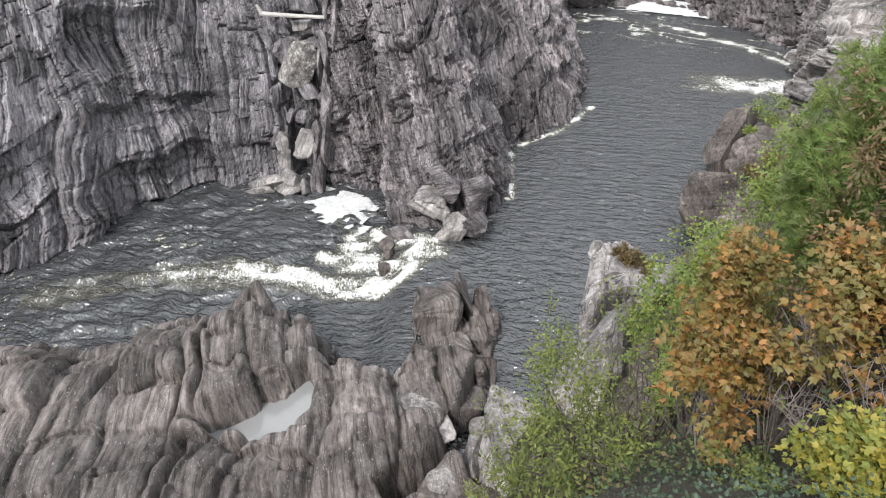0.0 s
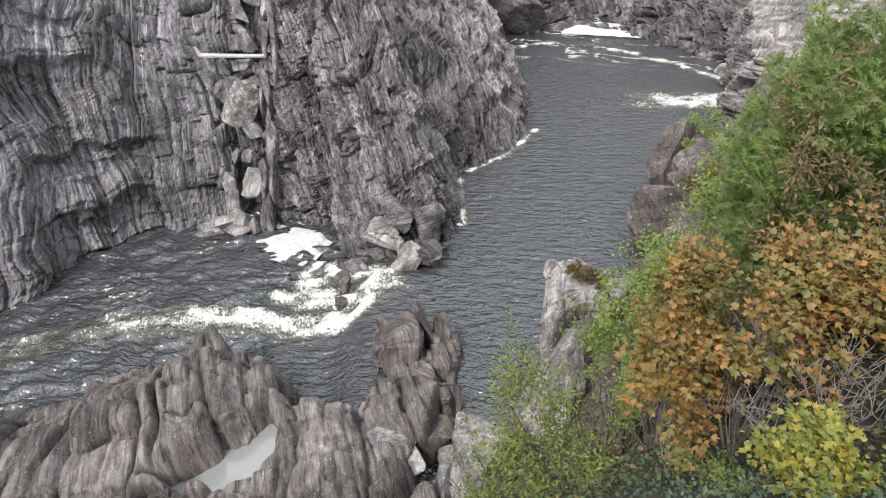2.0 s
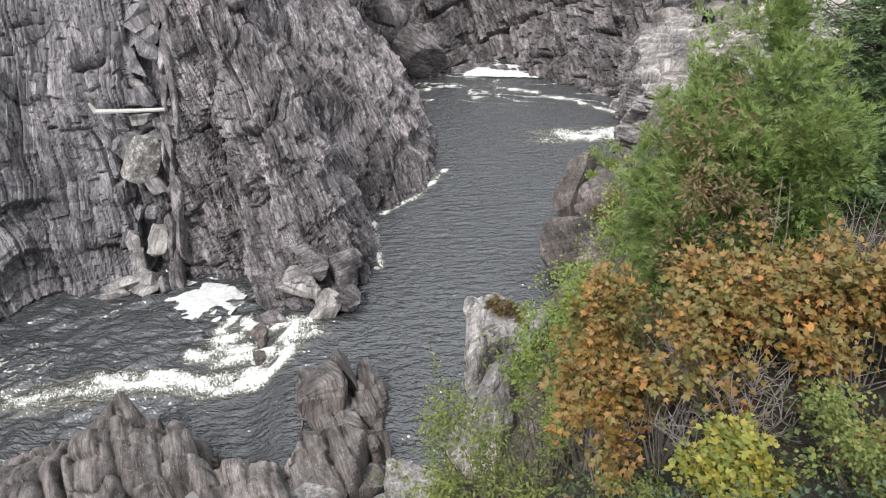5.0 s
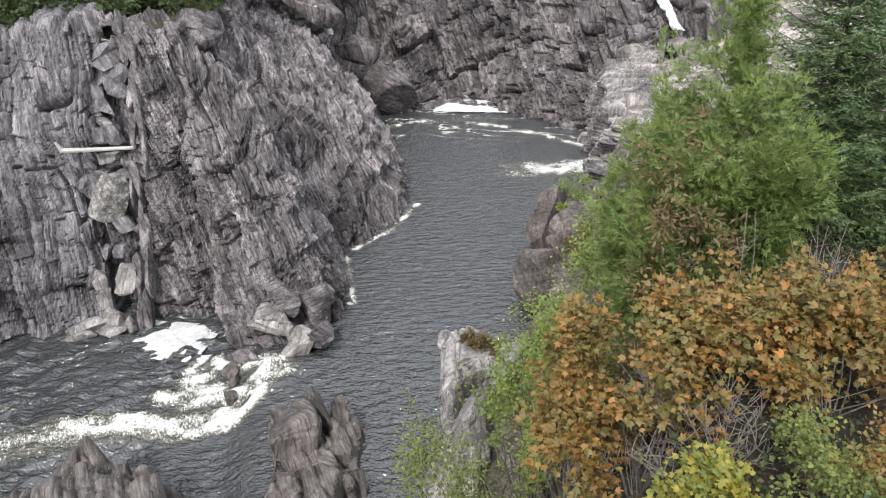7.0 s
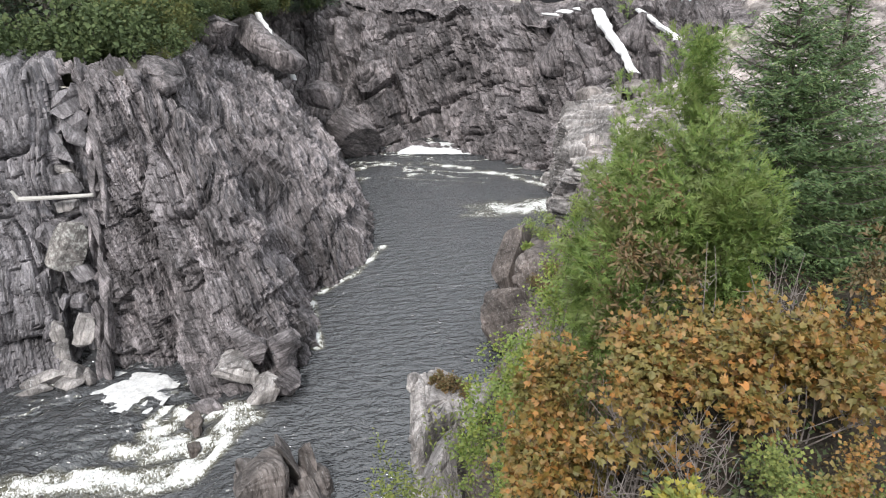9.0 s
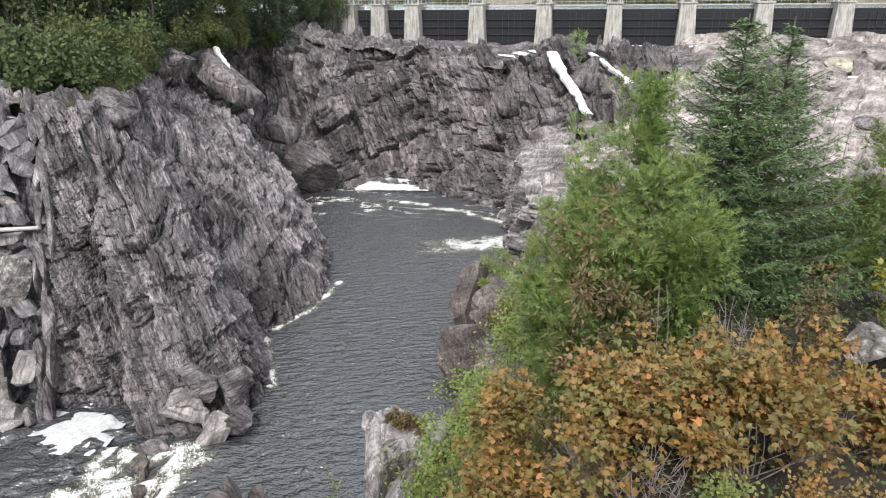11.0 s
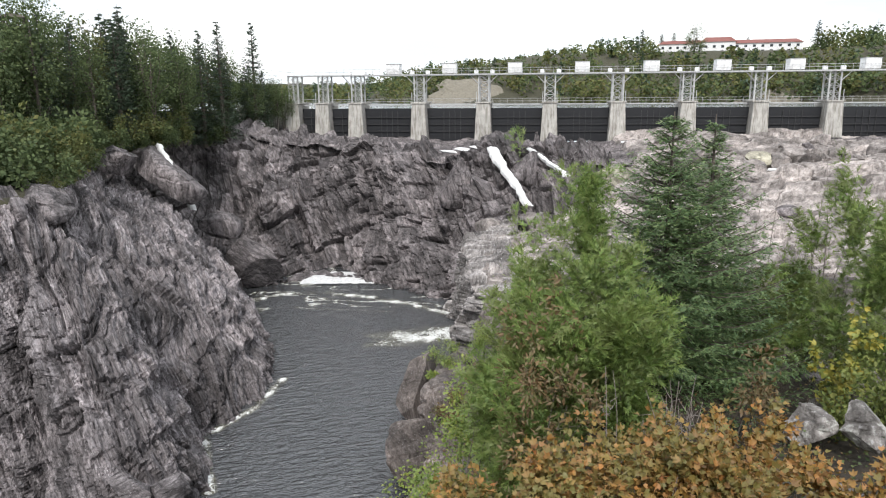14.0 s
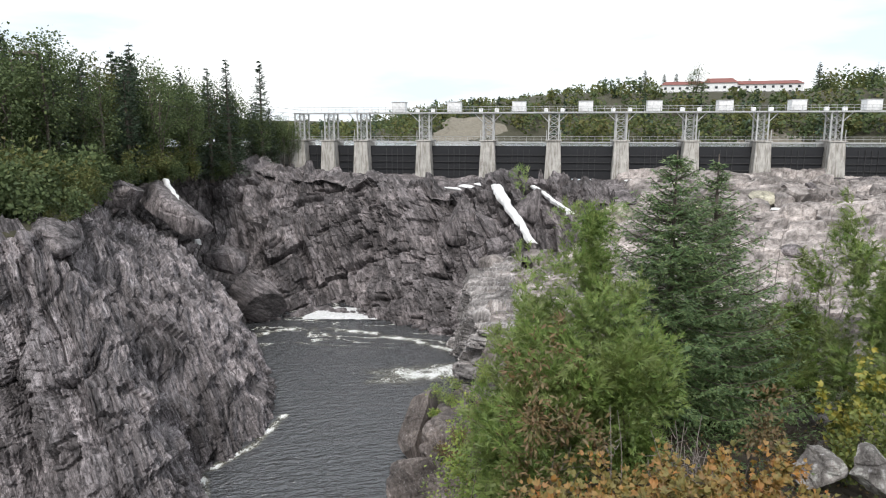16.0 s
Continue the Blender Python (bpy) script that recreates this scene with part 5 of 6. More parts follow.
# ---------------------------------------------------------------- leaves
def leaf_material(name, colours, rough=0.55, trans=0.22, other=None):
    m, n, l, bs = material(name)
    g = n.new("ShaderNodeNewGeometry")
    stops = [(k / max(1, len(colours) - 1), c) for k, c in enumerate(colours)]
    c = ramp(n, l, g.outputs["Random Per Island"], stops)
    co = n.new("ShaderNodeTexCoord").outputs["Object"]
    t = tex(n, l, "ShaderNodeTexNoise", 0.9, co, 4, 0.7)
    c = mixed(n, l, 1.0, c, ramp(n, l, t.outputs["Fac"], ((0.3, (0.62, 0.65, 0.6)), (0.65, (1.25, 1.2, 1.15)))), "MULTIPLY")
    if other:
        patch = tex(n, l, "ShaderNodeTexNoise", 1.5, co, 3, 0.6)
        c = mixed(n, l, ramp(n, l, patch.outputs["Fac"], ((0.45, (0, 0, 0)), (0.58, (0.85, 0.85, 0.85)))), c, other)
    l.new(c, bs.inputs["Base Color"])
    bs.inputs["Roughness"].default_value = rough
    tr = n.new("ShaderNodeBsdfTranslucent")
    l.new(c, tr.inputs["Color"])
    mx = n.new("ShaderNodeMixShader")
    mx.inputs[0].default_value = trans
    l.new(bs.outputs[0], mx.inputs[1])
    l.new(tr.outputs[0], mx.inputs[2])
    l.new(mx.outputs[0], n["Material Output"].inputs["Surface"])
    return m


L_ORANGE = leaf_material("autumn_orange_leaf", ((0.29, 0.11, 0.03), (0.20, 0.155, 0.04), (0.38, 0.17, 0.045), (0.25, 0.17, 0.045), (0.13, 0.125, 0.035), (0.42, 0.22, 0.08), (0.16, 0.09, 0.035), (0.33, 0.2, 0.05)), other=(0.15, 0.14, 0.04))
L_RUST = leaf_material("rusty_leaf", ((0.13, 0.08, 0.04), (0.17, 0.11, 0.05), (0.15, 0.12, 0.055), (0.11, 0.11, 0.045)))
L_GREEN = leaf_material("mid_green_leaf", ((0.085, 0.115, 0.03), (0.13, 0.17, 0.042), (0.175, 0.21, 0.055), (0.22, 0.23, 0.065)), rough=0.75)
L_LIME = leaf_material("yellow_green_leaf", ((0.125, 0.19, 0.04), (0.18, 0.255, 0.05), (0.235, 0.29, 0.06), (0.28, 0.285, 0.07)), other=(0.14, 0.2, 0.05))
L_YELLOW = leaf_material("yellow_leaf", ((0.16, 0.2, 0.045), (0.27, 0.27, 0.05), (0.36, 0.3, 0.05), (0.18, 0.23, 0.055)))
L_CEDAR = leaf_material("cedar_spray", ((0.095, 0.155, 0.04), (0.135, 0.215, 0.052), (0.18, 0.265, 0.07), (0.215, 0.265, 0.08)), other=(0.16, 0.195, 0.06), trans=0.3)
L_SPRUCE = leaf_material("spruce_needle", ((0.07, 0.125, 0.055), (0.10, 0.17, 0.07), (0.14, 0.21, 0.09), (0.2, 0.265, 0.115)), trans=0.3)
L_FOREST = leaf_material("forest_leaf", ((0.062, 0.092, 0.042), (0.08, 0.115, 0.048), (0.10, 0.14, 0.056), (0.125, 0.155, 0.064)), trans=0.3, rough=0.85)
L_FOREST_Y = leaf_material("forest_leaf_turning", ((0.07, 0.09, 0.032), (0.10, 0.122, 0.04), (0.14, 0.155, 0.05), (0.125, 0.11, 0.042)), trans=0.3, rough=0.85)
L_FIR = leaf_material("dark_fir_needle", ((0.03, 0.055, 0.034), (0.045, 0.078, 0.044), (0.065, 0.1, 0.054)), trans=0.1)

DIAMOND = np.array(((0, 0, 0), (0.36, 0.45, 0.10), (0, 1, -0.05), (-0.36, 0.45, 0.10)))
DIAMOND_F = ((0, 1, 2), (0, 2, 3))
BROAD = np.array(((0, 0, 0), (0.34, 0.2, 0.14), (0.46, 0.66, 0.10), (0.13, 0.62, 0.0), (0, 1.15, -0.22), (-0.13, 0.62, 0.0), (-0.46, 0.66, 0.10), (-0.34, 0.2, 0.14)))
BROAD_F = ((0, 1, 2), (0, 2, 3), (0, 3, 4), (0, 4, 5), (0, 5, 6), (0, 6, 7))
NARROW = DIAMOND * np.array((0.55, 1, 1))
SLIVER = np.array(((-0.13, 0, 0), (0.13, 0, 0), (0, 1, 0)))
SLIVER_F = ((0, 1, 2),)


def leaves_mesh(name, at, along_dir, up, size, shape, faces, mat, jitter=0.0):
    """Many leaves in one mesh: their places, the ways that they point and face, and their lengths."""
    y = along_dir / np.maximum(np.linalg.norm(along_dir, axis=1), 1e-6)[:, None]
    x = np.cross(y, up)
    x /= np.maximum(np.linalg.norm(x, axis=1), 1e-6)[:, None]
    z = np.cross(x, y)
    k = len(shape)
    p = at[:, None] + size[:, None, None] * (shape[None, :, 0:1] * x[:, None] + shape[None, :, 1:2] * y[:, None] + shape[None, :, 2:3] * z[:, None])
    f = (np.arange(len(at))[:, None, None] * k + np.array(faces)[None]).reshape(-1, 3)
    me = bpy.data.meshes.new(name)
    me.vertices.add(len(at) * k)
    me.vertices.foreach_set("co", p.astype(np.float32).ravel())
    me.loops.add(f.size)
    me.loops.foreach_set("vertex_index", f.astype(np.int32).ravel())
    me.polygons.add(len(f))
    me.polygons.foreach_set("loop_start", np.arange(0, f.size, 3, dtype=np.int32))
    me.materials.append(mat)
    me.update()
    return me


def join_part(name, me, parent, label=""):
    ob = new(name, me)
    ob.parent = parent
    return tagged(ob, label)


def ground_z(x, y):
    return float(bank_height(np.array([float(x)]), np.array([float(y)]))[0])


def shrub(name, x, y, top, radius, count, leaf, mat, label, category="shrub", shape=BROAD, faces=BROAD_F, seed=0, stems=9, clumps=46, bark=BARK, base=None, low=0.15, spread=0.17, droop=0.3):
    """A shrub: stems that fork from its foot, and leafy twigs of uneven length at their ends."""
    rg, nr = random.Random(seed), np.random.RandomState(seed)
    z0 = (ground_z(x, y) if base is None else base) - 0.1
    h = top - z0
    thing = empty(name, pose(x, y, z0), label, category)
    bough = nr.normal(size=(max(5, clumps // 8), 3))
    bough /= np.linalg.norm(bough, axis=1)[:, None]
    bough *= (nr.uniform(0.35, 1.05, len(bough)) ** 0.6)[:, None]
    c = bough[nr.randint(len(bough), size=clumps)] + nr.normal(size=(clumps, 3)) * 0.17
    c[:, 2] = h * (low + (1 - low) * np.clip(c[:, 2] * 0.46 + 0.5, 0, 1))
    c[:, :2] *= radius * np.clip(0.5 + 0.7 * np.sin(np.clip(c[:, 2] / h, 0, 1) * math.pi * 0.85), 0.3, 1.2)[:, None]
    for k in range(stems):
        tip = c[rg.randrange(clumps)]
        foot = (rg.uniform(-0.12, 0.12) * radius, rg.uniform(-0.12, 0.12) * radius, 0)
        bm = limb(bmesh.new(), foot, tip * 0.85, 0.005 * h + 0.006, 0.004, 0.12, 7, 5, rg)
        mid = Vector(foot).lerp(Vector(tip), 0.55)
        for _ in range(3):
            end = min((c[rg.randrange(clumps)] for _ in range(6)), key=lambda e: (Vector(e) - mid).length + (2 if e[2] < mid.z else 0))
            limb(bm, mid, end * 0.85, 0.006, 0.002, 0.12, 5, 4, rg)
        part("stem", bm, bark, thing)
    per = max(1, count // clumps)
    out = c / np.maximum(np.linalg.norm(c[:, :2], axis=1), 0.2 * radius)[:, None]
    out[:, 2] = nr.uniform(-0.1, 1.3, clumps)
    out += nr.normal(size=c.shape) * 0.5
    out /= np.linalg.norm(out, axis=1)[:, None]
    length = radius * nr.uniform(0.25, 0.75, clumps)
    along_twig = nr.uniform(-0.7, 0.75, (clumps, per))
    thin = (0.35 + 0.8 * (1 - np.clip(along_twig, 0, 1))) * spread * 0.62 * radius * nr.uniform(0.6, 1.3, clumps)[:, None]
    off = nr.normal(size=(clumps, per, 3)) * thin[..., None]
    at = (c[:, None] + out[:, None] * (along_twig * length[:, None])[..., None] + off).reshape(-1, 3)
    at[:, :2] *= radius / np.percentile(np.linalg.norm(at[:, :2], axis=1), 93)
    at[:, 2] *= h / np.percentile(at[:, 2], 98.5)
    at[:, 2] = np.maximum(at[:, 2], 0.03 * h)
    off = off.reshape(-1, 3)
    way = off / np.maximum(np.linalg.norm(off, axis=1), 1e-6)[:, None] + np.repeat(out, per, 0) * 0.8 + nr.normal(size=off.shape) * 0.45 - np.array((0, 0, droop))
    up = nr.normal(size=off.shape) * 0.6 + np.array((0, -0.25, 1.0))
    join_part("crown", leaves_mesh("crown", at, way, up, leaf * nr.uniform(0.55, 1.3, len(at)), shape, faces, mat), thing)
    return thing


def spruce(name, x, y, base, height, radius, mat, label, seed=0, whorls=30, per=9, twigs=10, needle=0.13, tufts=7, category="spruce"):
    """A spruce: a straight trunk, whorls of boughs that sink and lift at the tips, and needles on side twigs."""
    rg, nr = random.Random(seed), np.random.RandomState(seed)
    thing = empty(name, pose(x, y, base), label, category)
    trunk = limb(bmesh.new(), (0, 0, -0.3), (0, 0, height), 0.022 * height, 0.012, 0.004, 12, 7, rg)
    at, way, boughs = [], [], bmesh.new()
    for w in range(whorls):
        t = (w + 0.4) / whorls
        z = height * (0.06 + 0.92 * t)
        reach = radius * (1 - t) ** 1.0 * (0.86 + 0.28 * rg.random()) + 0.08
        n = per if t < 0.8 else max(4, per - 4)
        for k in range(n):
            a = math.tau * (k + rg.random() * 0.8) / n + w * 0.9
            L = reach * rg.uniform(0.72, 1.12)
            z = height * (0.06 + 0.92 * t) + rg.uniform(-0.45, 0.45) * height / whorls
            dirv = np.array((math.cos(a), math.sin(a), 0))
            side = np.array((-math.sin(a), math.cos(a), 0))
            s = np.linspace(0.08, 1, max(4, int(twigs * (0.35 + 0.65 * L / radius))))
            zz = z + L * (-0.30 * (1 - t) * np.sin(s * math.pi * 0.75) + 0.10 * s ** 3 + 0.55 * t * s)
            line = dirv[None] * (s * L)[:, None] + np.stack((0 * s, 0 * s, zz), 1)
            for i in range(0, len(s) - 1, 3):
                j = min(i + 3, len(s) - 1)
                bar(boughs, line[i], line[j], 0.018 * (1.15 - s[i]) + 0.004, 3, 0.018 * (1.15 - s[j]) + 0.003)
            for i, q in enumerate(line):
                span = 0.34 * L * (1.12 - s[i]) + 0.06
                for sg in (-1, 1):
                    m = max(2, int(tufts * span / (0.34 * radius + 0.06)) + 2)
                    f = np.linspace(0, 1, m) * span
                    tw = sg * side * 0.82 + dirv * 0.55 + np.array((0, 0, rg.uniform(-0.35, 0.08)))
                    pos = q + tw[None] * f[:, None]
                    for _ in range(2):
                        at.append(pos + nr.normal(size=pos.shape) * 0.015)
                        way.append(np.repeat(tw[None], m, 0) + nr.normal(size=pos.shape) * np.array((0.4, 0.4, 0.22)))
    part("trunk", trunk, BARK, thing)
    tagged(part("branchwood", boughs, BARK, thing), kind="stuff")
    at, way = np.vstack(at), np.vstack(way)
    up = nr.normal(size=at.shape) * 0.5 + np.array((0, 0, 1))
    join_part("foliage", leaves_mesh("foliage", at, way, up, needle * nr.uniform(0.7, 1.3, len(at)), SLIVER * np.array((1.5, 1, 1)), SLIVER_F, mat), thing)
    return thing


def polar(az, r):
    return r * math.sin(radians(az)), r * math.cos(radians(az))


def planted(az, r, slope):
    """Place and top height of a plant that stands r metres off in the bearing az, its top at the given slope from the lookout."""
    x, y = polar(az, r)
    return x, y, 29 + slope * r


# ---- the near bank's shrubs and trees
x, y, top = planted(18.5, 15.5, -0.026)
spruce("spruce", x, y, ground_z(x, y), top - ground_z(x, y), 3.3, L_SPRUCE, "dense dark green young spruce on the bank", 401, whorls=24, per=9, twigs=18, needle=0.085, tufts=18)
x, y, top = planted(21.5, 17.0, -0.03)
spruce("spruce", x, y, ground_z(x, y), top - ground_z(x, y), 2.7, L_SPRUCE, "slender dark green spruce behind the young one", 402, whorls=20, per=8, twigs=15, needle=0.09, tufts=14)
FAN = np.array(((-0.06, 0, 0), (0.06, 0, 0), (0.0, 1.0, -0.14),
                (0, 0.06, 0), (0.05, 0.30, 0), (0.34, 0.50, -0.03), (0, 0.06, 0), (-0.05, 0.30, 0), (-0.34, 0.50, -0.03),
                (0, 0.30, 0), (0.05, 0.56, 0), (0.28, 0.78, -0.08), (0, 0.30, 0), (-0.05, 0.56, 0), (-0.28, 0.78, -0.08)))
FAN_F = tuple((3 * k, 3 * k + 1, 3 * k + 2) for k in range(5))

ORANGE = "autumn shrub with broad orange and olive leaves"
for k, (az, r, sl, rad, n) in enumerate(((4.6, 8.4, -0.60, 1.05, 2200), (8.5, 7.8, -0.575, 1.15, 2200), (14.0, 8.2, -0.545, 1.15, 2000), (18.8, 8.2, -0.52, 1.15, 2000), (23.5, 7.8, -0.53, 1.0, 1500), (0.8, 8.6, -0.71, 0.75, 1100), (3.0, 7.0, -0.80, 0.8, 1100), (27.5, 8.6, -0.51, 0.75, 900), (31.0, 9.2, -0.515, 0.7, 900), (35.0, 9.4, -0.49, 0.75, 900), (25.5, 10.2, -0.44, 0.6, 700))):
    x, y, top = planted(az, r, sl)
    shrub("orange_shrub", x, y, top, rad, int(n * 1.05), 0.098, L_ORANGE, ORANGE, seed=500 + k, clumps=48, low=0.40, spread=0.17, stems=14, bark=BARE)
for k, (az, r, sl, rad, n) in enumerate(((-14.5, 9.6, -0.88, 1.0, 2600), (-9.5, 9.2, -0.80, 1.15, 3200), (-16.5, 8.2, -1.06, 0.9, 2200), (-11.5, 7.4, -1.05, 1.0, 2400), (-5.5, 8.8, -0.80, 1.0, 2200), (-18.5, 7.0, -1.30, 0.7, 1300), (-8, 6.6, -1.15, 0.8, 1500))):
    x, y, top = planted(az, r, sl)
    shrub("green_shrub", x, y, top, rad, int(n * 0.62), 0.088, L_GREEN, "loose green shrub with small leaves and thin stems", shape=NARROW, faces=DIAMOND_F, seed=520 + k, clumps=70, stems=14, low=0.12, spread=0.13)
for k, (az, r, sl, rad, n) in enumerate(((-0.6, 14.5, -0.50, 1.2, 4200), (-2.6, 13.5, -0.60, 0.85, 2800), (1.8, 16.0, -0.42, 1.2, 3600), (-4.4, 12.5, -0.71, 0.7, 2000), (3.6, 14.0, -0.42, 1.0, 2600), (0.5, 11.5, -0.58, 0.9, 2400))):
    x, y, top = planted(az, r, sl)
    shrub("lime_shrub", x, y, top, rad, n, 0.085, L_LIME, "bright yellow-green shrub at the edge of the gorge", shape=DIAMOND, faces=DIAMOND_F, seed=540 + k, clumps=70, low=0.05, spread=0.16, stems=10)
for k, (az, r, sl, rad, n) in enumerate(((11.0, 13.6, -0.118, 0.75, 4200), (7.8, 13.2, -0.225, 1.0, 4600), (6.4, 15.0, -0.20, 0.75, 3600), (13.2, 12.2, -0.24, 1.15, 5200), (9.8, 11.4, -0.34, 0.95, 4200), (16.2, 12.0, -0.30, 0.9, 3600), (7.6, 11.8, -0.38, 0.8, 3200))):
    x, y, top = planted(az, r, sl)
    shrub("cedar", x, y, top, rad, int(n * 1.3), 0.20, L_CEDAR, "bright green cedar with drooping flat sprays", "cedar", FAN, FAN_F, 560 + k, 8, 110, low=0.04, spread=0.2, droop=-0.35)
for k, (az, r, sl, rad, n) in enumerate(((8.6, 10.2, -0.36, 0.65, 900), (6.2, 10.6, -0.40, 0.65, 900), (11.0, 9.8, -0.42, 0.6, 700), (24.8, 12.0, -0.34, 0.7, 500), (7.6, 11.2, -0.30, 0.5, 700), (10.2, 11.4, -0.27, 0.4, 500))):
    x, y, top = planted(az, r, sl)
    shrub("rusty_shrub", x, y, top, rad, n, 0.12, L_RUST, "shrub with withered rusty brown leaves", shape=NARROW, faces=DIAMOND_F, seed=580 + k, clumps=40, spread=0.2)
for k, (az, r, sl, rad, n, mat, cat) in enumerate(((31.6, 17.5, -0.112, 0.9, 4000, L_CEDAR, "cedar"), (35.0, 16.0, -0.17, 1.1, 4000, L_CEDAR, "cedar"), (28.6, 18.5, -0.22, 1.0, 3200, L_CEDAR, "cedar"), (25.5, 17.5, -0.24, 1.0, 3000, L_CEDAR, "cedar"), (33.0, 13.8, -0.33, 0.8, 2200, L_GREEN, "shrub"))):
    x, y, top = planted(az, r, sl)
    shrub("cedar" if cat == "cedar" else "green_shrub", x, y, top, rad, n, 0.20 if cat == "cedar" else 0.1, mat, "bright green cedar standing beside pale boulders" if cat == "cedar" else "green shrub beside pale boulders", cat, FAN if cat == "cedar" else DIAMOND, FAN_F if cat == "cedar" else DIAMOND_F, 590 + k, 8, 70, low=0.03, spread=0.2, droop=-0.3)
x, y, top = planted(30.8, 14.5, -0.285)
shrub("yellow_shrub", x, y, top, 0.7, 420, 0.12, L_YELLOW, "sparse shrub with yellow leaves", seed=601, clumps=24, spread=0.13)
x, y, top = planted(19.0, 5.4, -0.90)
shrub("yellow_shrub", x, y, top, 0.72, 1900, 0.08, L_YELLOW, "yellow and green leafy shrub close to the lookout", seed=602, clumps=30, spread=0.2)
x, y, top = planted(26.5, 5.6, -0.74)
shrub("green_shrub", x, y, top, 0.66, 3600, 0.045, L_GREEN, "light green shrub close to the lookout", shape=DIAMOND, faces=DIAMOND_F, seed=603, clumps=50, stems=16, spread=0.18)
x, y, top = planted(12.0, 5.4, -1.02)
shrub("grey_shrub", x, y, top, 0.7, 1600, 0.045, L_GREEN, "grey-green sparse shrub in the shade", shape=DIAMOND, faces=DIAMOND_F, seed=604, clumps=30)

for k, (az, r, sl, rad) in enumerate(((24.5, 6.6, -0.78, 0.6), (28.5, 6.4, -0.66, 0.7), (8.0, 5.8, -1.12, 0.6))):
    x, y, top = planted(az, r, sl)
    shrub("green_shrub" if k != 1 else "orange_shrub", x, y, top, rad, 1800, 0.05, L_GREEN if k != 1 else L_ORANGE, "small-leaved green shrub in the shade of the bank" if k != 1 else ORANGE, shape=DIAMOND, faces=DIAMOND_F, seed=606 + k, clumps=40, spread=0.18)


def bare_shrub(name, az, r, sl, rad, n, label, seed, thick=0.009):
    x, y, top = planted(az, r, sl)
    rg = random.Random(seed)
    z0 = ground_z(x, y)
    thing = empty(name, pose(x, y, z0), label, "shrub")
    for k in range(n):
        a = rg.random() * math.tau
        tip = Vector((rad * math.cos(a) * rg.uniform(0.3, 1), rad * math.sin(a) * rg.uniform(0.3, 1), (top - z0) * rg.uniform(0.6, 1)))
        foot = Vector((tip.x * 0.25, tip.y * 0.25, 0))
        bm = limb(bmesh.new(), foot, tip, thick, 0.004, 0.06, 8, 5, rg)
        for _ in range(6):
            m = foot.lerp(tip, rg.uniform(0.35, 0.9))
            limb(bm, m, m + Vector((rg.uniform(-0.4, 0.4), rg.uniform(-0.4, 0.4), rg.uniform(0.1, 0.45))) * rad, 0.006, 0.0025, 0.1, 4, 4, rg)
        part("stem", bm, BARE, thing)
    return thing


bare_shrub("bare_shrub", 12.5, 7.0, -0.70, 0.8, 12, "tangle of leafless grey twigs among the orange leaves", 611)
bare_shrub("bare_shrub", 9.0, 7.1, -0.72, 0.6, 9, "tangle of leafless grey twigs among the orange leaves", 612)
bare_shrub("bare_shrub", 14.0, 6.2, -0.86, 0.8, 8, "tangle of leafless grey twigs in a dark hollow", 618)
bare_shrub("bare_shrub", 16.0, 6.6, -0.74, 0.7, 8, "tangle of leafless grey twigs among the orange leaves", 617)
bare_shrub("bare_shrub", 20.8, 9.2, -0.41, 0.6, 14, "bare reddish-grey twigs beneath the spruce", 613)
bare_shrub("bare_shrub", 14.4, 9.2, -0.36, 0.25, 2, "tall leafless grey stalks above the shrubs", 614)
bare_shrub("bare_shrub", 29.4, 20.0, -0.07, 1.1, 8, "thin leafless tree with fine grey twigs", 615, 0.03)
bare_shrub("bare_shrub", 26.8, 20.5, -0.11, 0.9, 6, "thin leafless tree with fine grey twigs", 616, 0.025)

for k, (az, r, sl, a, b, c) in enumerate(((29.9, 12.6, -0.425, 0.42, 0.4, 0.36), (33.6, 12.4, -0.41, 0.42, 0.4, 0.4), (28.8, 10.8, -0.525, 0.5, 0.35, 0.2), (26.0, 11.5, -0.50, 0.3, 0.25, 0.2), (32.2, 10.8, -0.52, 0.45, 0.35, 0.25), (31.0, 15.0, -0.40, 0.4, 0.35, 0.25))):
    x, y, top = planted(az, r, sl)
    boulder("boulder", (x, y, top - 0.26), (a * 0.9, b * 0.9, c * 0.9), (10 * k, 8 - 6 * k, 40 * k), BOULDER, "pale lichen-spotted boulder among the shrubs", "boulder", "boulders on the bank", boxy=0.6, amp=0.18, seed=620 + k, n=80, spacing=0.35)
for k, (az, r, sl, rad) in enumerate(((1.3, 58, -0.372, 2.0), (3.4, 64, -0.345, 1.9), (-0.2, 56.0, -0.418, 0.9), (2.2, 50, -0.45, 1.5), (-8.6, 33.5, -0.66, 0.7), (4.2, 78, -0.29, 1.6), (0.6, 49.0, -0.478, 1.1), (3.6, 54, -0.415, 1.6), (-6.9, 33.5, -0.675, 0.8))):
    x, y, top = planted(az, r, sl)
    shrub("rusty_shrub" if k in (3, 4, 6, 7, 8) else "lime_shrub", x, y, top, rad, 1500, 0.15, L_RUST if k in (3, 4, 6, 7, 8) else L_LIME, "low withered shrub on the brown rock" if k in (3, 4, 6, 7, 8) else "low yellow-green shrub on the rocky bank", shape=DIAMOND, faces=DIAMOND_F, seed=640 + k, clumps=40, base=top - 0.9 * rad, low=0.02, stems=5)


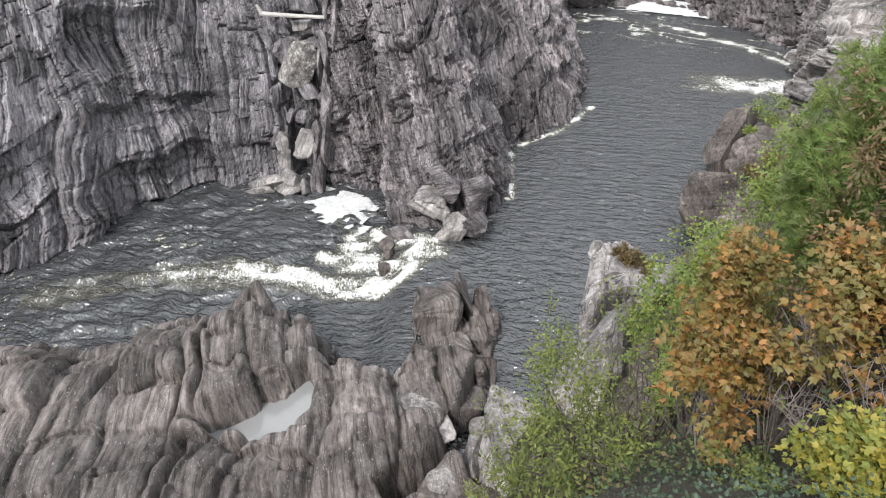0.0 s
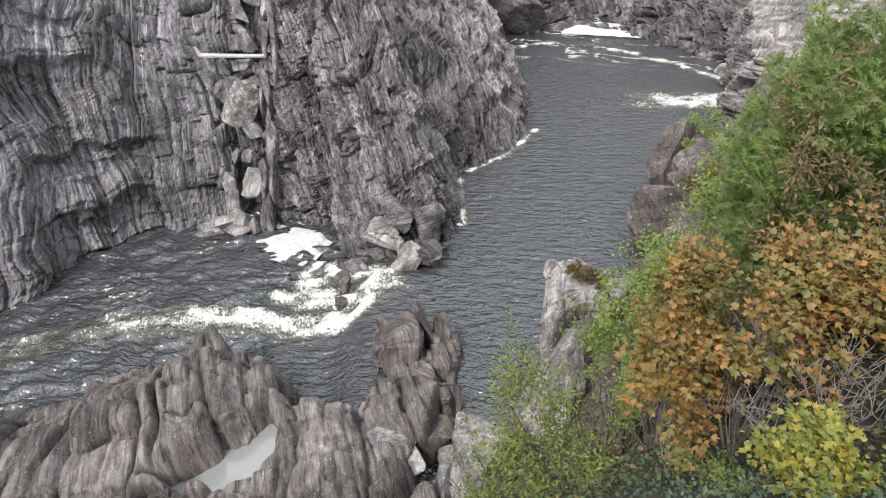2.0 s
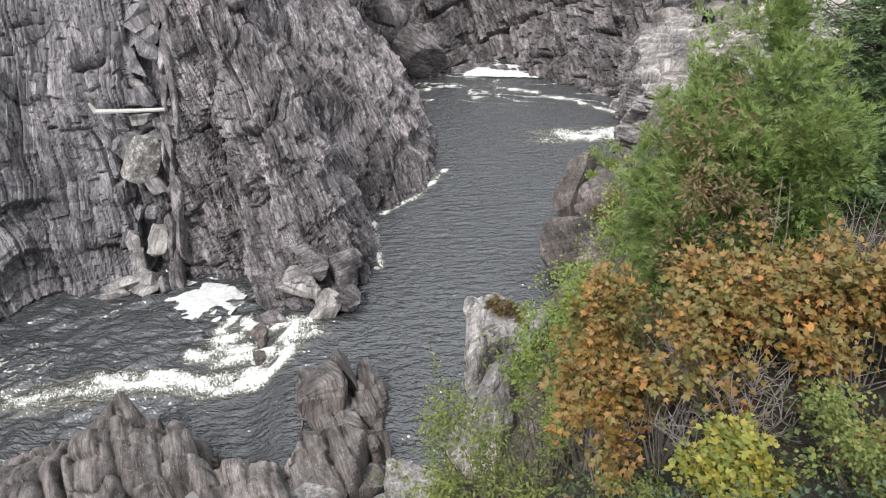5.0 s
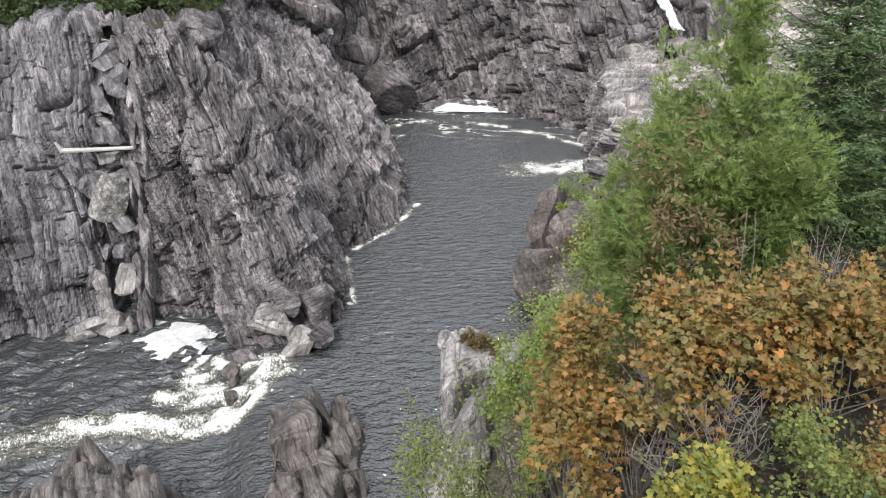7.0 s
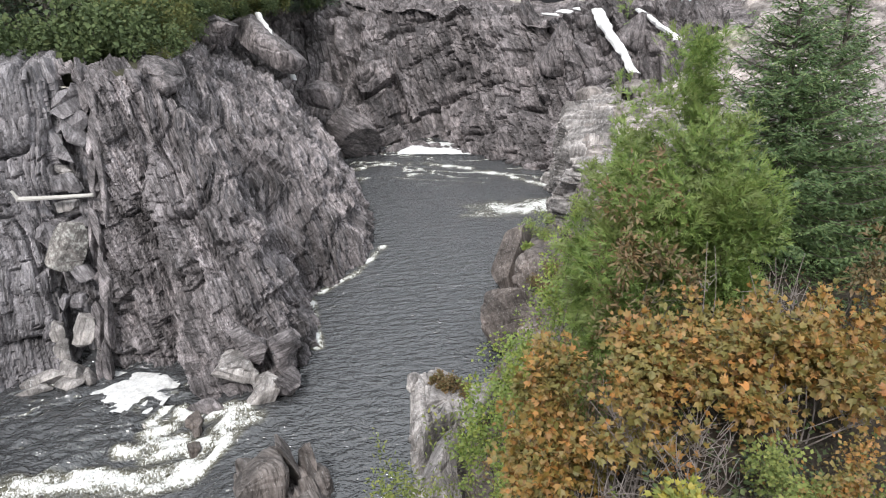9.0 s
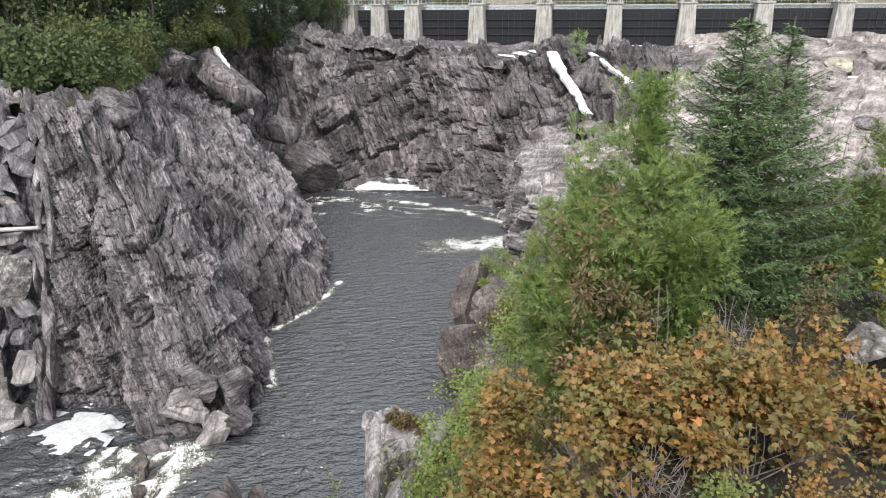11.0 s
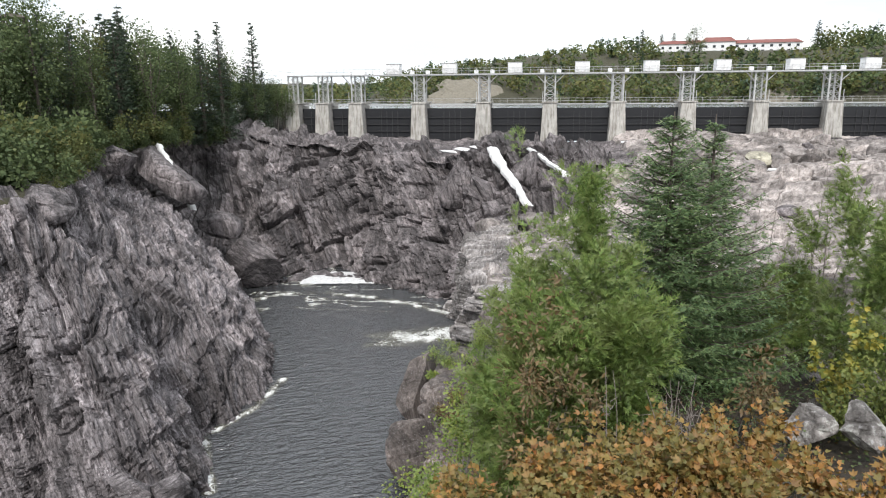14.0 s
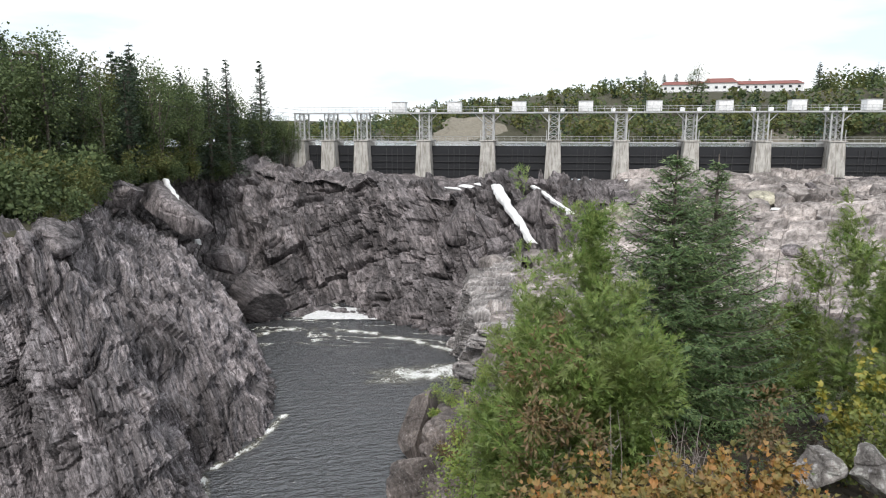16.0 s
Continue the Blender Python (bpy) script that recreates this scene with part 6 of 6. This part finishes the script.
def undergrowth():
    """Litter, low leaves and grass on the near bank."""
    nr = np.random.RandomState(71)
    n = 15000
    az, r = np.radians(nr.uniform(-26, 44, n)), 6.0 + 23 * nr.uniform(0, 1, n) ** 1.3
    x, y = r * np.sin(az), r * np.cos(az)
    z = bank_height(x, y)
    at = np.stack((x, y, z + np.abs(nr.normal(size=n)) * 0.22), 1)
    d = nr.normal(size=(n, 3)) * np.array((1, 1, 0.5)) + np.array((0, 0, 0.4))
    up = nr.normal(size=(n, 3)) * 0.6 + np.array((0, 0, 1))
    for k, mat in enumerate((L_RUST, L_FOREST, L_FOREST)):
        pick = (np.arange(n) % 3) == k
        tagged(new("undergrowth", leaves_mesh("undergrowth", at[pick], d[pick], up[pick], nr.uniform(0.04, 0.1, pick.sum()), DIAMOND, DIAMOND_F, mat)), "low weeds and fallen leaves covering the bank", "undergrowth", kind="stuff")

    n = 3200
    az, r = np.radians(nr.uniform(-14, 36, n)), nr.uniform(3.6, 7.5, n)
    x, y = r * np.sin(az), r * np.cos(az)
    at = np.stack((x, y, bank_height(x, y) + np.abs(nr.normal(size=n)) * 0.16), 1)
    d = nr.normal(size=(n, 3)) * np.array((1, 1, 0.5)) + np.array((0, 0, 0.3))
    tagged(new("undergrowth", leaves_mesh("undergrowth", at, d, nr.normal(size=(n, 3)) * 0.6 + np.array((0, 0, 1)), nr.uniform(0.025, 0.065, n), DIAMOND, DIAMOND_F, L_FIR)), "low dark green weeds close to the lookout", "undergrowth", kind="stuff")
    n = 9000
    az, r = np.radians(nr.uniform(-6, 9, n)), nr.uniform(24, 66, n)
    x, y = r * np.sin(az), r * np.cos(az)
    z = bank_height(x, y)
    keep = (z > 1.5) & (vnoise(np.stack((x * 0.3, y * 0.3, x * 0), 1), 79) > -0.15)
    x, y, z = x[keep], y[keep], z[keep]
    n = len(x)
    at = np.stack((x, y, z + 0.2 + np.abs(nr.normal(size=n)) * 0.35), 1)
    d = nr.normal(size=(n, 3)) * np.array((1, 1, 0.5)) + np.array((0, 0, 0.6))
    up = nr.normal(size=(n, 3)) * 0.6 + np.array((0, 0, 1))
    tagged(new("undergrowth", leaves_mesh("undergrowth", at, d, up, nr.uniform(0.12, 0.3, n), DIAMOND, DIAMOND_F, L_RUST)), "low rusty scrub on the rocky bank", "undergrowth", kind="stuff")


undergrowth()

# ---------------------------------------------------------------- forest on the far bank
def broad_tree(name, height, radius, mat, label, seed, count=3000, leaf=0.30):
    """A broadleaf tree with a tapered trunk, limbs and an uneven crown of leaf clumps."""
    rg, nr = random.Random(seed), np.random.RandomState(seed)
    thing = empty(name, pose(0, 0, 0), label, "tree", "trees on the far bank")
    trunk = limb(bmesh.new(), (0, 0, -0.5), (rg.uniform(-0.5, 0.5), rg.uniform(-0.5, 0.5), height * 0.85), 0.016 * height, 0.05, 0.03, 8, 6, rg)
    clumps = 60
    c = nr.normal(size=(clumps, 3))
    c /= np.linalg.norm(c, axis=1)[:, None]
    c *= nr.uniform(0.45, 1.0, clumps)[:, None]
    c = c * np.array((radius, radius, height * 0.38)) + np.array((0, 0, height * 0.6))
    for k in range(10):
        z = height * rg.uniform(0.25, 0.7)
        limb(trunk, (0, 0, z), c[k], 0.006 * height, 0.03, 0.1, 4, 4, rg)
    part("trunk", trunk, BARK, thing)
    per = count // clumps
    off = nr.normal(size=(clumps * per, 3)) * 0.2 * radius * np.repeat(nr.uniform(0.6, 1.3, clumps), per)[:, None]
    at = np.repeat(c, per, 0) + off
    d = off + nr.normal(size=off.shape) * 0.5 * radius * 0.3
    up = off / (0.25 * radius) + nr.normal(size=off.shape) * 0.3 + np.array((0, 0, 0.8))
    join_part("crown", leaves_mesh("crown", at, d, up, leaf * nr.uniform(0.5, 1.15, len(at)), DIAMOND * np.array((1.5, 1, 1)), DIAMOND_F, mat), thing)
    return thing


def forest_z(x, y):
    return float(forest_height(np.array([float(x)]), np.array([float(y)]))[0])


TREES = [broad_tree("tree", 17, 3.4, L_FOREST, "dense dark green broadleaf tree on the cliff top", 701), broad_tree("tree", 15, 3.0, L_FOREST, "dark green broadleaf tree on the cliff top", 702),
         broad_tree("tree", 16, 3.2, L_FOREST_Y, "broadleaf tree turning yellow-green on the cliff top", 703), broad_tree("tree", 18, 2.6, L_FOREST, "tall narrow green tree on the cliff top", 704)]
FIRS = [spruce("fir_tree", 0, 0, 0, 18, 3.3, L_FIR, "tall dark fir on the cliff top", 711, whorls=21, per=7, twigs=8, needle=0.34, tufts=3, category="tree"),
        spruce("fir_tree", 0, 0, 0, 15, 2.7, L_FIR, "slim dark fir on the cliff top", 712, whorls=19, per=7, twigs=8, needle=0.34, tufts=3, category="tree")]
for f in FIRS:
    tagged(f, group="trees on the far bank")
BUSHES = [shrub("bush", 0, 0, 4.2, 2.0, 1100, 0.3, L_FOREST_Y, "yellow-green bush on the brow of the cliff", "bush", DIAMOND, DIAMOND_F, 721, 3, 50, base=0.0, low=0.02, spread=0.2),
          shrub("bush", 0, 0, 3.4, 1.9, 1100, 0.3, L_FOREST, "dark green bush on the brow of the cliff", "bush", DIAMOND, DIAMOND_F, 722, 3, 50, base=0.0, low=0.02, spread=0.2)]
for b in BUSHES:
    tagged(b, group="bushes on the cliff top")


def plant_forest():
    rg = random.Random(77)
    spots = []
    # each row: nearer and farther edge of the wood along a bearing, and the slope of its skyline
    for az, r0, r1, sky in ((-38, 84, 120, 0.13), (-35, 88, 124, 0.14), (-32.5, 92, 126, 0.128), (-30.5, 96, 128, 0.124), (-28.5, 99, 132, 0.122), (-26.5, 103, 134, 0.118), (-24.5, 107, 138, 0.106), (-22.5, 112, 142, 0.098), (-20.5, 118, 146, 0.082), (-18.5, 126, 150, 0.07), (-16.5, 133, 152, 0.06), (-14.8, 140, 152, 0.045), (-13.2, 146, 152, 0.025), (-42, 80, 115, 0.12), (-46, 78, 110, 0.12)):
        n = 5 if az > -20 else 7
        for k in range(n):
            r = r0 + (r1 - r0) * (k + rg.uniform(0.0, 0.8)) / n
            spots.append((az + rg.uniform(-1.0, 1.0), r, sky * rg.uniform(0.62, 1.02)))
    used = set()
    for az, r, sky in spots:
        x, y = polar(az, r)
        z = forest_z(x, y) - 0.3
        kind = rg.random()
        src = rg.choice(FIRS) if kind < 0.35 else rg.choice(TREES + [TREES[0], TREES[1], TREES[3]])
        tall = 29 + sky * r - z
        model = {TREES[0]: 17, TREES[1]: 15, TREES[2]: 16, TREES[3]: 18, FIRS[0]: 18, FIRS[1]: 15}[src]
        s = max(0.45, min(1.5, tall / model))
        k = s / src.scale[0]
        m = pose(x, y, z, 0, 0, rg.uniform(0, 360)) @ Matrix.Diagonal((k, k, k, 1))
        if src in used:
            copy_thing(src, m)
        else:
            src.matrix_basis = m
            used.add(src)
    # three firs that stand above the wood
    for az, r, sky in ((-18.3, 131, 0.085), (-16.9, 133, 0.097), (-14.4, 142, 0.096), (-23.6, 124, 0.112)):
        x, y = polar(az, r)
        z = forest_z(x, y) - 0.3
        s = (29 + sky * r - z) / 18 / FIRS[0].scale[0]
        copy_thing(FIRS[0], pose(x, y, z, 0, 0, rg.uniform(0, 360)) @ Matrix.Diagonal((s * 1.05, s * 1.05, s, 1)))
    brow = [(-52, 44), (-47, 50), (-42.5, 52), (-38.5, 55), (-34.5, 57), (-35.5, 63), (-38, 70), (-41, 77), (-43.5, 84), (-46, 92), (-48, 99), (-52, 112), (-56, 122), (-50, 133), (-44, 138), (-40, 144)]
    placed = [False, False]
    for (xa, ya), (xb, yb) in zip(brow[:-1], brow[1:]):
        for k in range(6):
            t = rg.random()
            back = 0.3 + 9 * rg.random() ** 1.6
            x, y = xa + (xb - xa) * t - back, ya + (yb - ya) * t + back * 0.25
            # nearer than y = 60 dark bushes only: the wood's shade put into leaf colour
            i = 0 if rg.random() < 0.3 and y > 60 else 1
            s = (0.45 + 1.4 * rg.random() ** 2) / BUSHES[i].scale[0]
            m = pose(x, y, forest_z(x, y) - 0.4, 0, 0, rg.uniform(0, 360)) @ Matrix.Diagonal((s, s, s, 1))
            if placed[i]:
                copy_thing(BUSHES[i], m)
            else:
                BUSHES[i].matrix_basis = m
                placed[i] = True

    # bushes that hang over the brow of the headland
    for k, (x, y) in enumerate(((-33.6, 60.0), (-34.8, 63.0), (-35.8, 66.0), (-36.9, 69.0), (-38.0, 72.2), (-39.2, 75.8), (-40.4, 79.4), (-42.8, 83.0), (-45.6, 88.5), (-48.2, 94.5))):
        i = k % 2
        s = rg.uniform(0.5, 1.3) / BUSHES[i].scale[0]
        copy_thing(BUSHES[i], pose(x, y, 20.2, 0, 0, rg.uniform(0, 360)) @ Matrix.Diagonal((s, s, s, 1)))

    for k in range(46):
        az, r = rg.uniform(-33, -16), 0
        r = float(np.interp(az, [-33, -28, -24, -20, -16], [88, 95, 104, 116, 134])) + rg.uniform(-1, 9)
        x, y = polar(az, r)
        i = 0 if rg.random() < 0.35 else 1
        s = rg.uniform(0.5, 1.25) / BUSHES[i].scale[0]
        copy_thing(BUSHES[i], pose(x, y, forest_z(x, y) - 0.4, 0, 0, rg.uniform(0, 360)) @ Matrix.Diagonal((s, s, s, 1)))


plant_forest()


# ---------------------------------------------------------------- far hills: woods, houses, scree
def far_woods():
    """The woods on the hills beyond the reservoir."""
    nr = np.random.RandomState(91)
    groups = {0: [], 1: [], 2: []}
    n = 4300
    x = nr.uniform(-190, 260, n)
    y = 190 + 370 * nr.uniform(0, 1, n) ** 1.5
    keep = (y + 0.55 * x > 226) & (y > 243 - 0.75 * (x + 20)) | (y > 290) | (x < -15) & (y > 268 - 0.33 * (x + 20))
    scree = (np.abs(x - 10) < 13 - 0.35 * (y - 238) + 3 * np.sin(y * 1.3)) & (y < 256)
    houses = (x > 84) & (x < 165) & (y > 262) & (y < 330)
    keep &= ~scree & ~houses
    x, y = x[keep], y[keep]
    z = far_height(x, y)
    for a, b, c in zip(x, y, z):
        # half are the paler turning kind, so that leaf colour carries the hill's haze
        kind = nr.choice(3, p=(0.36, 0.5, 0.14))
        h = nr.uniform(5, 9) * (1.2 if kind == 2 else 1)
        room = np.interp(a / b, (-0.3, -0.2, -0.07, 0.1, 0.17, 0.29, 0.31, 0.52, 0.54, 0.7), (0.03, 0.022, 0.044, 0.046, 0.058, 0.08, 0.053, 0.053, 0.09, 0.09)) * nr.uniform(0.7, 1.05)
        h = min(h, 29 + room * math.hypot(a, b) - c)
        if h < 1.5:
            continue
        w = h * (0.42 if kind < 2 else 0.22)
        m = 46
        q = nr.normal(size=(m, 3))
        q /= np.linalg.norm(q, axis=1)[:, None]
        q *= nr.uniform(0.6, 1, m)[:, None]
        if kind == 2:
            t = nr.uniform(0, 1, m)
            q = np.stack((q[:, 0] * w * (1 - t), q[:, 1] * w * (1 - t), t * h), 1)
        else:
            q = q * np.array((w, w, h * 0.5)) + np.array((0, 0, h * 0.52))
        groups[kind].append(q + np.array((a, b, c)))
    for kind, mat in ((0, L_FOREST), (1, L_FOREST_Y), (2, L_FIR)):
        at = np.vstack(groups[kind])
        d = nr.normal(size=at.shape)
        up = nr.normal(size=at.shape) * 0.6 + np.array((0, 0, 1))
        tagged(new("far_woods", leaves_mesh("far_woods", at, d, up, nr.uniform(0.6, 1.3, len(at)), DIAMOND * np.array((1.4, 1, 1)), DIAMOND_F, mat)), "mixed autumn woods on the far hills, paled for haze", "woods", kind="stuff")


far_woods()
for k, (xx, yy, w, h) in enumerate(((10, 238, 17, 8.5), (88, 190, 9, 4.0))):
    nu, nv = 60, 40
    U, V = np.meshgrid(np.linspace(-1, 1, nu), np.linspace(0, 1, nv), indexing="ij")
    p = np.stack((xx + U.ravel() * w * (0.45 + 0.5 * (1 - V.ravel())), yy + V.ravel() * h * 1.5, 25.6 + V.ravel() * h * 0.95), 1)
    p[:, 2] += 0.5 * fbm(p * 0.3, 3, 95 + k)
    p[:, 0] += 3.0 * fbm(p * 0.16, 4, 98 + k)
    tagged(new("scree_bank", grid_mesh("scree_bank", p, nu, nv, SCREE, shade=True)), "bare pale scree bank above the reservoir", "scree", kind="structure")


def building(x, y, z, turn, length, depth, wall_h, roof_h, label, windows):
    b = empty("house", pose(x, y, z, 0, 0, turn), label, "house")
    wall = part("wall", box(bmesh.new(), -length / 2, -depth / 2, -4, length / 2, depth / 2, wall_h), WHITE, b, "white painted wall")
    bm = bmesh.new()
    e = 0.5
    v = [bm.verts.new(c) for c in ((-length / 2 - e, -depth / 2 - e, wall_h + 0.01), (length / 2 + e, -depth / 2 - e, wall_h + 0.01), (length / 2 + e, depth / 2 + e, wall_h + 0.01), (-length / 2 - e, depth / 2 + e, wall_h + 0.01),
                                   (-length / 2 + 1.5, 0, wall_h + roof_h), (length / 2 - 1.5, 0, wall_h + roof_h))]
    for f in ((0, 1, 5, 4), (2, 3, 4, 5), (1, 2, 5), (3, 0, 4), (3, 2, 1, 0)):
        bm.faces.new([v[i] for i in f])
    part("roof", bm, ROOF_RED, b, "red pitched roof")
    for row in range(2):
        for k in range(windows):
            wx = -length / 2 + (k + 0.5) * length / windows
            win = part("window", box(bmesh.new(), wx - 0.65, -depth / 2 - 0.08, 0.4 + row * 2.1, wx + 0.65, -depth / 2 - 0.003, 1.6 + row * 2.1), WHITE, b)
            part("pane", box(bmesh.new(), wx - 0.55, -depth / 2 - 0.1, 0.5 + row * 2.1, wx + 0.55, -depth / 2 - 0.084, 1.5 + row * 2.1), GLASS, win)
    return b


building(105, 311, 43.9, -18, 18, 11, 4.6, 1.7, "white two-storey house with a red roof on the hill", 6)
building(118, 304, 43.9, -18, 13, 12, 5.0, 2.2, "white gabled house with a red roof on the hill", 4)
building(136, 299, 43.9, -18, 26, 11, 4.2, 1.7, "long white house with a red roof on the hill", 8)


# single trees round the houses: kind, place, top and height
for src, x, y, top, tall in ((TREES[0], 96.2, 269.3, 54.0, 17), (FIRS[0], 79.5, 281.0, 52.8, 15), (FIRS[1], 97.7, 315.2, 53.9, 12), (FIRS[1], 102.5, 313.7, 54.2, 12), (FIRS[1], 136.2, 317.0, 52.3, 12), (FIRS[0], 135.2, 256.6, 53.5, 16), (TREES[1], 136.0, 251.6, 50.1, 14)):
    model = {TREES[0]: 17, TREES[1]: 15, FIRS[0]: 18, FIRS[1]: 15}[src]
    k = tall / model / src.scale[0]
    wide = k * (1.6 if src in FIRS else 1.2)
    copy_thing(src, pose(x, y, top - tall, 0, 0, 37 * x) @ Matrix.Diagonal((wide, wide, k, 1)))


# ---------------------------------------------------------------- small far things
def lookout_platform(x, y, z, label):
    """A timber viewing platform on posts, with rails and a low roof."""
    b = empty("viewing_platform", pose(x, y, z, 0, 0, 25) @ Matrix.Diagonal((0.75, 0.75, 0.75, 1)), label, "platform")
    for sx in (-1.6, 1.6):
        for sy in (-1.6, 1.6):
            part("post", bar(bmesh.new(), (sx, sy, -13), (sx, sy, 2.6), 0.16, 6), BARK, b)
    for k, h in enumerate((-3.2, 0.0)):
        part("deck", box(bmesh.new(), -2.0, -2.0, h, 2.0, 2.0, h + 0.2, 0.02), BARK, b)
        for sx in (-1.9, 1.9):
            part("rail", box(bmesh.new(), sx - 0.06, -1.9, h + 1.0, sx + 0.06, 1.9, h + 1.12), BARK, b)
            part("rail", box(bmesh.new(), -1.83, sx - 0.06, h + 1.0, 1.83, sx + 0.06, h + 1.12), BARK, b)
    part("roof", box(bmesh.new(), -2.3, -2.3, 2.61, 2.3, 2.3, 3.4, 0, (1.6, 1.6)), BARK, b, "dark shingled hip roof")
    return b


lookout_platform(-56.5, 97.5, 37.2, "dark timber viewing platform among the treetops")


def cable(a, b, sag, label):
    a, b = Vector(a), Vector(b)
    bm = bmesh.new()
    last = None
    for k in range(25):
        t = k / 24
        q = a.lerp(b, t) - Vector((0, 0, sag * 4 * t * (1 - t)))
        if last:
            bar(bm, last, q, 0.025, 4)
        last = q
    me = bpy.data.meshes.new("power_cable")
    bm.to_mesh(me)
    bm.free()
    me.materials.append(RIB)
    return tagged(new("power_cable", me), label, "cable", "cables to the dam")


for k in range(3):
    cable((-52, 76, 40.5 - 2.2 * k), (-29, 147, 33.2 - 0.7 * k), 1.5, "thin dark power cable strung across the wood to the dam")


def mast(x, y, z, h):
    m = empty("mast", pose(x, y, z), "thin grey radio mast on the far hill", "mast", "masts on the hill")
    part("pole", bar(bmesh.new(), (0, 0, -2), (0, 0, h), 0.22, 5, 0.1), STEEL, m)
    for k in range(3):
        part("crossarm", box(bmesh.new(), -0.9, -0.08, h - 1.5 - 1.6 * k, 0.9, 0.08, h - 1.3 - 1.6 * k), STEEL, m)


for x, y, h in ((163, 268, 11), (168, 262, 9)):
    mast(x, y, float(far_height(np.array([float(x)]), np.array([float(y)]))[0]), h)
